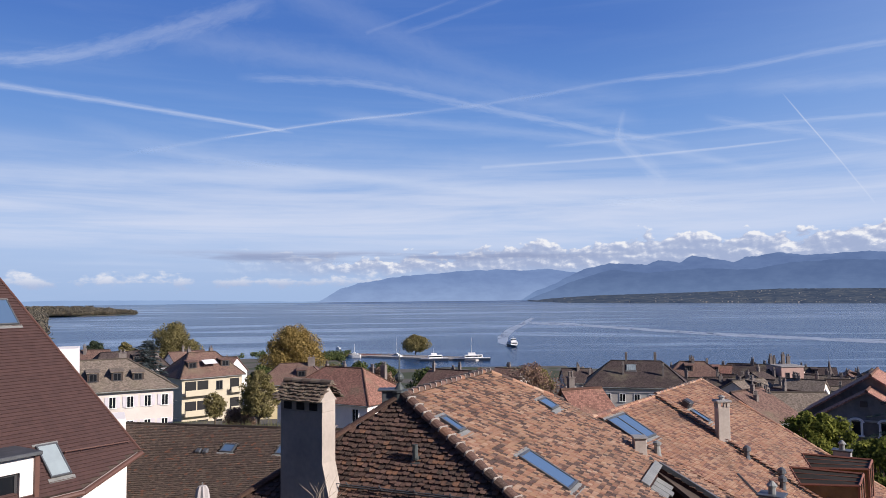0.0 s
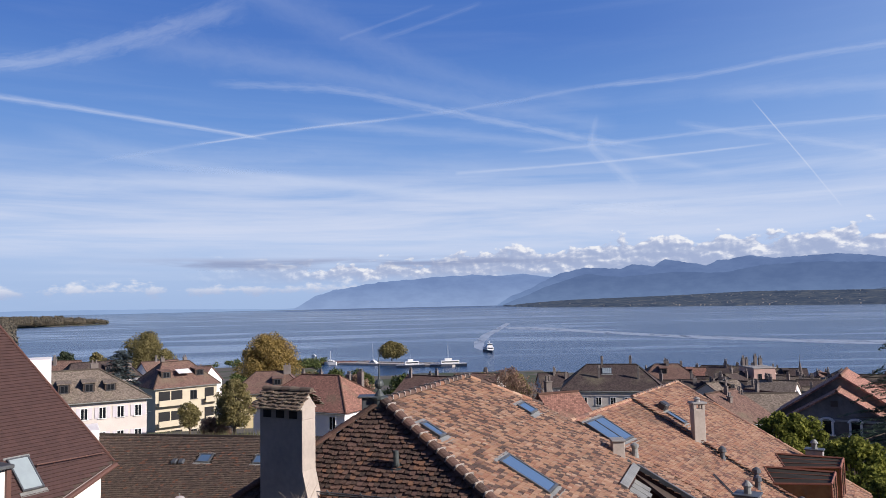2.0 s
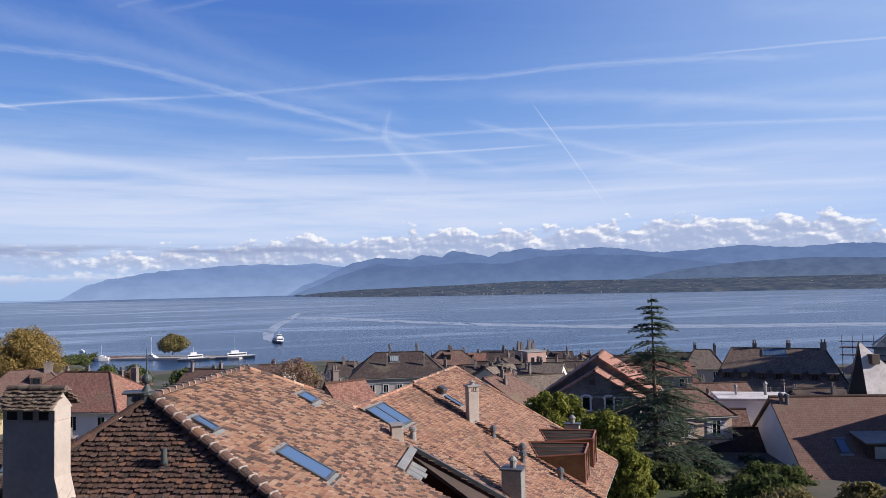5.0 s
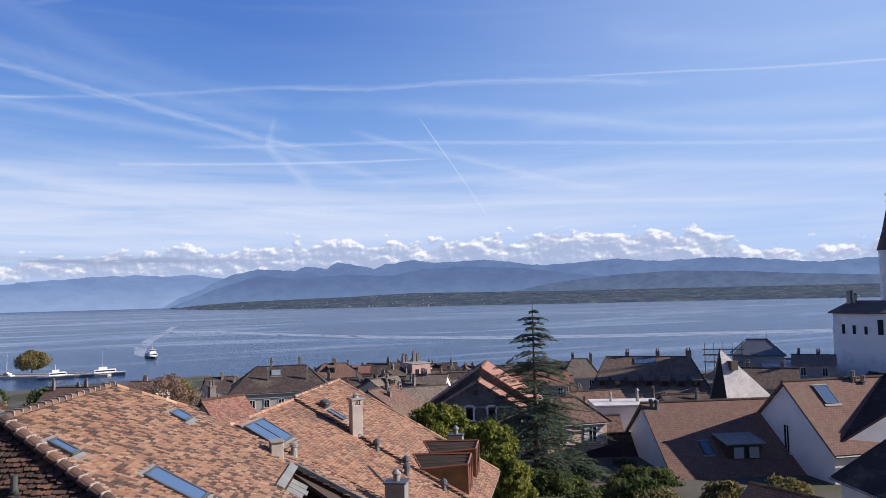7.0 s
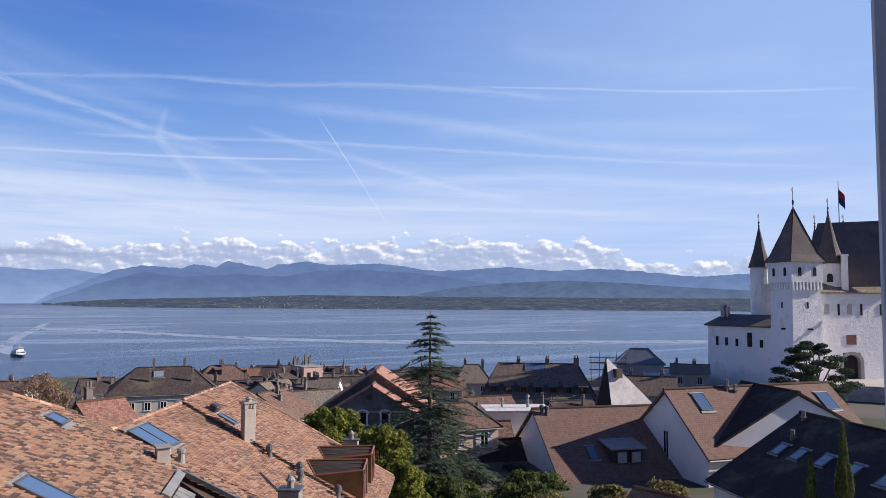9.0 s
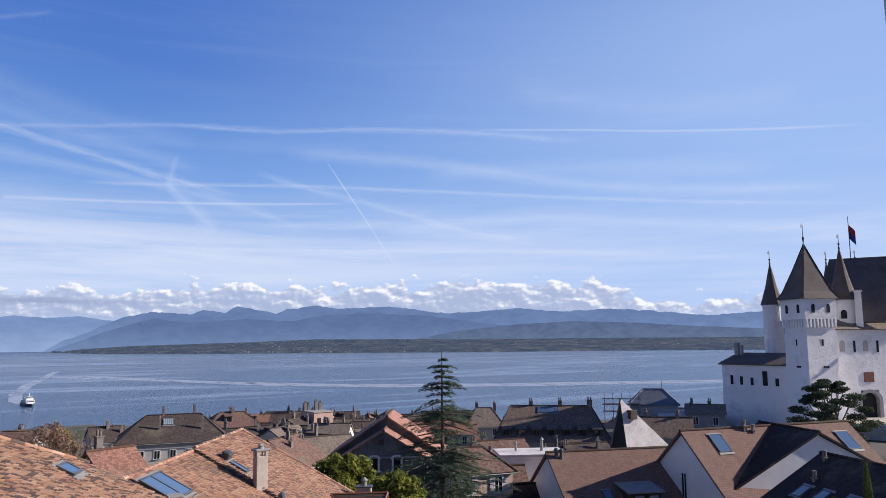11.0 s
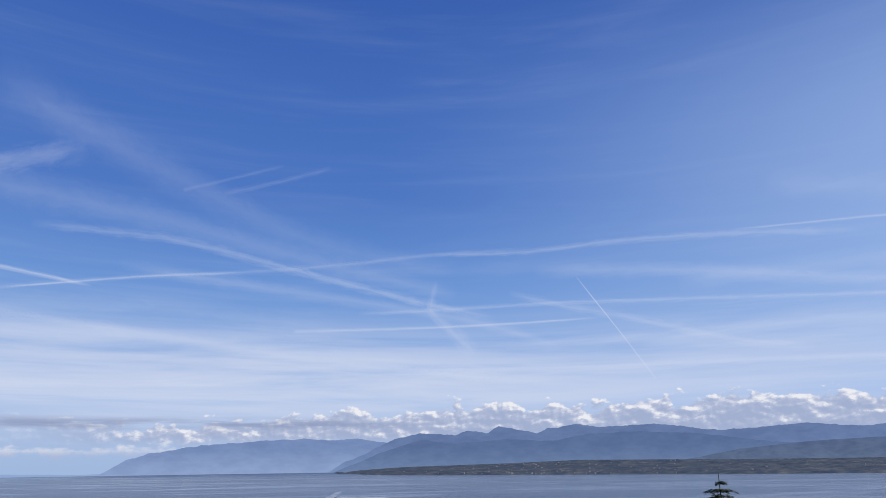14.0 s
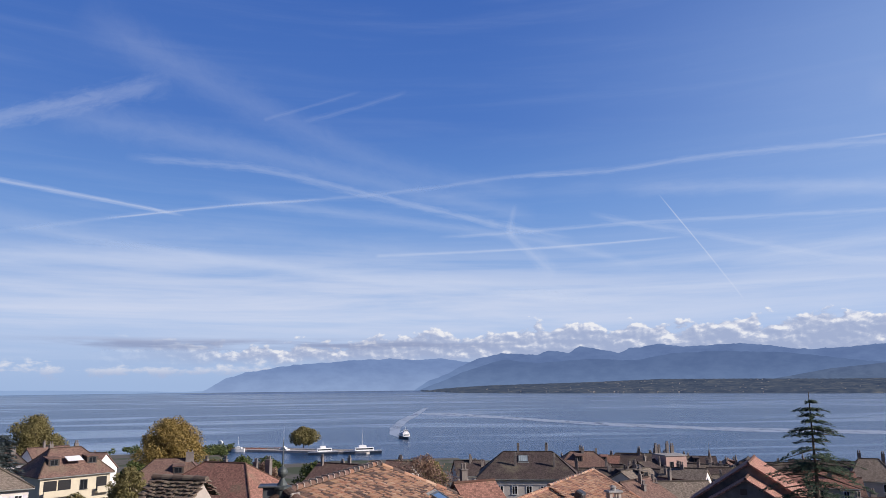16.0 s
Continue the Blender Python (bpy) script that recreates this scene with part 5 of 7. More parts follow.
def glazed_dormer(a, w, b0, skew, b1):
    """A shed of red-brown timber set askew: a glass roof that leans a little, glazed cheeks and front."""
    t = thing("glazed_dormer", "red-brown timber dormer glazed on its roof and sides", "dormer")
    P = lambda aa, bb, z=None: Vector((*RAISED.at(aa, bb)[:2], RAISED.at(aa, bb, 0.05).z if z is None else z))
    near0, far0, near1, far1 = P(a, b0 + skew), P(a + w, b0), P(a + 0.25, b1), P(a + w + 0.25, b1)
    near_top, far_top = Vector((near1.x, near1.y, near0.z + 0.16)), Vector((far1.x, far1.y, far0.z + 0.02))
    rim = [near0, far0, far_top, near_top]
    part("dormer_roof", prism(bmesh.new(), rim, 0.03), OLIVEGLASS, t, "dark dusty glass roof")
    up = Vector((0, 0, 0.03))
    for p, q in zip(rim, rim[1:] + rim[:1]):
        part("roof_bar", tube(bmesh.new(), p + up, q + up, 0.05, 0.05, 4), WOOD, t)
    for k in (0.35, 0.68):
        part("roof_bar", tube(bmesh.new(), near0.lerp(far0, k) + up, near_top.lerp(far_top, k) + up, 0.016, 0.016, 4), WOOD, t)
    side = RAISED.u.normalized() * 0.012
    for p0, p1, p2 in ((near0, near1, near_top), (far0, far1, far_top)):
        part("corner_post", tube(bmesh.new(), p1, p2, 0.05, 0.05, 4), WOOD, t)
        part("side_sill", tube(bmesh.new(), p0, p1, 0.045, 0.045, 4), WOOD, t)
        gb = bmesh.new()
        va, vb = [gb.verts.new(v + side) for v in (p0, p1, p2)], [gb.verts.new(v - side) for v in (p0, p1, p2)]
        gb.faces.new(va), gb.faces.new(vb[::-1])
        for i in range(3):
            gb.faces.new((va[i], vb[i], vb[(i + 1) % 3], va[(i + 1) % 3]))
        part("side_pane", gb, AMBERGLASS, t, "glass pane coloured with the orange roof reflection")
    out = RAISED.s.normalized() * 0.012
    gb = bmesh.new()
    quad = (near1, far1, far_top, near_top)
    va, vb = [gb.verts.new(v + out) for v in quad], [gb.verts.new(v - out) for v in quad]
    gb.faces.new(va), gb.faces.new(vb[::-1])
    for i in range(4):
        gb.faces.new((va[i], vb[i], vb[(i + 1) % 4], va[(i + 1) % 4]))
    part("front_pane", gb, GLASS, t)
    part("front_sill", tube(bmesh.new(), near1, far1, 0.05, 0.05, 4), WOOD, t)
    part("middle_post", tube(bmesh.new(), near1.lerp(far1, 0.5), near_top.lerp(far_top, 0.5), 0.04, 0.04, 4), WOOD, t)


glazed_dormer(6.38, 1.25, 4.95, 0.6, 7.5)
glazed_dormer(9.2, 1.15, 4.9, 0.55, 7.5)
p = RAISED.at(12.2, 6.2)
rendered_stack("ridge_stack", "low grey chimney between the dormers", p.x, p.y, p.z, -36, 0.7, 0.45, 0.75, CONCRETE, "metal")


# ---- the brown-roofed house ----
SIDE = Slope((-15.8, 32.35, 31.75), (0.53, 0.848), (0.848, -0.53), 0.95)
side = thing("white_house", "modern white house with a steep brown ribbed-tile roof and a dormer", "house")
outline = [(-9, 0.0), (0, 0.0), (3.46, -0.96), (1.26, -9.74), (0.8, -11.5), (-9, -11.5)]
part("roof_slope", prism(bmesh.new(), [SIDE.at(a, b) for a, b in outline], 0.2), TIMBER, side)
brown = Nodes("brown_ribbed_tiles")
cc = brown.coord()
br_r = brown.add("NewGeometry").outputs["Random Per Island"]
brown.principled(brown.mix(brown.math("MULTIPLY", brown.noise(cc, 0.6, 5), 0.5), brown.ramp(br_r, [(0, (0.07, 0.037, 0.033, 1)), (1, (0.092, 0.048, 0.042, 1))]), (0.078, 0.046, 0.042, 1)), 0.75, 0, brown.noise(cc, 20, 3), 0.2, 0.005)
verts, faces = [], []
fall = math.sqrt(1 + 0.95 ** 2)
b = 0.0
rng = random.Random(4)
while b > -11.4:
    a = -9.0
    right = 3.46 * (-b / 0.96) if b > -0.96 else 3.46 - 2.2 * ((-b - 0.96) / 8.78)
    while a < right:
        e = min(a + 0.3, right)
        k = len(verts)
        for aa, bb, l in ((a, b, 0.065), (e, b, 0.065), (e, b - 0.15, 0.015), (a, b - 0.15, 0.015), (a, b, 0.0), (e, b, 0.0)):
            verts.append(SIDE.at(aa, bb, l + rng.uniform(0, 0.006)))
        faces += [(k, k + 1, k + 2, k + 3), (k + 4, k + 5, k + 1, k)]
        a += 0.3
    b -= 0.2 / fall
tagged(part("tile_field", from_np("tile_field", verts, faces, brown.m), None, side), kind="stuff")
vm = bmesh.new()
for p, q in (((3.5, -0.96), (1.28, -9.74)), ((1.28, -9.74), (0.82, -11.5))):
    tube(vm, SIDE.at(*p, 0.05), SIDE.at(*q, 0.05), 0.06, 0.06, 6)
part("verge_trim", vm, BROWNMETAL, side)
em = bmesh.new()
for p, q in (((-9, 0.08), (0.05, 0.08)), ((0.05, 0.08), (3.6, -0.92))):
    a0, a1 = SIDE.at(*p), SIDE.at(*q)
    tube(em, a0 + Vector((0, 0, -0.1)), a1 + Vector((0, 0, -0.1)), 0.12, 0.12, 8)
part("gutter", em, BROWNMETAL, side)
fm2 = bmesh.new()
for p, q in (((-9, -0.06), (0.02, -0.06)), ((0.02, -0.06), (3.45, -1.02))):
    a0, a1 = SIDE.at(*p), SIDE.at(*q)
    vs = [fm2.verts.new(v) for v in (a0 + Vector((0, 0, -0.12)), a1 + Vector((0, 0, -0.12)), a1 + Vector((-0.1, 0.06, -0.52)), a0 + Vector((-0.1, 0.06, -0.52)))]
    fm2.faces.new(vs)
part("fascia", fm2, FASCIA, side, "pinkish grey fascia board under the eave")
wl = bmesh.new()
pts = [SIDE.at(-9, -0.5), SIDE.at(-0.2, -0.5), SIDE.at(3.1, -1.35), SIDE.at(1.0, -9.7), SIDE.at(-9, -11)]
zz = SIDE.at(0, -0.3).z
for i in range(len(pts)):
    p, q = pts[i], pts[(i + 1) % len(pts)]
    z1, z2 = (zz if i in (0, 4) else SIDE.at(0, -0.5).z - 0.25), 0
    tops = (p.z - 0.28, q.z - 0.28)
    vs = [wl.verts.new(v) for v in ((p.x, p.y, 22), (q.x, q.y, 22), (q.x, q.y, tops[1]), (p.x, p.y, tops[0]))]
    wl.faces.new(vs)
part("wall", wl, WHITE, side)
sm = bmesh.new()
tube(sm, SIDE.at(-0.1, -1.38, 0.22), SIDE.at(3.1, -1.3, 0.22), 0.035, 0.035, 6)
for i in range(5):
    tube(sm, SIDE.at(-0.05 + i * 0.77, -1.36, 0.02), SIDE.at(-0.05 + i * 0.77, -1.36, 0.25), 0.025, 0.025, 6)
part("snow_rail", sm, BROWNMETAL, side)
skylight("skylight with pale blind in the brown roof", SIDE, -1.1, -0.15, -1.85, -0.58, 0, 0.13, BLIND)
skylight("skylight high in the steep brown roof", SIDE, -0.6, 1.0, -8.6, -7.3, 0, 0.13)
# dormer with its big window
dm = pose(0, 0, 0, 0, 0, math.degrees(math.atan2(0.848, 0.53)))
front = SIDE.at(-1.2, -0.15)
dz = SIDE.at(0, -1.92).z
dormer = part("dormer", boxes((-6.5, 0.0, front.z - 0.3, -4.2, 3.0, dz), (-0.55, 0.0, front.z - 0.3, 0, 3.0, dz), (-4.2, 0.0, dz - 0.62, -0.55, 3.0, dz), (-4.2, 0.5, front.z - 0.3, -0.55, 3.0, dz - 0.62)), WHITE, side, "white dormer front with a large dark window", pose(front.x - 0.85 * 0.53, front.y - 0.85 * 0.848, 0, 0, 0, 58))
part("dormer_roof", boxes((-6.8, -0.3, dz + 0.002, 0.22, 3.4, dz + 0.16), bevel=0.02), LEAD, dormer)
part("corner_trim", boxes((0.001, -0.12, front.z - 0.3, 0.2, 0.16, dz), bevel=0.01), BROWNMETAL, dormer)
win = part("window", boxes((-4.2, 0.18, front.z - 0.3, -4.08, 0.3, dz - 0.62), (-0.67, 0.18, front.z - 0.3, -0.55, 0.3, dz - 0.62), (-4.08, 0.18, dz - 0.74, -0.67, 0.3, dz - 0.62)), FRAME, dormer)
part("pane", boxes((-4.08, 0.22, front.z - 0.3, -0.67, 0.26, dz - 0.74)), GLASS, win)
blk = thing("parapet_block", "white rendered parapets behind the brown roof", "wall", pose(-20.6, 41.0, 0, 0, 0, 25))
part("upper_block", boxes((-2.4, -1.2, 26, 0.25, 1.2, 37.3), bevel=0.01), WHITE, blk)
part("lower_block", boxes((0.26, -3.0, 26, 2.6, -0.4, 33.6), bevel=0.01), WHITE, blk)

# ---- houses of the town ----
mossy = house("mossy_roof_house", "low house with an old mossy brown tiled roof", -13.2, 40.9, -12.5, 18, 9.6, 26, 30.3, 32.9, ROOF_MOSS, GREYWALL, over=0.3, chims=((7.0, 0.6, 0.6, 0.6, 0.5), (1.2, 4.4, 0.7, 0.6, 0.2)))
MOSSY_LOCAL = Slope((-9.0, 0.0, 32.92), (1, 0), (0, -1), 0.5417)
MOSSY = Slope((-13.2 - 9 * math.cos(radians(-12.5)), 40.9 - 9 * math.sin(radians(-12.5)), 32.9), (math.cos(radians(-12.5)), math.sin(radians(-12.5))), (math.sin(radians(-12.5)), -math.cos(radians(-12.5))), 0.5417)
skylight("small skylight in the mossy roof", MOSSY, 10.88, 11.62, 1.3, 1.86)
skylight("small skylight in the mossy roof beside the chimney", MOSSY, 14.0, 14.7, 1.3, 1.86)
for a in (9.75, 10.15):
    hk = thing("roof_hatch", "small dark metal vent on the mossy roof", "vent", MOSSY.seat(a, 1.9, 0.02), "vents on the mossy roof")
    part("hood", boxes((-0.14, -0.16, 0, 0.14, 0.16, 0.2), bevel=0.04), LEAD, hk)
house("pink_house", "three-storey pale pink house with shutters and a grey hipped roof", -45.5, 93.0, 28, 20, 11, 18, 29.1, 32.2, ROOF_GREY, PINKISH, 5, 0.5, (("front", 10, 26.7, 0.85, 1.35), ("front", 10, 23.7, 0.85, 1.4), ("right", 4, 26.7, 0.9, 1.4)), (("front", -1.5, 4.2, 1.3, 1.2), ("front", 0.9, 4.2, 1.3, 1.2), ("front", 3.6, 4.2, 1.3, 1.2), ("front", 6.0, 4.2, 1.3, 1.0)), ((4.5, 0.3, 0.9, 0.6, 1.0), (-3, 1.0, 0.9, 0.6, 1.0)), True)
yh = house("cream_house", "cream apartment house with loggias and a brown hipped roof", -43.6, 132.5, 41, 10.9, 9.6, 14, 26.6, 30.2, ROOF_BROWN, CREAM, 3.0, 0.5, (("right", 3, 23.6, 1.2, 1.6),), (("front", -3.0, 3.3, 1.7, 1.2), ("front", 3.0, 3.3, 1.7, 1.2)), ((-2.2, 0.4, 0.6, 0.5, 1.0), (1.8, 0.3, 0.6, 0.5, 0.9)), win_m=FRAME)
for z in (23.5, 20.1, 16.8):
    # no recess here: flat panels with the loggias' shade as their colour
    part("loggia", boxes((-4.9, -4.83, z, -2.95, -4.7, z + 2.1), (-2.75, -4.83, z, -0.8, -4.7, z + 2.1)), DARKVOID, yh, "flat dark panel standing for a shaded loggia")
    part("loggia", boxes((3.2, -4.83, z, 4.9, -4.7, z + 2.1)), DARKVOID, yh, "flat dark panel standing for a shaded loggia")
    part("balcony", boxes((3.0, -5.9, z - 0.3, 5.3, -4.84, z - 0.1), (3.0, -5.9, z - 0.099, 5.3, -5.8, z + 0.7), bevel=0.01), CREAM, yh)
    add_window(yh, pose(1.2, -4.81, z + 0.4), 1.2, 1.5, FRAME)
for i, z in enumerate((23.2, 19.8, 16.5)):
    part("balcony", boxes((-5.2, -5.9, z, -0.6, -4.82, z + 0.2), (-5.2, -5.9, z + 0.201, -0.6, -5.8, z + 1.0), bevel=0.01), CREAM, yh)
part("awning", prism(bmesh.new(), [(-1.2, -2.6, 29.0), (1.2, -2.6, 29.0), (1.2, -4.2, 28.4), (-1.2, -4.2, 28.4)], 0.06), WHITEPAINT, yh, "white awning over the roof loggia")
house("gabled_house", "house with a brown tiled roof and a wide chimney", -29.6, 146.6, 8, 12.8, 13, 13, 23.6, 26.75, ROOF_BROWN, YELLOW, 3.5, 0.5, (("front", 4, 20.6, 1.1, 1.5), ("front", 4, 17.2, 1.1, 1.5)), (("front", 1.5, 4.5, 1.8, 1.3),), ((3.2, -0.8, 1.4, 0.9, 1.6),))
rh = house("red_roof_house", "white villa with a brick-red hipped roof and an arched dormer", -13.2, 97.2, -30, 14.5, 9.5, 19, 27.2, 30.6, ROOF_RED, WHITE, 4.2, 0.6, (("front", 4, 24.6, 1.0, 1.6), ("right", 2, 24.4, 0.9, 1.8), ("front", 4, 21.0, 1.1, 1.7)), (), ((3.0, 2.2, 0.55, 0.5, 1.6), (4.6, 2.6, 0.7, 0.6, 2.2), (-3, 0.2, 0.4, 0.4, 0.5), (0, 0.1, 0.4, 0.4, 0.5)))
ab = bmesh.new()
arc = [(1.9 * math.cos(math.pi * i / 12), 1.15 * math.sin(math.pi * i / 12)) for i in range(13)]
va, vb = [ab.verts.new((x - 1.5, -5.0, 27.0 + z + 0.6)) for x, z in arc], [ab.verts.new((x - 1.5, -1.2, 27.0 + z + 0.6)) for x, z in arc]
lo = [ab.verts.new((0.4, -5.0, 26.4)), ab.verts.new((-3.4, -5.0, 26.4))]
for i in range(12):
    ab.faces.new((va[i], va[i + 1], vb[i + 1], vb[i]))
ab.faces.new([lo[0]] + va + [lo[1]])
d = part("arched_dormer", ab, ZINC, rh, "pale arched dormer")
add_window(d, pose(-1.5, -5.03, 26.7), 1.5, 1.2, FRAME)
house("big_barn_house", "large old house with a dark brown hipped roof and slim chimneys", 30.9, 118.3, -14, 15.2, 11.4, 15, 25.85, 29.1, ROOF_DARK, GREYWALL, 3.7, 0.4, (("front", 7, 23.4, 0.9, 1.2), ("front", 7, 20.2, 0.9, 1.5)), (), ((-1.5, 0.0, 0.35, 0.35, 1.0), (3.0, 0.1, 0.4, 0.35, 1.1), (-2.0, -3.2, 0.3, 0.3, 1.6), (4.0, -3.4, 0.3, 0.3, 1.6)))
BARNF = Slope((30.9 - 7.6 * math.cos(radians(-14)), 118.3 - 7.6 * math.sin(radians(-14)), 29.1), (math.cos(radians(-14)), math.sin(radians(-14))), (math.sin(radians(-14)), -math.cos(radians(-14))), 3.25 / 5.7)
skylight("pale barred skylight on the dark barn roof", BARNF, 6.1, 7.6, 1.0, 2.4, 4, 0.12, BLIND)
gh = house("stone_gable_house", "stone house with a broad gable, arched dormers and pale red roof", 39.4, 67.4, 54.8, 6.6, 10.7, 20, 29.05, 32.6, ROOF_PINK, DARKSTONE, 0, 0.6, (("left", 3, 22.0, 1.0, 1.6),))
gw2 = house("gable_wing", "dark stone wing with a gable and three arched windows", 36.97, 64.07, 55, 5.0, 8.2, 20, 29.07, 31.57, ROOF_PINK, DARKSTONE, 0, 0.35)
part("cornice", boxes((-2.62, -4.3, 28.96, -2.502, 4.3, 29.14), bevel=0.02), STONE, gw2)
part("vent_hatch", boxes((-2.6, -0.05, 30.2, -2.5, 0.5, 30.7), bevel=0.02), TIMBER, gw2)
gh = gw2
for i in (-1, 0, 1):
    m = pose(-2.52, 0.85 - i * 2.15, 27.9, 0, 0, -90) @ Matrix.Scale(0.66, 4)
    g = part("arched_window", boxes((-0.75, -0.4, -0.1, -0.5, 0.3, 1.55), (0.5, -0.4, -0.1, 0.75, 0.3, 1.55), (-0.9, -0.5, -0.25, 0.9, 0.3, -0.101), bevel=0.02), WHITE, gh, "arched stone window surround", m)
    ar = bmesh.new()
    n = 8
    pts = [(math.cos(math.pi * k / n), math.sin(math.pi * k / n)) for k in range(n + 1)]
    for (x0, z0), (x1, z1) in zip(pts, pts[1:]):
        vs = [ar.verts.new((x * r, y, 1.55 + z * r * 0.6)) for y in (-0.5, 0.3) for x, z, r in ((x0, z0, 0.6), (x1, z1, 0.6), (x1, z1, 0.92), (x0, z0, 0.92))]
        for f in ((0, 1, 2, 3), (7, 6, 5, 4), (3, 2, 6, 7), (1, 0, 4, 5)):
            ar.faces.new([vs[q] for q in f])
    part("arch", ar, WHITE, g)
    part("pane", boxes((-0.5, -0.06, -0.1, 0.5, 0.0, 1.9)), GLASS, g)
house("tan_roof_house", "white gabled house with a tan ribbed tile roof", 49.07, 43.88, -22.6, 14.5, 13.3, 20, 25.94, 30.7, ROOF_TAN, WHITE, 0, 0.4)
house("long_white_house", "white house with a long tan tile roof", 57.7, 36.5, -15.6, 16.9, 9.9, 20, 28.44, 32.65, ROOF_TAN, WHITE, 0, 0.4, (("left", 1, 27.2, 0.7, 2.2),), (), ((-2.6, -0.3, 0.28, 0.28, 0.5), (-1.9, -0.5, 0.25, 0.25, 0.3)))
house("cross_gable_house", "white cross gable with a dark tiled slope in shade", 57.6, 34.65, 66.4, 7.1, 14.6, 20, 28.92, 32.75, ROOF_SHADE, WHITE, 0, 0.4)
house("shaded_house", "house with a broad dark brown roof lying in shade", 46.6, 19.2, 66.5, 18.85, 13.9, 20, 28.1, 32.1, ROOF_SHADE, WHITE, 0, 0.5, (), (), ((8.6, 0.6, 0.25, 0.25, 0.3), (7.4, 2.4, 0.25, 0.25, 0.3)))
AFRONT = Slope((49.07 - 7.25 * math.cos(radians(-22.6)), 43.88 - 7.25 * math.sin(radians(-22.6)), 30.7), (math.cos(radians(-22.6)), math.sin(radians(-22.6))), (math.sin(radians(-22.6)), -math.cos(radians(-22.6))), 4.76 / 6.65)
skylight("skylight in the shaded tan roof", AFRONT, 3.0, 3.7, 3.6, 4.7)
shed = thing("shed_dormer", "low dark shed dormer with two pale blinds on the tan roof", "dormer", pose(0, 0, 0))
SA = lambda a, b, z: Vector((*AFRONT.at(a, b)[:2], z))
dz0, dz1 = AFRONT.at(0, 3.2).z + 0.1, AFRONT.at(0, 3.2).z - 0.25
cheeks = bmesh.new()
prism(cheeks, [SA(4.6, 3.2, dz0 - 0.1), SA(7.2, 3.2, dz0 - 0.1), SA(7.2, 5.2, dz1 - 0.06), SA(4.6, 5.2, dz1 - 0.06)], AFRONT.k * 2.2)
part("body", cheeks, TIMBER, shed)
part("dormer_roof", prism(bmesh.new(), [SA(4.35, 3.05, dz0 + 0.1), SA(7.45, 3.05, dz0 + 0.1), SA(7.45, 5.55, dz1 + 0.1), SA(4.35, 5.55, dz1 + 0.1)], 0.1), ZINC, shed, "grey sheet roof with a pale edge")
for k in (4.95, 6.15):
    wm = Matrix.Translation(SA(k + 0.45, 5.2, dz1 - 1.12)) @ pose(0, 0, 0, 0, 0, -22.6)
    wn2 = part("window", boxes((-0.45, -0.1, 0, -0.39, 0.02, 0.95), (0.39, -0.1, 0, 0.45, 0.02, 0.95), (-0.39, -0.1, 0, 0.39, 0.02, 0.06), (-0.39, -0.1, 0.89, 0.39, 0.02, 0.95)), FRAME, shed, "", wm)
    part("pane", boxes((-0.39, -0.07, 0.06, 0.39, -0.02, 0.89)), BLIND, wn2, "pale blind behind glass")
for k, b in ((0.5, 0.5), (0.9, 0.6)):
    p = AFRONT.at(k, b)
    pot = thing("chimney_pot", "dark metal flue on the tan roof", "chimney", pose(p.x, p.y, p.z), "flues on the tan roof")
    part("pipe", lathe(bmesh.new(), (0, 0, -0.1), [(0.16, 0), (0.13, 0.5), (0.2, 0.55), (0.2, 0.75), (0.1, 0.85)], 10), LEAD, pot)
BFRONT = Slope((57.7 - 8.45 * math.cos(radians(-15.6)), 36.5 - 8.45 * math.sin(radians(-15.6)), 32.65), (math.cos(radians(-15.6)), math.sin(radians(-15.6))), (math.sin(radians(-15.6)), -math.cos(radians(-15.6))), 4.21 / 4.95)
skylight("dark skylight in the tan roof", BFRONT, 2.0, 3.2, 0.5, 1.9)
skylight("skylight half hidden by the cross gable", BFRONT, 14.6, 16.0, 0.9, 2.4)
c66, s66 = math.cos(radians(66.5)), math.sin(radians(66.5))
CLEFT = Slope((57.6 - 3.55 * c66, 34.65 - 3.55 * s66, 32.75), (c66, s66), (-s66, c66), 3.83 / 7.3)
skylight("small skylight in the dark slope", CLEFT, 5.1, 5.9, 1.9, 3.0)
DLEFT = Slope((46.6 - 9.42 * c66, 19.2 - 9.42 * s66, 32.1), (c66, s66), (-s66, c66), 4.0 / 6.95)
for i, (a, b) in enumerate(((16.3, 3.0), (14.5, 2.95), (12.4, 2.85), (10.0, 2.9), (7.6, 2.9))):
    skylight("pale skylight in the shaded brown roof", DLEFT, a, a + 0.85, b, b + 0.95, 0, 0.09, BLIND)
house("long_ribbed_house", "long old house with grey-brown roof and a row of dormers", 79.4, 86.3, -41.8, 16.4, 15, 17, 25.5, 29.75, ROOF_OLD, STONE, 2.0, 0.4, (), tuple(("front", -6.6 + 2.2 * i, 6.5, 1.25, 1.0) for i in range(7)), ((1.5, 0, 0.6, 0.5, 0.9), (-3, 0.2, 0.6, 0.5, 0.9), (6, 0, 0.8, 0.6, 1.0)))
LONGF = Slope((79.4 - 8.2 * math.cos(radians(-41.8)), 86.3 - 8.2 * math.sin(radians(-41.8)), 29.75), (math.cos(radians(-41.8)), math.sin(radians(-41.8))), (math.sin(radians(-41.8)), -math.cos(radians(-41.8))), 4.25 / 7.5)
skylight("broad studio skylight on the grey roof", LONGF, 6.2, 9.4, 0.3, 1.7, 5)
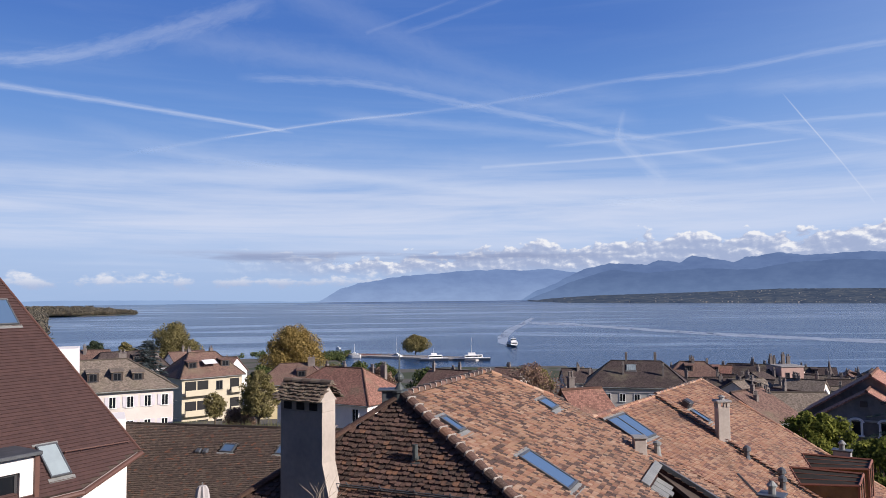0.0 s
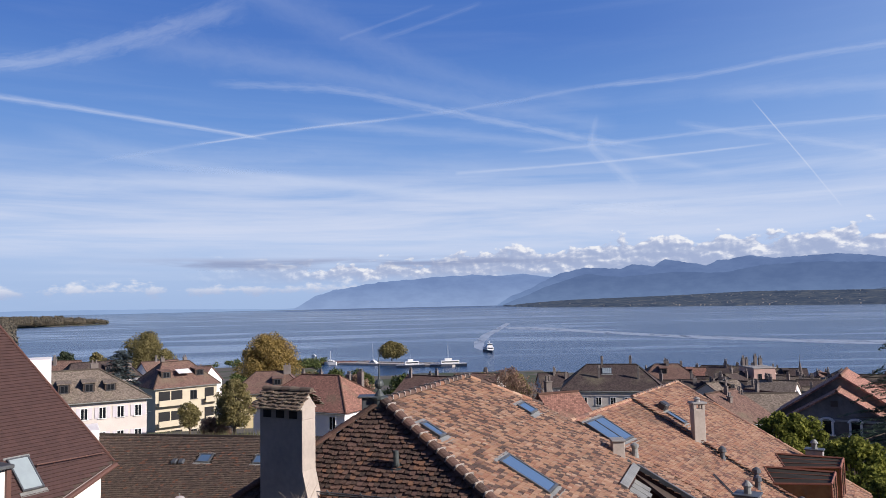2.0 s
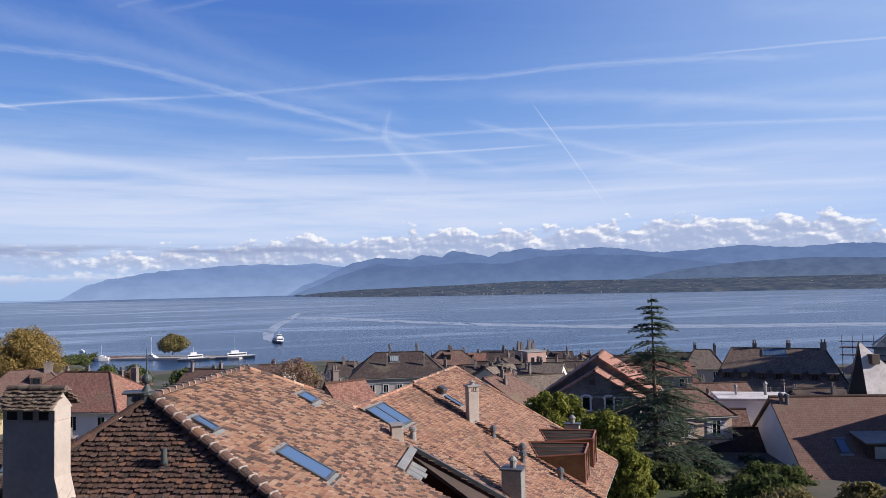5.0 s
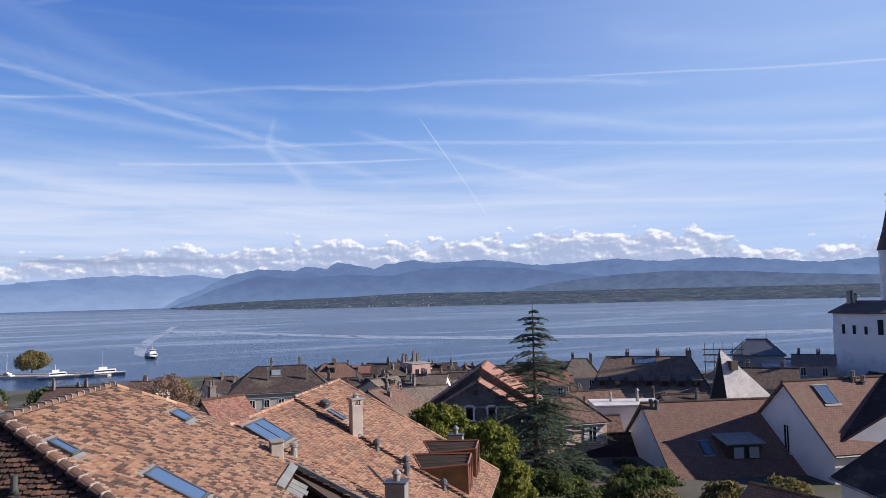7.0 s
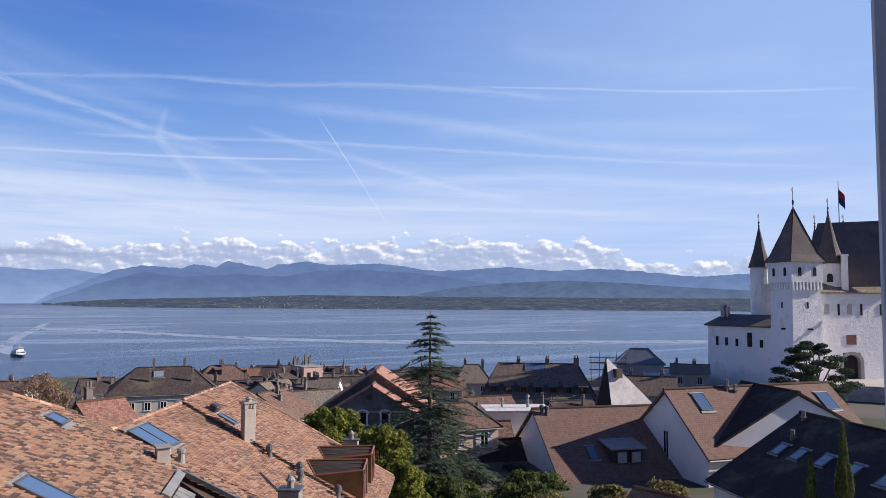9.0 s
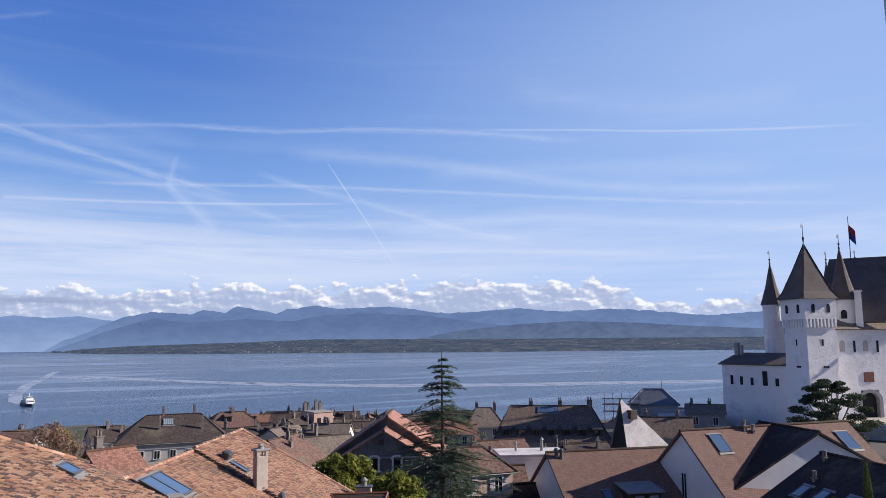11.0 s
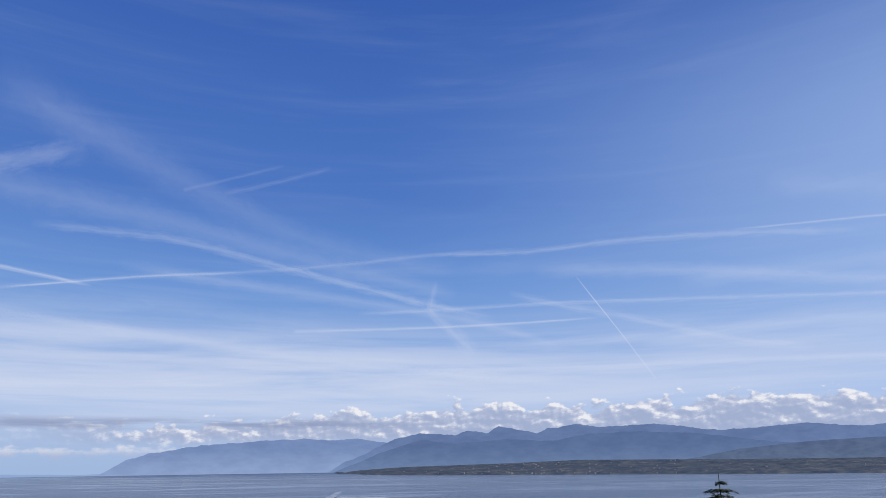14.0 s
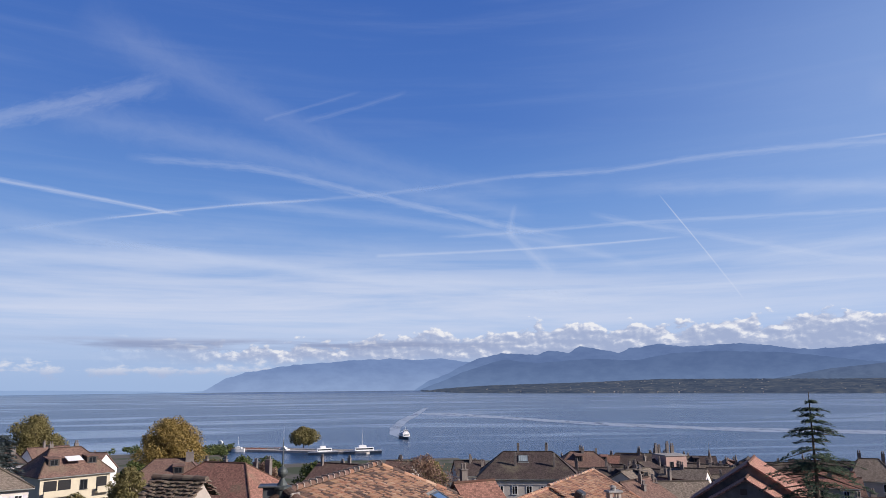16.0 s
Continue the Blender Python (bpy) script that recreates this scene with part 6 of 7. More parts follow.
TOWN = [
    (48.0, 142.1, 26.7, -11, 10.5, 9, 5, 2.6, 3, ROOF_BROWN, PINKISH, 2),
    (40.1, 121.6, 26.0, -28, 5.9, 8, 5, 2.2, 0, ROOF_DARK, GREYWALL, 2),
    (66.7, 156.4, 24.6, -29, 15.8, 9, 5, 2.6, 2, ROOF_DARK, GREYWALL, 3),
    (50.5, 130.6, 24.9, -6, 8.7, 9, 5, 2.4, 0, ROOF_DARK, STONE, 3),
    (52.4, 119.0, 25.8, -44, 9.1, 9, 5, 2.6, 0, ROOF_DARK, GREYWALL, 3),
    (68.2, 133.6, 24.7, -42, 9.3, 8, 5, 2.4, 0, ROOF_GREY, GREYWALL, 3),
    (67.3, 122.8, 25.2, -17, 6.5, 8, 5, 2.4, 0, ROOF_DARK, GREYWALL, 2),
    (33.4, 81.4, 29.2, 38, 6.1, 9, 4, 2.6, 0, ROOF_BROWN, GREYWALL, 1),
    (38.9, 83.4, 28.6, -5, 7.8, 9, 4, 2.4, 0, ROOF_GREY, WHITE, 1),
    (42.3, 90.6, 27.9, -65, 4.6, 7, 4, 2.0, 0, ROOF_RED, PINKISH, 0),
    (29.3, 162.4, 23.5, -0, 6.4, 8, 5, 2.5, 0, ROOF_DARK, GREYWALL, 3),
    (13.2, 149.4, 25.0, -30, 5.8, 8, 4, 2.2, 0, ROOF_BROWN, GREYWALL, 1),
    (1.3, 120.0, 27.8, -36, 8.4, 8, 4, 2.6, 0, ROOF_BROWN, GREYWALL, 2),
    (11.0, 59.0, 32.4, 19, 3.3, 6, 4, 2.0, 0, ROOF_RED, CREAM, 0),
    (-73.2, 153.4, 29.3, 5, 6.6, 9, 5, 3, 0, ROOF_BROWN, WHITE, 1),
    (-65.3, 151.5, 29.1, 38, 14.1, 9, 5, 3, 2, ROOF_DARK, WHITE, 2),
    (-57.8, 165.2, 28.0, 44, 8.1, 9, 5, 3, 0, ROOF_BROWN, WHITE, 1),
    (-46.0, 153.3, 27.6, -13, 6.2, 9, 5, 3, 0, ROOF_BROWN, WHITE, 0),
    (71.1, 160.4, 24.0, -29, 14.9, 9, 5, 2.6, 2, ROOF_DARK, GREYWALL, 3),
    (78.9, 128.1, 25.3, -22, 10.5, 9, 5, 2.6, 0, ROOF_DARK, GREYWALL, 2),
    (91.7, 119.2, 26.5, -33, 7.0, 9, 5, 3.0, 2, ROOF_GREY, GREYWALL, 1),
    (59.6, 74.5, 27.4, -14, 6.6, 8, 5, 2.4, 0, ROOF_BROWN, GREYWALL, 1),
    (49.0, 63.8, 27.9, -68, 3.7, 7, 5, 2.0, 0, ROOF_RED, YELLOW, 1),
    (78.0, 91.7, 26.0, -0, 5.6, 7, 4, 2.0, 0, ROOF_DARK, GREYWALL, 1),
    (118.2, 93.0, 26.7, -62, 13.9, 10, 6, 2.6, 2, ROOF_GREY, GREYWALL, 2),
    (60.6, 67.1, 27.0, -52, 4.2, 7, 4, 1.5, 0, ROOF_DARK, WHITE, 1),
    (71.1, 70.9, 26.4, -15, 6.2, 8, 4, 2.0, 0, ROOF_DARK, STONE, 1),
    (105.2, 77.0, 29.1, -54, 6.0, 7, 8, 1.0, 0, ROOF_GREY, STONE, 1),
    (44.3, 54.7, 28.4, -29, 3.3, 6, 4, 2.0, 0, ROOF_BROWN, PINKISH, 0),
]
for i, (x, y, top, rot, L, W, drop, rise, hip, rm, wm, nch) in enumerate(TOWN):
    rr = random.Random(i)
    ch = tuple((rr.uniform(-0.4, 0.4) * L, rr.uniform(-0.25, 0.25) * W, rr.uniform(0.3, 0.6), 0.4, rr.uniform(0.6, 1.5)) for _ in range(nch + 1))
    zg = min(ground_z(x, y), top - rise - drop)
    nw = max(2, int(L / 2.6))
    ws = tuple((sd2, nw if sd2 == "front" else 2, top - rise - 1.9 - 2.9 * k, 0.85, 1.25) for k in range(2) for sd2 in ("front", "left"))
    dm = (("front", rr.uniform(-0.2, 0.2) * L, W * 0.3, 1.25, 1.1),) if i % 3 == 0 and W > 8 else ()
    house("town_house", {"ROOF": "old town house with a weathered tiled roof and chimneys"}["ROOF"], x, y, rot, L, W, zg - 1, top - rise, top, rm, wm, hip, 0.35, ws, dm, ch, group="houses of the old town")
rr = random.Random(77)
for i in range(48):
    az = radians(13 + 38 * ((i * 0.618) % 1))
    d = rr.uniform(112, 205)
    x, y = d * math.sin(az), d * math.cos(az)
    top = 40 - d * math.tan(radians(rr.uniform(5.25, 6.3) + max(0, (150 - d) * 0.018)))
    L, W = rr.uniform(6, 11), rr.uniform(6, 8.5)
    if math.hypot(x - 29.6, y - 117.4) < 15 or math.hypot(x - 79.4, y - 86.6) < 19 or math.hypot(x - 108, y - 91) < 14:
        continue
    rm = (ROOF_DARK, ROOF_GREY, ROOF_BROWN, ROOF_DARK, ROOF_RED)[i % 5]
    wm = (GREYWALL, PINKISH, STONE, CREAM, GREYWALL, WHITE)[i % 6]
    ch = tuple((rr.uniform(-0.42, 0.42) * L, rr.uniform(-0.3, 0.3) * W, rr.uniform(0.3, 0.6), 0.38, rr.uniform(0.6, 1.3)) for _ in range(rr.randint(2, 3)))
    rise = W * 0.28
    house("town_house", "old town house with a weathered tiled roof and chimneys", x, y, rr.choice((-38, -30, -22, 35, 50, 62)) + rr.uniform(-6, 6), L, W, min(ground_z(x, y), top - 9) - 1, top - rise, top, rm, wm, 0, 0.3, (("front", 3, top - rise - 1.8, 0.8, 1.2), ("left", 2, top - rise - 1.8, 0.8, 1.2)), (("front", 0.0, W * 0.28, 1.25, 1.0),) if i % 4 == 0 else (), ch, group="houses of the old town")
# the house with the steep pale roof, and the one under scaffolding
steep = thing("steep_roof_house", "narrow house with a very steep roof covered in pale sheet", "house")
sa, s1, s2, s3, s4 = Vector((63.9, 58.1, 33.35)), Vector((62.8, 59.2, 26.6)), Vector((63.3, 56.6, 26.6)), Vector((70.2, 55.0, 26.6)), Vector((70.6, 60.4, 26.6))
PALESHEET = dull("pale_roof_sheet", (0.62, 0.59, 0.57), 0.9, 0.25, 0.8, 4)
part("wall", prism(bmesh.new(), [s1, s2, s3, s4], 7.0), GREYWALL, steep)
# pale slope and near-black gable: sun and shade are put into the colours
part("roof", slope_uv(prism(bmesh.new(), [sa, s2, s3], 0.15)), PALESHEET, steep)
part("roof", slope_uv(prism(bmesh.new(), [sa, s3, s4], 0.15)), ROOF_GREY, steep)
part("roof", slope_uv(prism(bmesh.new(), [sa, s4, s1], 0.15)), ROOF_GREY, steep)
part("gable", prism(bmesh.new(), [sa, s1, s2], 0.15), DARKVOID, steep, "near-black gable on the shaded side")
part("roof_hatch", boxes((-0.45, -0.5, -0.5, 0.45, 0.5, 0.5), bevel=0.03), TIMBER, steep, "small dark dormer", pose(64.9, 57.4, 31.5, 0, 0, -10))
house("church_roof", "building with a blue-grey hipped roof behind scaffolding", 108.6, 90.4, -48, 8.2, 5.6, 18, 28.5, 30.85, dull("blue_grey_sheet", (0.16, 0.18, 0.21), 0.5), GREYWALL, 2.4, 0.3)
pb = thing("flat_block", "pale grey flat-roofed building with a metal parapet", "building", pose(109.0, 83.0, 0, 0, 0, -50))
part("wall", boxes((-5, -3, 16, 5, 3, 26.6), bevel=0.03), GREYWALL, pb)
part("roof", boxes((-5.3, -3.3, 26.602, 5.3, 3.3, 26.85), bevel=0.03), PALESHEET, pb)
part("roof_box", boxes((-1.5, -1.5, 26.852, 1.5, 1.5, 27.5), bevel=0.03), PALESHEET, pb)
sf = thing("scaffold", "metal scaffold with boards round the roof", "scaffold", pose(102.6, 92.6, 0, 0, 0, -48))
for i in range(5):
    part("standard", tube(bmesh.new(), (-3 + i * 1.5, -1.6, 20), (-3 + i * 1.5, -1.6, 30.4), 0.05, 0.05, 5), ZINC, sf)
    part("standard", tube(bmesh.new(), (-3 + i * 1.5, -2.6, 20), (-3 + i * 1.5, -2.6, 29.6), 0.05, 0.05, 5), ZINC, sf)
for z in (27.2, 28.4, 29.4):
    for y in (-1.6, -2.6):
        part("ledger", tube(bmesh.new(), (-3.4, y, z), (3.4, y, z), 0.045, 0.045, 5), ZINC, sf)
for z in (27.25, 28.5):
    part("deck", boxes((-3.2, -2.55, z, 3.2, -1.65, z + 0.07)), WOOD, sf)
for k in range(2):
    bx = thing("crane_mast", "thin aerial mast on the scaffolded roof", "mast", pose(109.6 - k * 1.6, 89.2 + k * 1.5, 30.3), "masts on the roof")
    part("pole", tube(tube(bmesh.new(), (0, 0, -0.6), (0, 0, 2.2 - k * 0.9), 0.05, 0.03, 5), (-0.5, 0, 1.2), (0.5, 0, 1.2), 0.025, 0.025, 4), LEAD, bx)
house("old_town_house", "old house with a brown mossy roof below the castle", 86.4, 71.0, -50, 8.5, 7.5, 18, 26.6, 28.75, ROOF_OLD, STONE, 0, 0.35, (("front", 3, 24.4, 0.8, 1.2),), (), ((-2.0, 0.2, 0.5, 0.45, 0.9), (2.4, 0.1, 0.5, 0.45, 0.7)))
pk = thing("pink_block", "flat-topped pink rendered town building with roof stacks", "house", pose(59.6, 128.6, 0, 0, 0, 4))
part("wall", boxes((-2.0, -2.5, 14, 2.0, 2.5, 27.0), bevel=0.03), PINKWALL, pk)
part("parapet", boxes((-2.15, -2.65, 27.002, 2.15, 2.65, 27.2), bevel=0.03), CONCRETE, pk)
for x in (-0.9, 0.5):
    add_window(pk, pose(x, -2.51, 25.0), 0.7, 1.1, FRAME)
for x, y, w, h in ((-1.7, 1.5, 0.5, 1.3), (-0.9, 1.8, 0.4, 1.0), (0.4, 1.2, 0.5, 1.6), (1.5, 1.5, 0.6, 1.2)):
    part("chimney", chimney_mesh(w, 0.4, h), DARKSTONE, pk, "", pose(x, y, 27.2))
house("sunlit_house", "cream and pink house showing sunlit walls behind the fir", 39.4, 53.6, -14, 5.4, 6.0, 20, 29.0, 30.6, ROOF_BROWN, PEACH, 1.5, 0.3, (("front", 2, 27.2, 0.8, 1.3), ("right", 2, 27.2, 0.8, 1.3)), (), ((0.5, 0.3, 0.4, 0.4, 0.7),), True)
house("low_tiled_roof", "low garden roof of tan tiles below the houses", 31.2, 24.1, -84, 4.4, 4.6, 22, 28.6, 30.1, ROOF_TAN, WHITE, 0, 0.3)
lb = thing("low_block", "low white flat-roofed extension beside the tan roof", "building", pose(49.6, 57.2, 0, 0, 0, -30))
part("wall", boxes((-3.2, -2.0, 20, 3.2, 2.0, 28.7), bevel=0.02), WHITE, lb)
part("roof", boxes((-3.4, -2.2, 28.702, 3.4, 2.2, 28.92), bevel=0.02), PALESHEET, lb)
part("flue", lathe(bmesh.new(), (-1.4, 0.3, 28.92), [(0.12, 0), (0.12, 0.7), (0.2, 0.75), (0.05, 0.95)], 8), ZINC, lb)
part("flue", lathe(bmesh.new(), (1.2, 0.1, 28.92), [(0.16, 0), (0.14, 1.0), (0.24, 1.05), (0.05, 1.3)], 8), ZINC, lb)
spz = thing("spire", "small slate church spire with a vane", "spire", pose(88.2, 168.3, 0))
part("spire_roof", lathe(bmesh.new(), (0, 0, 14), [(1.5, 0), (1.5, 5.6), (1.75, 5.7), (0.7, 7.2), (0.3, 8.8), (0.05, 10.2)], 8), SLATE, spz)
part("vane", tube(bmesh.new(), (0, 0, 24), (0, 0, 25.6), 0.05, 0.03, 5), LEAD, spz)

# ---- castle ----
CS = 1.4
SET_BACK = Matrix.Translation(Vector((0.15, 0.4, 39.92)) * (1 - CS)) @ Matrix.Scale(CS, 4)
castle = thing("castle", "white-plastered medieval castle with turrets and dark pointed roofs", "castle", SET_BACK)
CR = -63.0


def upright(name, m, w, d, z0, z1, material, flare=0.0, label=""):
    bm = bmesh.new()
    a = [bm.verts.new((sx * (w / 2 + flare), sy * (d / 2 + flare), z0)) for sx, sy in ((-1, -1), (1, -1), (1, 1), (-1, 1))]
    b = [bm.verts.new((sx * w / 2, sy * d / 2, z1)) for sx, sy in ((-1, -1), (1, -1), (1, 1), (-1, 1))]
    for i in range(4):
        bm.faces.new((a[i], a[(i + 1) % 4], b[(i + 1) % 4], b[i]))
    bm.faces.new(b)
    return part(name, bm, material, castle, label, m)


def vane(x, y, z, h):
    bm = bmesh.new()
    lathe(bm, (x, y, z - 0.2), [(0.09, 0), (0.12, 0.3), (0.05, 0.5), (0.14, h * 0.4), (0.04, h * 0.45), (0.025, h)], 8)
    box(bm, x - 0.3, y - 0.015, z + h - 0.7, x + 0.1, y + 0.015, z + h - 0.35)
    part("vane", bm, LEAD, castle)


def loophole(m, w, h, arched=True, material=None):
    bm = boxes((-w / 2, -0.03, 0, w / 2, 0.05, h))
    if arched:
        for k in range(6):
            a0, a1 = math.pi * k / 6, math.pi * (k + 1) / 6
            vs = [bm.verts.new((x * w / 2, -0.03, h + z * w / 2)) for x, z in ((0, 0), (math.cos(a0), math.sin(a0)), (math.cos(a1), math.sin(a1)))]
            bm.faces.new(vs[::-1])
    part("window", bm, material or DARKVOID, castle, "", m)


tw = pose(80.5, 44.8, 0, 0, 0, -23)
upright("tower", tw, 3.55, 3.55, 29, 41.6, CASTLE, 0.25, "square white tower")
upright("tower_head", tw, 4.0, 4.0, 41.9, 44.3, CASTLE, 0.0, "projecting tower head on corbels")
for side_r in (0, -90):
    for i in range(9):
        part("corbel", boxes((-0.12, -0.24, 41.0, 0.12, 0.05, 41.9), bevel=0.03), CASTLE, castle, "", tw @ pose(0, 0, 0, 0, 0, side_r) @ pose(-1.78 + i * 0.445, -1.78, 0))
    for x in (-0.95, 0.95):
        loophole(tw @ pose(0, 0, 0, 0, 0, side_r) @ pose(x, -2.0, 42.6), 0.42, 0.75)
    loophole(tw @ pose(0, 0, 0, 0, 0, side_r) @ pose(0.1, -1.82, 39.0), 0.22, 0.7, False)
    loophole(tw @ pose(0, 0, 0, 0, 0, side_r) @ pose(0.3, -1.88, 36.6), 0.7, 0.2, False)
bm = bmesh.new()
levels = [(2.3, 44.15), (1.8, 45.0), (0.9, 47.6), (0.05, 50.3)]
rg = [[bm.verts.new((sx * r, sy * r, z)) for sx, sy in ((-1, -1), (1, -1), (1, 1), (-1, 1))] for r, z in levels]
for a, b in zip(rg, rg[1:]):
    for i in range(4):
        bm.faces.new((a[i], a[(i + 1) % 4], b[(i + 1) % 4], b[i]))
bm.faces.new(rg[0][::-1])
part("tower_roof", bm, SLATE, castle, "dark flared pyramid roof", tw)
for sx, sy in ((-1, -1), (1, -1), (1, 1), (-1, 1)):
    hb = bmesh.new()
    for (r0, z0), (r1, z1) in zip(levels, levels[1:]):
        tube(hb, (sx * r0, sy * r0, z0), (sx * r1, sy * r1, z1), 0.07, 0.06, 6)
    part("hip_tiles", hb, ROOF_BROWN, castle, "paler brown hip tiles", tw)
vane(80.5, 44.8, 50.3, 2.7)
for x, y, r, zb, ze, zt, vh in ((89.7, 54.6, 1.22, 29, 44.2, 49.6, 1.9), (86.3, 43.8, 1.35, 36, 44.2, 50.2, 1.9), (92.4, 48.6, 0.7, 44, 46, 49.2, 1.8), (94.4, 46.0, 0.6, 44, 46, 49.4, 1.6)):
    part("turret", lathe(bmesh.new(), (x, y, 0), [(r, zb), (r, ze)], 20), CASTLE, castle, "round white turret")
    part("turret_roof", lathe(bmesh.new(), (x, y, 0), [(r + 0.2, ze - 0.05), (r + 0.12, ze + 0.25), (r * 0.6, ze + (zt - ze) * 0.42), (0.05, zt)], 12), SLATE, castle, "dark pointed turret roof")
    vane(x, y, zt, vh)
loophole(pose(86.3, 43.8, 0, 0, 0, -63) @ pose(0, -1.36, 42.0), 0.6, 0.7)
# low wing towards the lake
wg = pose(84.2, 52.3, 0, 0, 0, -90)
upright("wing", wg, 8.4, 6.5, 29, 36.9, CASTLE, 0.1, "low white wing of the castle")
wr = bmesh.new()
prism(wr, [(-4.6, -3.6, 36.8), (4.3, -3.6, 36.8), (4.3, 0, 38.1), (-4.0, 0, 38.1)], 0.15), prism(wr, [(-4.6, 3.6, 36.8), (4.3, 3.6, 36.8), (4.3, 0, 38.1), (-4.0, 0, 38.1)], 0.15)
part("wing_roof", wr, SLATE, castle, "dark low-pitched roof", wg)
for i, (x, w, h) in enumerate(((-2.9, 0.35, 1.1), (-1.6, 0.35, 1.0), (-0.2, 0.35, 0.9), (1.5, 0.6, 1.7), (3.0, 0.4, 0.9))):
    loophole(wg @ pose(x, -3.3, 34.3), w, h, False)
part("wing_chimney", boxes((-3.9, -1.0, 37, -3.4, -0.4, 39.3), (-3.2, -0.9, 37, -2.9, -0.5, 39.0), bevel=0.02), STONE, castle, "", wg)
# gate wall and great roof
gw = pose(82.6, 43.2, 0, 0, 0, CR)
gate_m = pose(82.6, 43.2, 0, 0, 0, -25) @ Matrix.Diagonal((1.27, 1, 1, 1))
gb = boxes((0, 0, 29, 2.2, 1.2, 40.8), (4.0, 0, 29, 9.5, 1.2, 40.8), (2.2, 0, 34.0, 4.0, 1.2, 40.8), (2.2, 0.6, 29, 4.0, 1.2, 34.0))
part("gate_wall", gb, CASTLE, castle, "white wall with the arched gate", gate_m)
ar = bmesh.new()
pts = [(math.cos(math.pi * k / 12), math.sin(math.pi * k / 12)) for k in range(13)]
for (x0, z0), (x1, z1) in zip(pts, pts[1:]):
    vs = [ar.verts.new((3.1 + x * r, y, 32.9 + z * r)) for y in (-0.06, 0.6) for x, z, r in ((x0, z0, 0.85), (x1, z1, 0.85), (x1, z1, 1.2), (x0, z0, 1.2))]
    for f in ((0, 1, 2, 3), (7, 6, 5, 4), (3, 2, 6, 7), (1, 0, 4, 5)):
        ar.faces.new([vs[q] for q in f])
for s in (-1, 1):
    box(ar, 3.1 + s * 1.02 - 0.17, -0.06, 31, 3.1 + s * 1.02 + 0.17, 0.6, 32.9)
part("gate_arch", ar, CONCRETE, castle, "stone arch round the gate", gate_m)
part("gate", boxes((2.21, 0.45, 31, 3.99, 0.55, 33.98)), DARKVOID, castle, "dark open gateway", gate_m)
part("gate_shutter", boxes((2.6, -0.05, 34.9, 3.6, -0.002, 36.0), bevel=0.01), WOOD, castle, "closed red-brown wooden shutter", gate_m)
for x, w, h in ((0.7, 0.5, 1.0), (3.0, 0.5, 1.0)):
    loophole(gate_m @ pose(x, -0.02, 38.3), w, h, True, GREYWALL)
for x in (1.9, 4.2, 6.2):
    loophole(gate_m @ pose(x, -0.02, 38.2), 0.2, 1.3, False)
gr = bmesh.new()
prism(gr, [(-0.3, -0.4, 40.8), (7.6, -0.4, 40.8), (7.6, 1.6, 41.9), (-0.3, 1.6, 41.9)], 0.12)
part("wall_roof", slope_uv(gr), ROOF_GREY, castle, "strip of brown tiles on the wall head", gate_m)
kb = boxes((-1.5, 11.0, 29, 8.2, 16.0, 42.0))
part("great_house", kb, CASTLE, castle, "", gw)
kr = bmesh.new()
prism(kr, [(-2.1, 3.4, 41.6), (8.5, 3.4, 41.6), (8.5, 10, 49.6), (0.0, 10, 49.6)], 0.2), prism(kr, [(-2.1, 16.6, 41.6), (8.5, 16.6, 41.6), (8.5, 10, 49.6), (0.0, 10, 49.6)], 0.2), prism(kr, [(-2.1, 3.4, 41.6), (-2.1, 16.6, 41.6), (0.0, 10, 49.6)], 0.2)
part("great_roof", kr, SLATE, castle, "huge dark steep roof", gw)
part("chimney", boxes((2.3, 2.2, 41, 3.0, 3.2, 45.0), (2.2, 2.1, 45.001, 3.1, 3.3, 45.2), bevel=0.02), CASTLE, castle, "white chimney stack", gw)
fp = gw @ Vector((2.4, 10, 49.6))
part("flag_pole", tube(bmesh.new(), fp, fp + Vector((0, 0, 5.2)), 0.06, 0.04, 6), LEAD, castle)
for k, (col, z) in enumerate((((0.45, 0.03, 0.05), 0.9), ((0.03, 0.05, 0.22), 0.0))):
    fl = bmesh.new()
    rows = [[fl.verts.new(fp + Vector((0.13 * i * 0.49 + 0.05, -0.13 * i * 0.87 + 0.1 * math.sin(i * 1.2), 2.6 + z + 0.9 * j - 0.24 * i))) for j in (0, 1)] for i in range(6)]
    for a, b in zip(rows, rows[1:]):
        fl.faces.new((a[0], b[0], b[1], a[1]))
    part("flag", fl, dull("flag_cloth", col, 0.8, 0.1), castle, "drooping red and blue flag")
yard = thing("castle_yard", "pale gravel forecourt with a low wall before the gate", "yard", SET_BACK)
part("gravel", boxes((-1, -9, 30.2, 16, 11, 31.0)), SNOW, yard, "", gw)
part("low_wall", boxes((-1, -9.5, 27, 16, -9.02, 31.5), bevel=0.03), STONE, yard, "", gw)

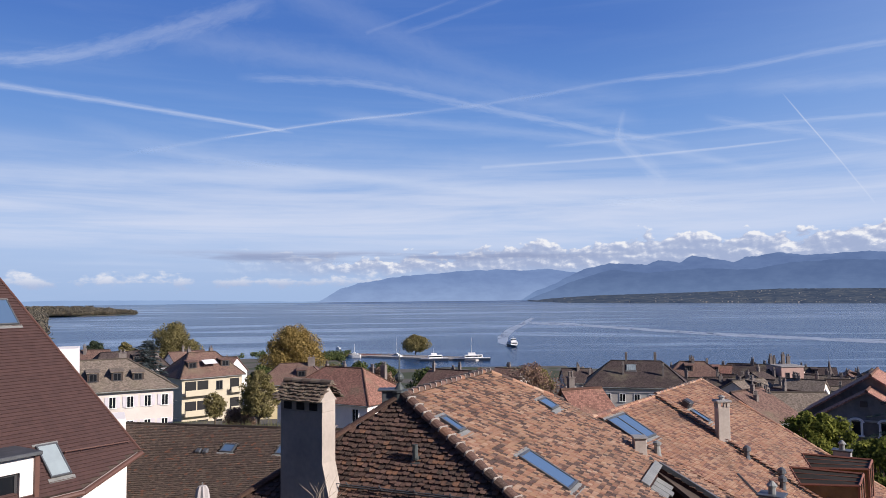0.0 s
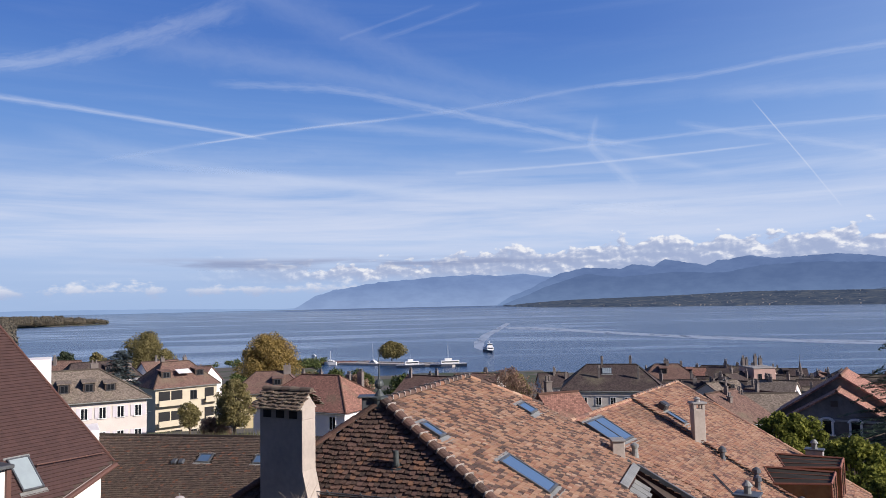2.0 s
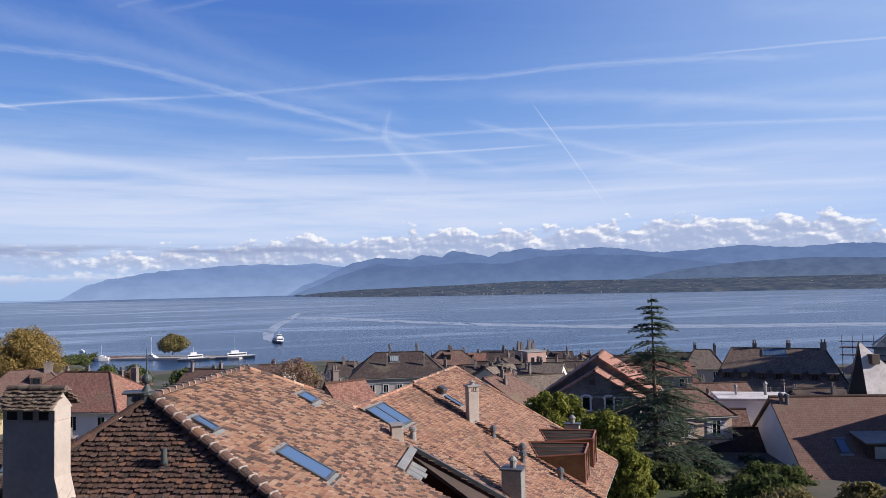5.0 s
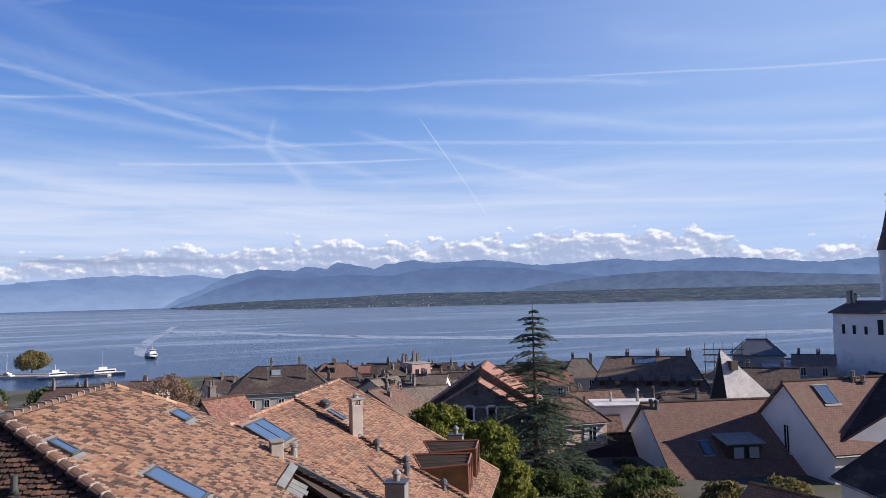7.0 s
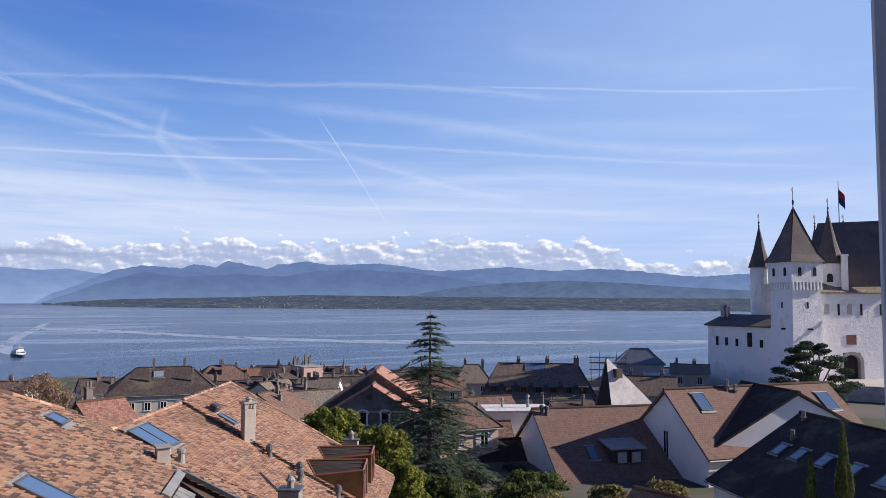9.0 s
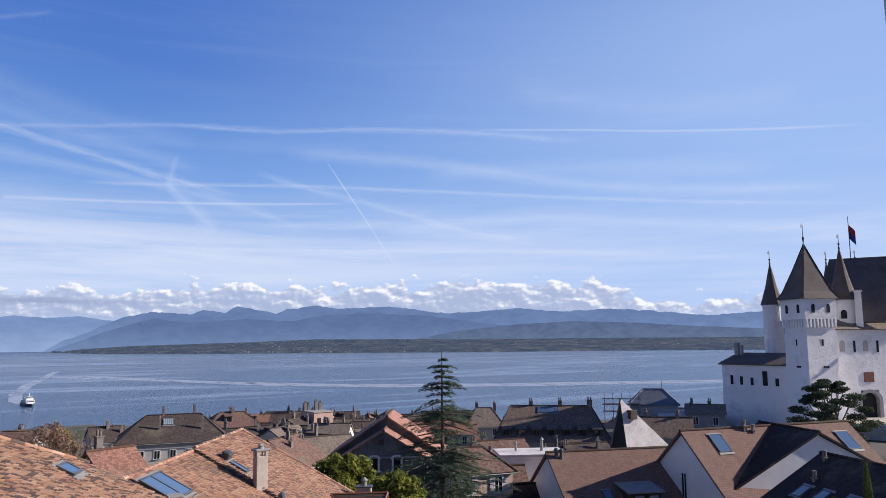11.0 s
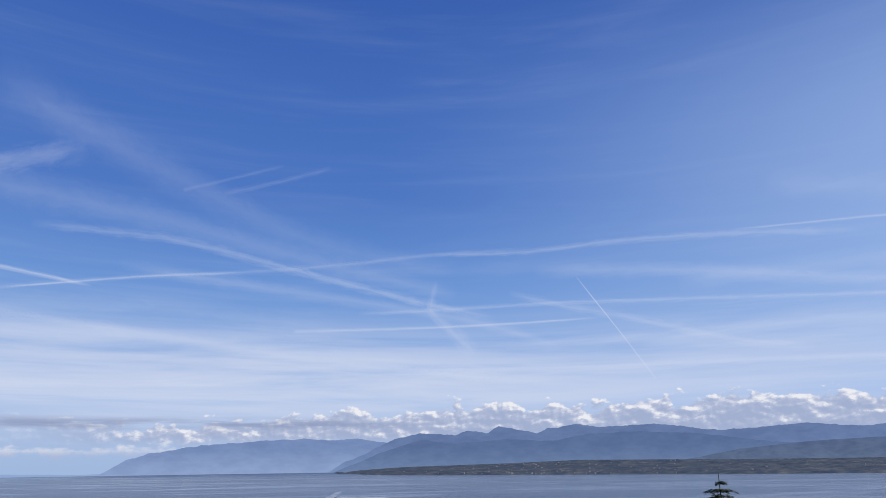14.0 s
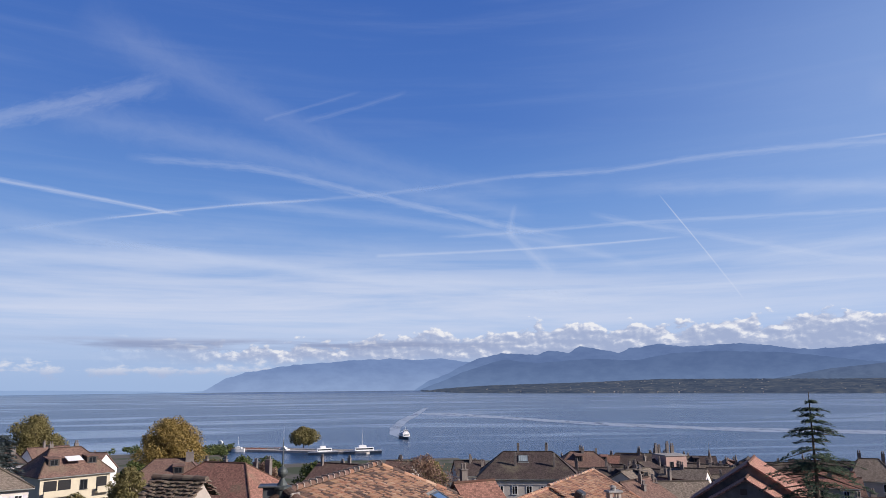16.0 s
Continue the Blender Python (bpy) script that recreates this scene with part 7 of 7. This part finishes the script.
# ---- trees and shrubs ----
conifer("tall_fir", "tall dark cedar-like fir with drooping branches", 32.6, 47.9, 39.15, 15.5, LEAF_FIR, 2, 22.5, 34, 11, 0.34, 0.42, 0.17, 0.85, "", 36.0)
def cypress(x, y, top, width, base, seed):
    rng = random.Random(seed)
    h = top - base
    t = thing("cypress", "slim dark green cypress by the shaded roof", "tree", pose(x, y, base), "cypresses by the roof")
    part("trunk", tube(bmesh.new(), (0, 0, -0.3), (0, 0, h * 0.9), 0.1, 0.02, 7), BARK, t)
    verts, faces = [], []
    for i in range(900 * 6):
        f = rng.random()
        r = width / 2 * min(1, f * 6 + 0.2) * (1 - f ** 2.6) * (0.85 + 0.15 * math.sin(f * 23 + seed))
        w = rng.uniform(0, 2 * math.pi)
        rr2 = r * math.sqrt(rng.uniform(0.35, 1.1))
        p = Vector((rr2 * math.cos(w), rr2 * math.sin(w), h * (0.04 + 0.96 * f)))
        up = Vector((math.cos(w) * 0.25 + rng.gauss(0, 0.15), math.sin(w) * 0.25 + rng.gauss(0, 0.15), 1)).normalized() * rng.uniform(0.1, 0.22)
        sd3 = Vector((-math.sin(w), math.cos(w), 0)) * rng.uniform(0.025, 0.05)
        k = len(verts)
        verts += [p - up, p + sd3, p + up, p - sd3]
        faces.append((k, k + 1, k + 2, k + 3))
    part("crown", from_np("crown", verts, faces, LEAF_GREEN), None, t)


cypress(36.0, 18.1, 34.0, 1.25, 26, 5)
cypress(34.5, 18.9, 32.5, 1.15, 26, 6)
conifer("blue_spruce", "dense blue-grey spruce among the houses", -41.2, 102.2, 34.4, 6.4, LEAF_BLUE, 7, None, 30, 16, 0.1, 0.0, 0.3, 0.45, "", 12.0)
broad_tree("castle_pine", "dark spreading pine before the castle wall", 71.0, 38.0, 37.2, 8.6, LEAF_PINE, 9, 25.5, 20000, 0.11, 0.22, 0.36, "", 46, 0.11)
broad_tree("maple", "yellow-green leafy tree beside the red roof", 21.6, 43.0, 33.8, 7.6, LEAF_LIME, 10, 25.0, 21000, 0.11, 0.2, 0.8, "", 95, 0.085)
broad_tree("maple", "yellow-green leafy tree below the dormers", 22.8, 38.6, 33.2, 6.6, LEAF_LIME, 11, 24.5, 19000, 0.11, 0.2, 0.8, "", 90, 0.085)
broad_tree("maple", "yellow-green leafy tree beside the glazed dormers", 22.2, 35.4, 31.6, 4.2, LEAF_LIME, 61, 24.5, 14000, 0.11, 0.2, 0.8, "", 70, 0.09)
broad_tree("garden_shrub", "dark green garden shrub with pale tips", 33.4, 37.0, 28.0, 5.0, LEAF_GREEN, 12, 24.5, 6000, 0.16, 0.1, 0.8)
broad_tree("garden_shrub", "small olive garden shrub", 36.5, 33.0, 28.3, 3.6, LEAF_OLIVE, 13, 25.0, 4500, 0.15, 0.1, 0.8)
broad_tree("garden_shrub", "green shrub by the tan roof", 46, 62.5, 26.6, 5.0, LEAF_GREEN, 14, 22.0, 4500, 0.2, 0.1, 0.8)
broad_tree("garden_shrub", "dense dark shrub in the shaded garden", 38.5, 41.0, 27.2, 5.0, LEAF_GREEN, 31, 23.5, 7000, 0.14, 0.05, 0.8)
broad_tree("garden_shrub", "dense dark shrub under the tall fir", 30.5, 43.5, 27.6, 6.0, LEAF_GREEN, 32, 23.5, 8000, 0.14, 0.05, 0.8)
broad_tree("garden_shrub", "leafy shrub with pale tips by the gable", 31.5, 33.5, 28.4, 4.4, LEAF_OLIVE, 33, 24.5, 6000, 0.12, 0.05, 0.9)
broad_tree("garden_shrub", "olive shrub below the shaded eave", 43.0, 34.0, 27.3, 4.6, LEAF_OLIVE, 34, 24.5, 6000, 0.13, 0.05, 0.9)
for x, y, top, w, leaf, sd in ((29.2, 44.2, 27.2, 5.0, LEAF_FIR, 51), (32.6, 43.8, 27.0, 5.4, LEAF_GREEN, 52), (35.6, 45.6, 27.0, 5.0, LEAF_FIR, 53), (37.6, 42.4, 27.2, 5.0, LEAF_GREEN, 54), (34.0, 40.0, 27.2, 5.4, LEAF_GREEN, 55), (30.0, 38.5, 27.6, 5.0, LEAF_GREEN, 56), (40.0, 46.5, 26.6, 4.6, LEAF_FIR, 57)):
    broad_tree("garden_shrub", "dark evergreen shrub in the shaded garden", x, y, top, w, leaf, sd, 23.5, 6000, 0.13, 0.05, 0.8, "shrubs of the shaded garden")
# dark roof and dark walls carry the garden's shade in their colours
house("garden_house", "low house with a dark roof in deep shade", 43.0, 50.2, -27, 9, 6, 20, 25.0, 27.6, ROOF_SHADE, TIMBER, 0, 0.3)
broad_tree("garden_tree", "olive green tree before the cream house", -21.5, 85.4, 32.2, 5.4, LEAF_OLIVE, 15, None, 9000, 0.12, 0.2, 0.9, "", 44, 0.13)
broad_tree("small_tree", "thin autumn tree in the courtyard", -29.2, 94.0, 28.2, 3.6, LEAF_OLIVE, 16, None, 4000, 0.11, 0.3)
broad_tree("small_tree", "round brown shrub in the courtyard", -24.5, 88.0, 27.0, 4.6, LEAF_BROWN, 17, None, 6000, 0.11, 0.1)
broad_tree("plane_tree", "large autumn-gold plane tree by the lake", -89.4, 244, 34.2, 20, LEAF_OLIVE, 18, None, 34000, 0.27, 0.15, 0.95, "", 70, 0.15)
broad_tree("plane_tree", "large autumn-gold plane tree near the harbour", -46.0, 225, 33.2, 21, LEAF_GOLD, 19, None, 34000, 0.27, 0.15, 0.95, "", 70, 0.15)
broad_tree("plane_tree", "round golden tree on the harbour mole", -18.6, 486, 14.4, 19.5, LEAF_OLIVE, 20, 1.0, 14000, 0.4, 0.15, 0.8)
broad_tree("bare_tree", "half-bare reddish brown tree behind the ridge", 7.0, 60.0, 35.6, 8.0, LEAF_BROWN, 21, 24.0, 11000, 0.085, 0.15, 1.0, "", 40, 0.15)
broad_tree("hedge_tree", "yellowing shrub behind the tiled verge", 7.4, 41.0, 34.1, 4.6, LEAF_OLIVE, 22, 25.0, 8000, 0.1, 0.2, 1.0, "", 40, 0.15)
conifer("dark_conifer", "dark small conifer by the shore", -84, 250, 26.0, 6, LEAF_GREEN, 23, None, 20, 9, 0.1, 0.0, 0.6, 0.8)
conifer("dark_conifer", "dark small conifer among the roofs", -68, 240, 21, 6, LEAF_GREEN, 24, None, 20, 9, 0.1, 0.0, 0.6, 0.8)
for i, (x, y, top, w, leaf) in enumerate(((-150, 262, 29, 22, LEAF_GREEN), (-128, 250, 25, 15, LEAF_GREEN), (-104, 205, 28.5, 11, LEAF_GREEN), (-84, 200, 28.5, 9, LEAF_OLIVE), (-100, 255, 22, 13, LEAF_GREEN), (-72, 232, 17.5, 13, LEAF_GREEN), (-60, 262, 16, 14, LEAF_GREEN), (-30, 262, 17.5, 12, LEAF_GREEN), (-24, 290, 14, 13, LEAF_GREEN), (-44, 292, 13.5, 14, LEAF_OLIVE), (-4, 205, 20.5, 13, LEAF_GREEN), (-190, 330, 25, 24, LEAF_OLIVE), (-230, 400, 22, 26, LEAF_OLIVE), (-290, 500, 20, 30, LEAF_GREEN), (-36, 190, 22, 9, LEAF_BROWN), (-58, 190, 21.5, 8, LEAF_GREEN), (-54, 182, 24.5, 9, LEAF_OLIVE), (-49, 199, 22.5, 10, LEAF_GREEN), (-30, 213, 21.0, 9, LEAF_GREEN), (-20, 229, 18.5, 10, LEAF_BROWN), (20, 229, 18.0, 9, LEAF_GREEN), (31, 238, 17.0, 10, LEAF_OLIVE), (12, 240, 17.0, 9, LEAF_BROWN))):
    broad_tree("shore_tree", "leafy tree among the houses by the shore", x, y, top, w, leaf, 40 + i, None, 6000, 0.36 if y > 180 else 0.25, 0.1, 0.9, group="trees along the shore")


def wood(name, label, spots, leaf, seed, size):
    rng = random.Random(seed)
    verts, faces = [], []
    for x, y, z, r in spots:
        leaf_cloud(verts, faces, (x, y, z), r, 90, size, rng, 0.8, 0.5)
    tagged(part(name, from_np(name, verts, faces, leaf), None), label, "wood", kind="stuff")


rng = random.Random(8)
spots = []
for i in range(760):
    a, b = rng.random(), rng.random() ** 1.6
    x, y = -747 - 105 * a - 300 * b + rng.gauss(0, 4), 1786 - 196 * a + 60 * b + rng.gauss(0, 6)
    spots.append((x, y, 3.5 + rng.uniform(0, 4) + 11 * min(1.0, b * 2.5 + 0.35 * a), rng.uniform(5, 8)))
wood("cape_wood", "autumn wood on the low cape", spots, LEAF_FAR, 3, 1.5)
spots = []
for i in range(420):
    y = rng.uniform(430, 1640)
    x = -y / 1.84 - 4 - abs(rng.gauss(0, 26))
    spots.append((x, y, 6 + rng.uniform(0, 7), rng.uniform(7, 11)))
wood("shore_wood", "woods along the near shore", spots, LEAF_FAR, 4, 1.5)
rng = random.Random(12)
gv, gf = [], []
for i in range(2600):
    x, y = rng.uniform(-28, -14), rng.uniform(70, 80)
    z = ground_z(x, y)
    j = len(gv)
    h = rng.uniform(1.2, 2.6)
    gv += [Vector((x, y, z)), Vector((x + 0.12, y, z)), Vector((x + rng.gauss(0, 0.4), y + rng.gauss(0, 0.3), z + h))]
    gf.append((j, j + 1, j + 2))
tagged(part("tall_grass", from_np("tall_grass", gv, gf, leaf_mat("dry_grass", (0.2, 0.19, 0.1), (0.28, 0.26, 0.13), (0.34, 0.33, 0.18))), None), "tall pale ornamental grass in the garden", "grass", kind="stuff")

ps = Vector((-9.0, 27.57, 33.05))
sun_shade = thing("parasol", "closed pale cloth parasol in the court", "parasol", pose(*ps))
part("pole", tube(bmesh.new(), (0, 0, -7.4), (0, 0, 0.1), 0.03, 0.03, 8), ZINC, sun_shade)
cl = bmesh.new()
rings = []
for z, r in ((-2.0, 0.2), (-1.2, 0.25), (-0.6, 0.23), (-0.15, 0.17), (-0.03, 0.12), (0.0, 0.05)):
    rings.append([cl.verts.new((r * (1 + 0.3 * (k % 2)) * math.cos(k * math.pi / 8), r * (1 + 0.3 * (k % 2)) * math.sin(k * math.pi / 8), z)) for k in range(16)])
for lo, hi in zip(rings, rings[1:]):
    for k in range(16):
        cl.faces.new((lo[k], lo[(k + 1) % 16], hi[(k + 1) % 16], hi[k]))
cl.faces.new(rings[-1])
part("cloth", cl, dull("grey_canvas", (0.42, 0.39, 0.39), 0.9, 0.15), sun_shade)

rng = random.Random(15)
spots = [(rng.uniform(-130, -60), rng.uniform(440, 486), 2.2 + rng.random(), rng.uniform(1.6, 3.2)) for _ in range(90)]
wood("harbour_shrubs", "low green shrubs on the harbour lawn", spots, LEAF_GREEN, 6, 0.5)
broad_tree("evergreen_tree", "dark rounded evergreen between the roofs near the shore", -98.6, 207.8, 30.7, 9.0, LEAF_PINE, 71, None, 9000, 0.3, 0.1, 0.9)
broad_tree("evergreen_tree", "small golden tree beside the dark evergreens", -103.4, 238.5, 28.6, 8.0, LEAF_OLIVE, 72, None, 7000, 0.3, 0.1, 0.9)

# ---- harbour ----
q = thing("harbour_mole", "low stone harbour mole with a light railing", "pier", kind="structure")
part("mole", boxes((-55, -4, -3, 55, 4, 1.2), (-55, 4.002, -3, 55, 5, 1.8), bevel=0.1), STONE, q, "", pose(-28, 469, 0, 0, 0, -27))
q2 = thing("landing_stage", "wooden landing stage by the harbour", "pier", pose(-50, 482, 0))
part("deck", boxes((-20, -2, 1.2, 20, 2, 1.6)), WOOD, q2)
for i in range(9):
    part("pile", tube(bmesh.new(), (-19 + i * 4.7, 0, -3), (-19 + i * 4.7, 0, 2.4), 0.25, 0.22, 8), TIMBER, q2)


def hull(bm, L, B, z0, z1, n=10):
    rows = []
    for i in range(n + 1):
        f = i / n
        half = B / 2 * (1 - max(0, (f - 0.55) / 0.45) ** 2.2)
        rows.append([bm.verts.new((-half * 0.75, L * (f - 0.5), z0)), bm.verts.new((-max(half, 0.05), L * (f - 0.5) * 1.03, z1)), bm.verts.new((max(half, 0.05), L * (f - 0.5) * 1.03, z1)), bm.verts.new((half * 0.75, L * (f - 0.5), z0))])
    for a, b in zip(rows, rows[1:]):
        for k in range(4):
            bm.faces.new((a[k], a[(k + 1) % 4], b[(k + 1) % 4], b[k]))
    bm.faces.new(rows[0]), bm.faces.new(rows[-1][::-1])
    return bm


NAVY = dull("navy_hull_paint", (0.025, 0.035, 0.06), 0.4, 0.1)
fer = thing("passenger_ferry", "white passenger ferry with a dark hull coming in over the lake", "boat", pose(53.0, 562, 0, 0, 0, 186) @ Matrix.Scale(0.74, 4))
part("hull", hull(bmesh.new(), 30, 8.0, -0.6, 1.9), NAVY, fer, "dark blue hull")
part("bulwark", hull(bmesh.new(), 30, 8.1, 1.902, 2.5), WHITEPAINT, fer)
part("saloon", boxes((-3.6, -12, 2.51, 3.6, 8, 4.9), bevel=0.15), WHITEPAINT, fer)
part("saloon_window", boxes((-3.63, -11, 3.3, 3.63, 7.5, 4.2)), GLASS, fer)
part("front_window", boxes((-3.0, 7.9, 3.3, 3.0, 8.03, 4.2)), GLASS, fer)
part("upper_deck", boxes((-3.8, -12.5, 4.902, 3.8, 8.6, 5.1), (-3.0, -6, 5.102, 3.0, 5.5, 6.6), bevel=0.05), WHITEPAINT, fer)
part("wheelhouse", boxes((-2.2, 2.0, 6.602, 2.2, 6.0, 8.3), (-2.6, 1.6, 8.302, 2.6, 6.4, 8.5), bevel=0.08), WHITEPAINT, fer)
part("wheelhouse_window", boxes((-2.23, 2.4, 7.3, 2.23, 6.03, 8.1)), GLASS, fer)
part("mast", tube(tube(bmesh.new(), (0, 3, 8.5), (0, 3, 11.5), 0.15, 0.08, 6), (-1.2, 3, 10.2), (1.2, 3, 10.2), 0.07, 0.07, 5), WHITEPAINT, fer)


def small_boat(label, x, y, rot, L, B, mast=0.0):
    t = thing("moored_boat", label, "boat", pose(x, y, 0, 0, 0, rot) @ Matrix.Scale(1.0 if L > 7.5 else 0.55, 4), "boats in the harbour")
    part("hull", hull(bmesh.new(), L, B, -0.3, 1.3), NAVY if L > 12 else WHITEPAINT, t)
    part("bulwark", hull(bmesh.new(), L, B * 1.01, 1.302, 1.8), WHITEPAINT, t)
    ch = 1.8 if L > 12 else 0.9
    part("cabin", boxes((-B * 0.32, -L * 0.3, 1.81, B * 0.32, L * 0.2, 1.81 + ch), (-B * 0.22, -L * 0.1, 1.812 + ch, B * 0.22, L * 0.1, 1.81 + ch * 1.7), bevel=0.06), WHITEPAINT, t)
    part("cabin_window", boxes((-B * 0.325, -L * 0.28, 1.81 + ch * 0.35, B * 0.325, L * 0.18, 1.81 + ch * 0.75)), GLASS, t)
    if mast:
        part("mast", tube(bmesh.new(), (0, 0, 3.6), (0, 0, mast), 0.09, 0.05, 6), WHITEPAINT, t)


small_boat("white cabin launch moored at the mole", -6, 446, 100, 17, 4.2, 8)
small_boat("long white boat with a tall mast moored at the quay", 17, 446, 95, 22, 4.4, 14)
small_boat("small white motor boat on the lake", -80, 556, 60, 7, 2.6)
small_boat("sailing boat with a bare mast in the harbour", -30, 470, 40, 9, 2.8, 13)
small_boat("small boat tied up by the landing stage", -58, 478, 80, 8, 2.6, 9)


def wake(points, widths, label, level=False):
    bm = bmesh.new()
    prev = None
    for (x, y), w in zip(points, widths):
        row = [bm.verts.new((x, y + w / 2, 0.06)), bm.verts.new((x, y - w / 2, 0.06))] if level else [bm.verts.new((x - w / 2, y, 0.06)), bm.verts.new((x + w / 2, y, 0.06))]
        if prev:
            bm.faces.new((prev[0], prev[1], row[1], row[0]))
        prev = row
    tagged(part("wake", bm, PALE_WATER), label, "wake", kind="stuff")


fo = Nodes("pale_lane_and_wake")
oc = fo.coord()
fa = fo.math("MULTIPLY", fo.smooth(fo.noise(fo.scaled(oc, 0.06, 0.02, 1), 1.0, 6, 0.65), 0.22, 0.55), 0.8)
fd, ft, fm = fo.add("BsdfDiffuse"), fo.add("BsdfTransparent"), fo.add("MixShader")
fd.inputs[0].default_value = (0.4, 0.48, 0.6, 1)
fo.put(fm.inputs[0], fa)
fo.t.links.new(ft.outputs[0], fm.inputs[1]), fo.t.links.new(fd.outputs[0], fm.inputs[2]), fo.t.links.new(fm.outputs[0], fo.out.inputs[0])
PALE_WATER = fo.m
# this strip paints the sky's sheen on smooth water as a pale colour
wake([(120, 1010), (166, 960), (205, 840), (256, 706), (328, 592), (430, 515), (584, 439), (800, 330)], [60, 100, 95, 80, 66, 54, 50, 50], "long pale strip painted as sky sheen on smooth water", True)
wake([(50, 580), (49, 610), (56, 690), (75, 820), (104, 970), (150, 1230)], [4, 8, 10, 11, 11, 8], "pale curved wake behind the ferry")

# ---- the camera's own building ----
own = thing("own_wing", "white rendered projecting wing with a dark overhanging eave", "house")
om = pose(5.64, 2.84, 0, 0, 0, -68.3)
part("wall", boxes((0, 0, 22, 9, 6, 43.03), bevel=0.02), WHITE, own, "", om)
part("eave", boxes((0.0, -0.12, 43.04, 10, 0.6, 43.2), bevel=0.01), TIMBER, own, "dark boarded eave", om)
part("fascia", boxes((-0.05, -0.19, 43.202, 10.1, 0.66, 43.95), bevel=0.02), LEAD, own, "dark sheet fascia", om)
part("roof", boxes((0.05, -0.1, 43.952, 10, 0.6, 44.7)), ROOF_DARK, own, "", om)
cu, cv = Vector((0.798, -0.603, 0)), Vector((-0.839, -0.545, 0))
cc = Vector((2.189, 1.861, 41.36))
part("canopy", prism(bmesh.new(), [cc, cc + cu * 5.4, cc + cu * 5.4 + cv * 1.7, cc + cv * 1.7], 0.26), dull("dark_blue_grey_sheet", (0.06, 0.068, 0.085), 0.3, 0.12), own, "dark boarded canopy over the window")
part("canopy_gutter", tube(bmesh.new(), cc + cu * 0.03 + Vector((0, 0, -0.13)), cc + cu * 5.4 + Vector((0, 0, -0.13)), 0.05, 0.05, 8), LEAD, own, "dark gutter of the canopy")
# unseen wall, made tall and dark to hold back skylight and bounce
tagged(part("wall_behind", boxes((-40, -3.4, 22, 5.0, -3.0, 55.0)), TIMBER), "unseen dark wall behind, raised to block sky light", "wall", kind="structure")

# ---- tiles of the near roofs ----
TILE_MOSS = tile_mat("mossy_brown_tiles", [(0.0, (0.1, 0.075, 0.065, 1)), (0.3, (0.16, 0.115, 0.09, 1)), (0.55, (0.075, 0.06, 0.055, 1)), (0.75, (0.2, 0.15, 0.115, 1)), (0.9, (0.09, 0.07, 0.06, 1)), (1.0, (0.28, 0.13, 0.08, 1))], 0.9, 0.75)
tiled(mossy, MOSSY_LOCAL, [(-0.1, 0.05), (18.1, 0.05), (18.1, 5.05), (-0.1, 5.05)], [(10.75, 11.75, 1.25, 1.95), (13.9, 14.8, 1.25, 1.95)], TILE_MOSS, (9.6, 12.6, 2.0, 3.2), 0.17, 0.13, 15, 1.6)
tiled(old, SUNNY, poly_sunny, [(CUT[0], CUT[1], CUT[2], 9.5), (0.0, 0.48, 1.0, 1.62), (6.5, 7.45, 1.7, 2.28), (0.88, 1.85, 2.88, 4.28)], TILE_SUN, (-1.2, 1.4, 4.3, 5.9), 0.155, 0.13, 11)
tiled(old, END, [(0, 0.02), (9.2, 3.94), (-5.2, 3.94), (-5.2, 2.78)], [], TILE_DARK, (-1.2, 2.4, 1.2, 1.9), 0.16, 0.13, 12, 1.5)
tiled(sec, SECOND, [(0.1, 0.02), (STEP - 0.02, 0.02), (STEP - 0.02, 8.2), (-1.6, 8.2)], [(0.6, 2.32, 0.26, 1.54)], TILE_RED, (1.0, 4.0, 5.2, 6.8), 0.155, 0.13, 13, 1.0, beyond)
tiled(sec, RAISED, [(STEP, 0.02), (12.6, 0.02), (12.6, 8.2), (STEP, 8.2)], [(6.83, 7.32, 1.23, 2.02)], TILE_RED, (7, 7.1, 4.2, 8.2), 0.155, 0.13, 14)
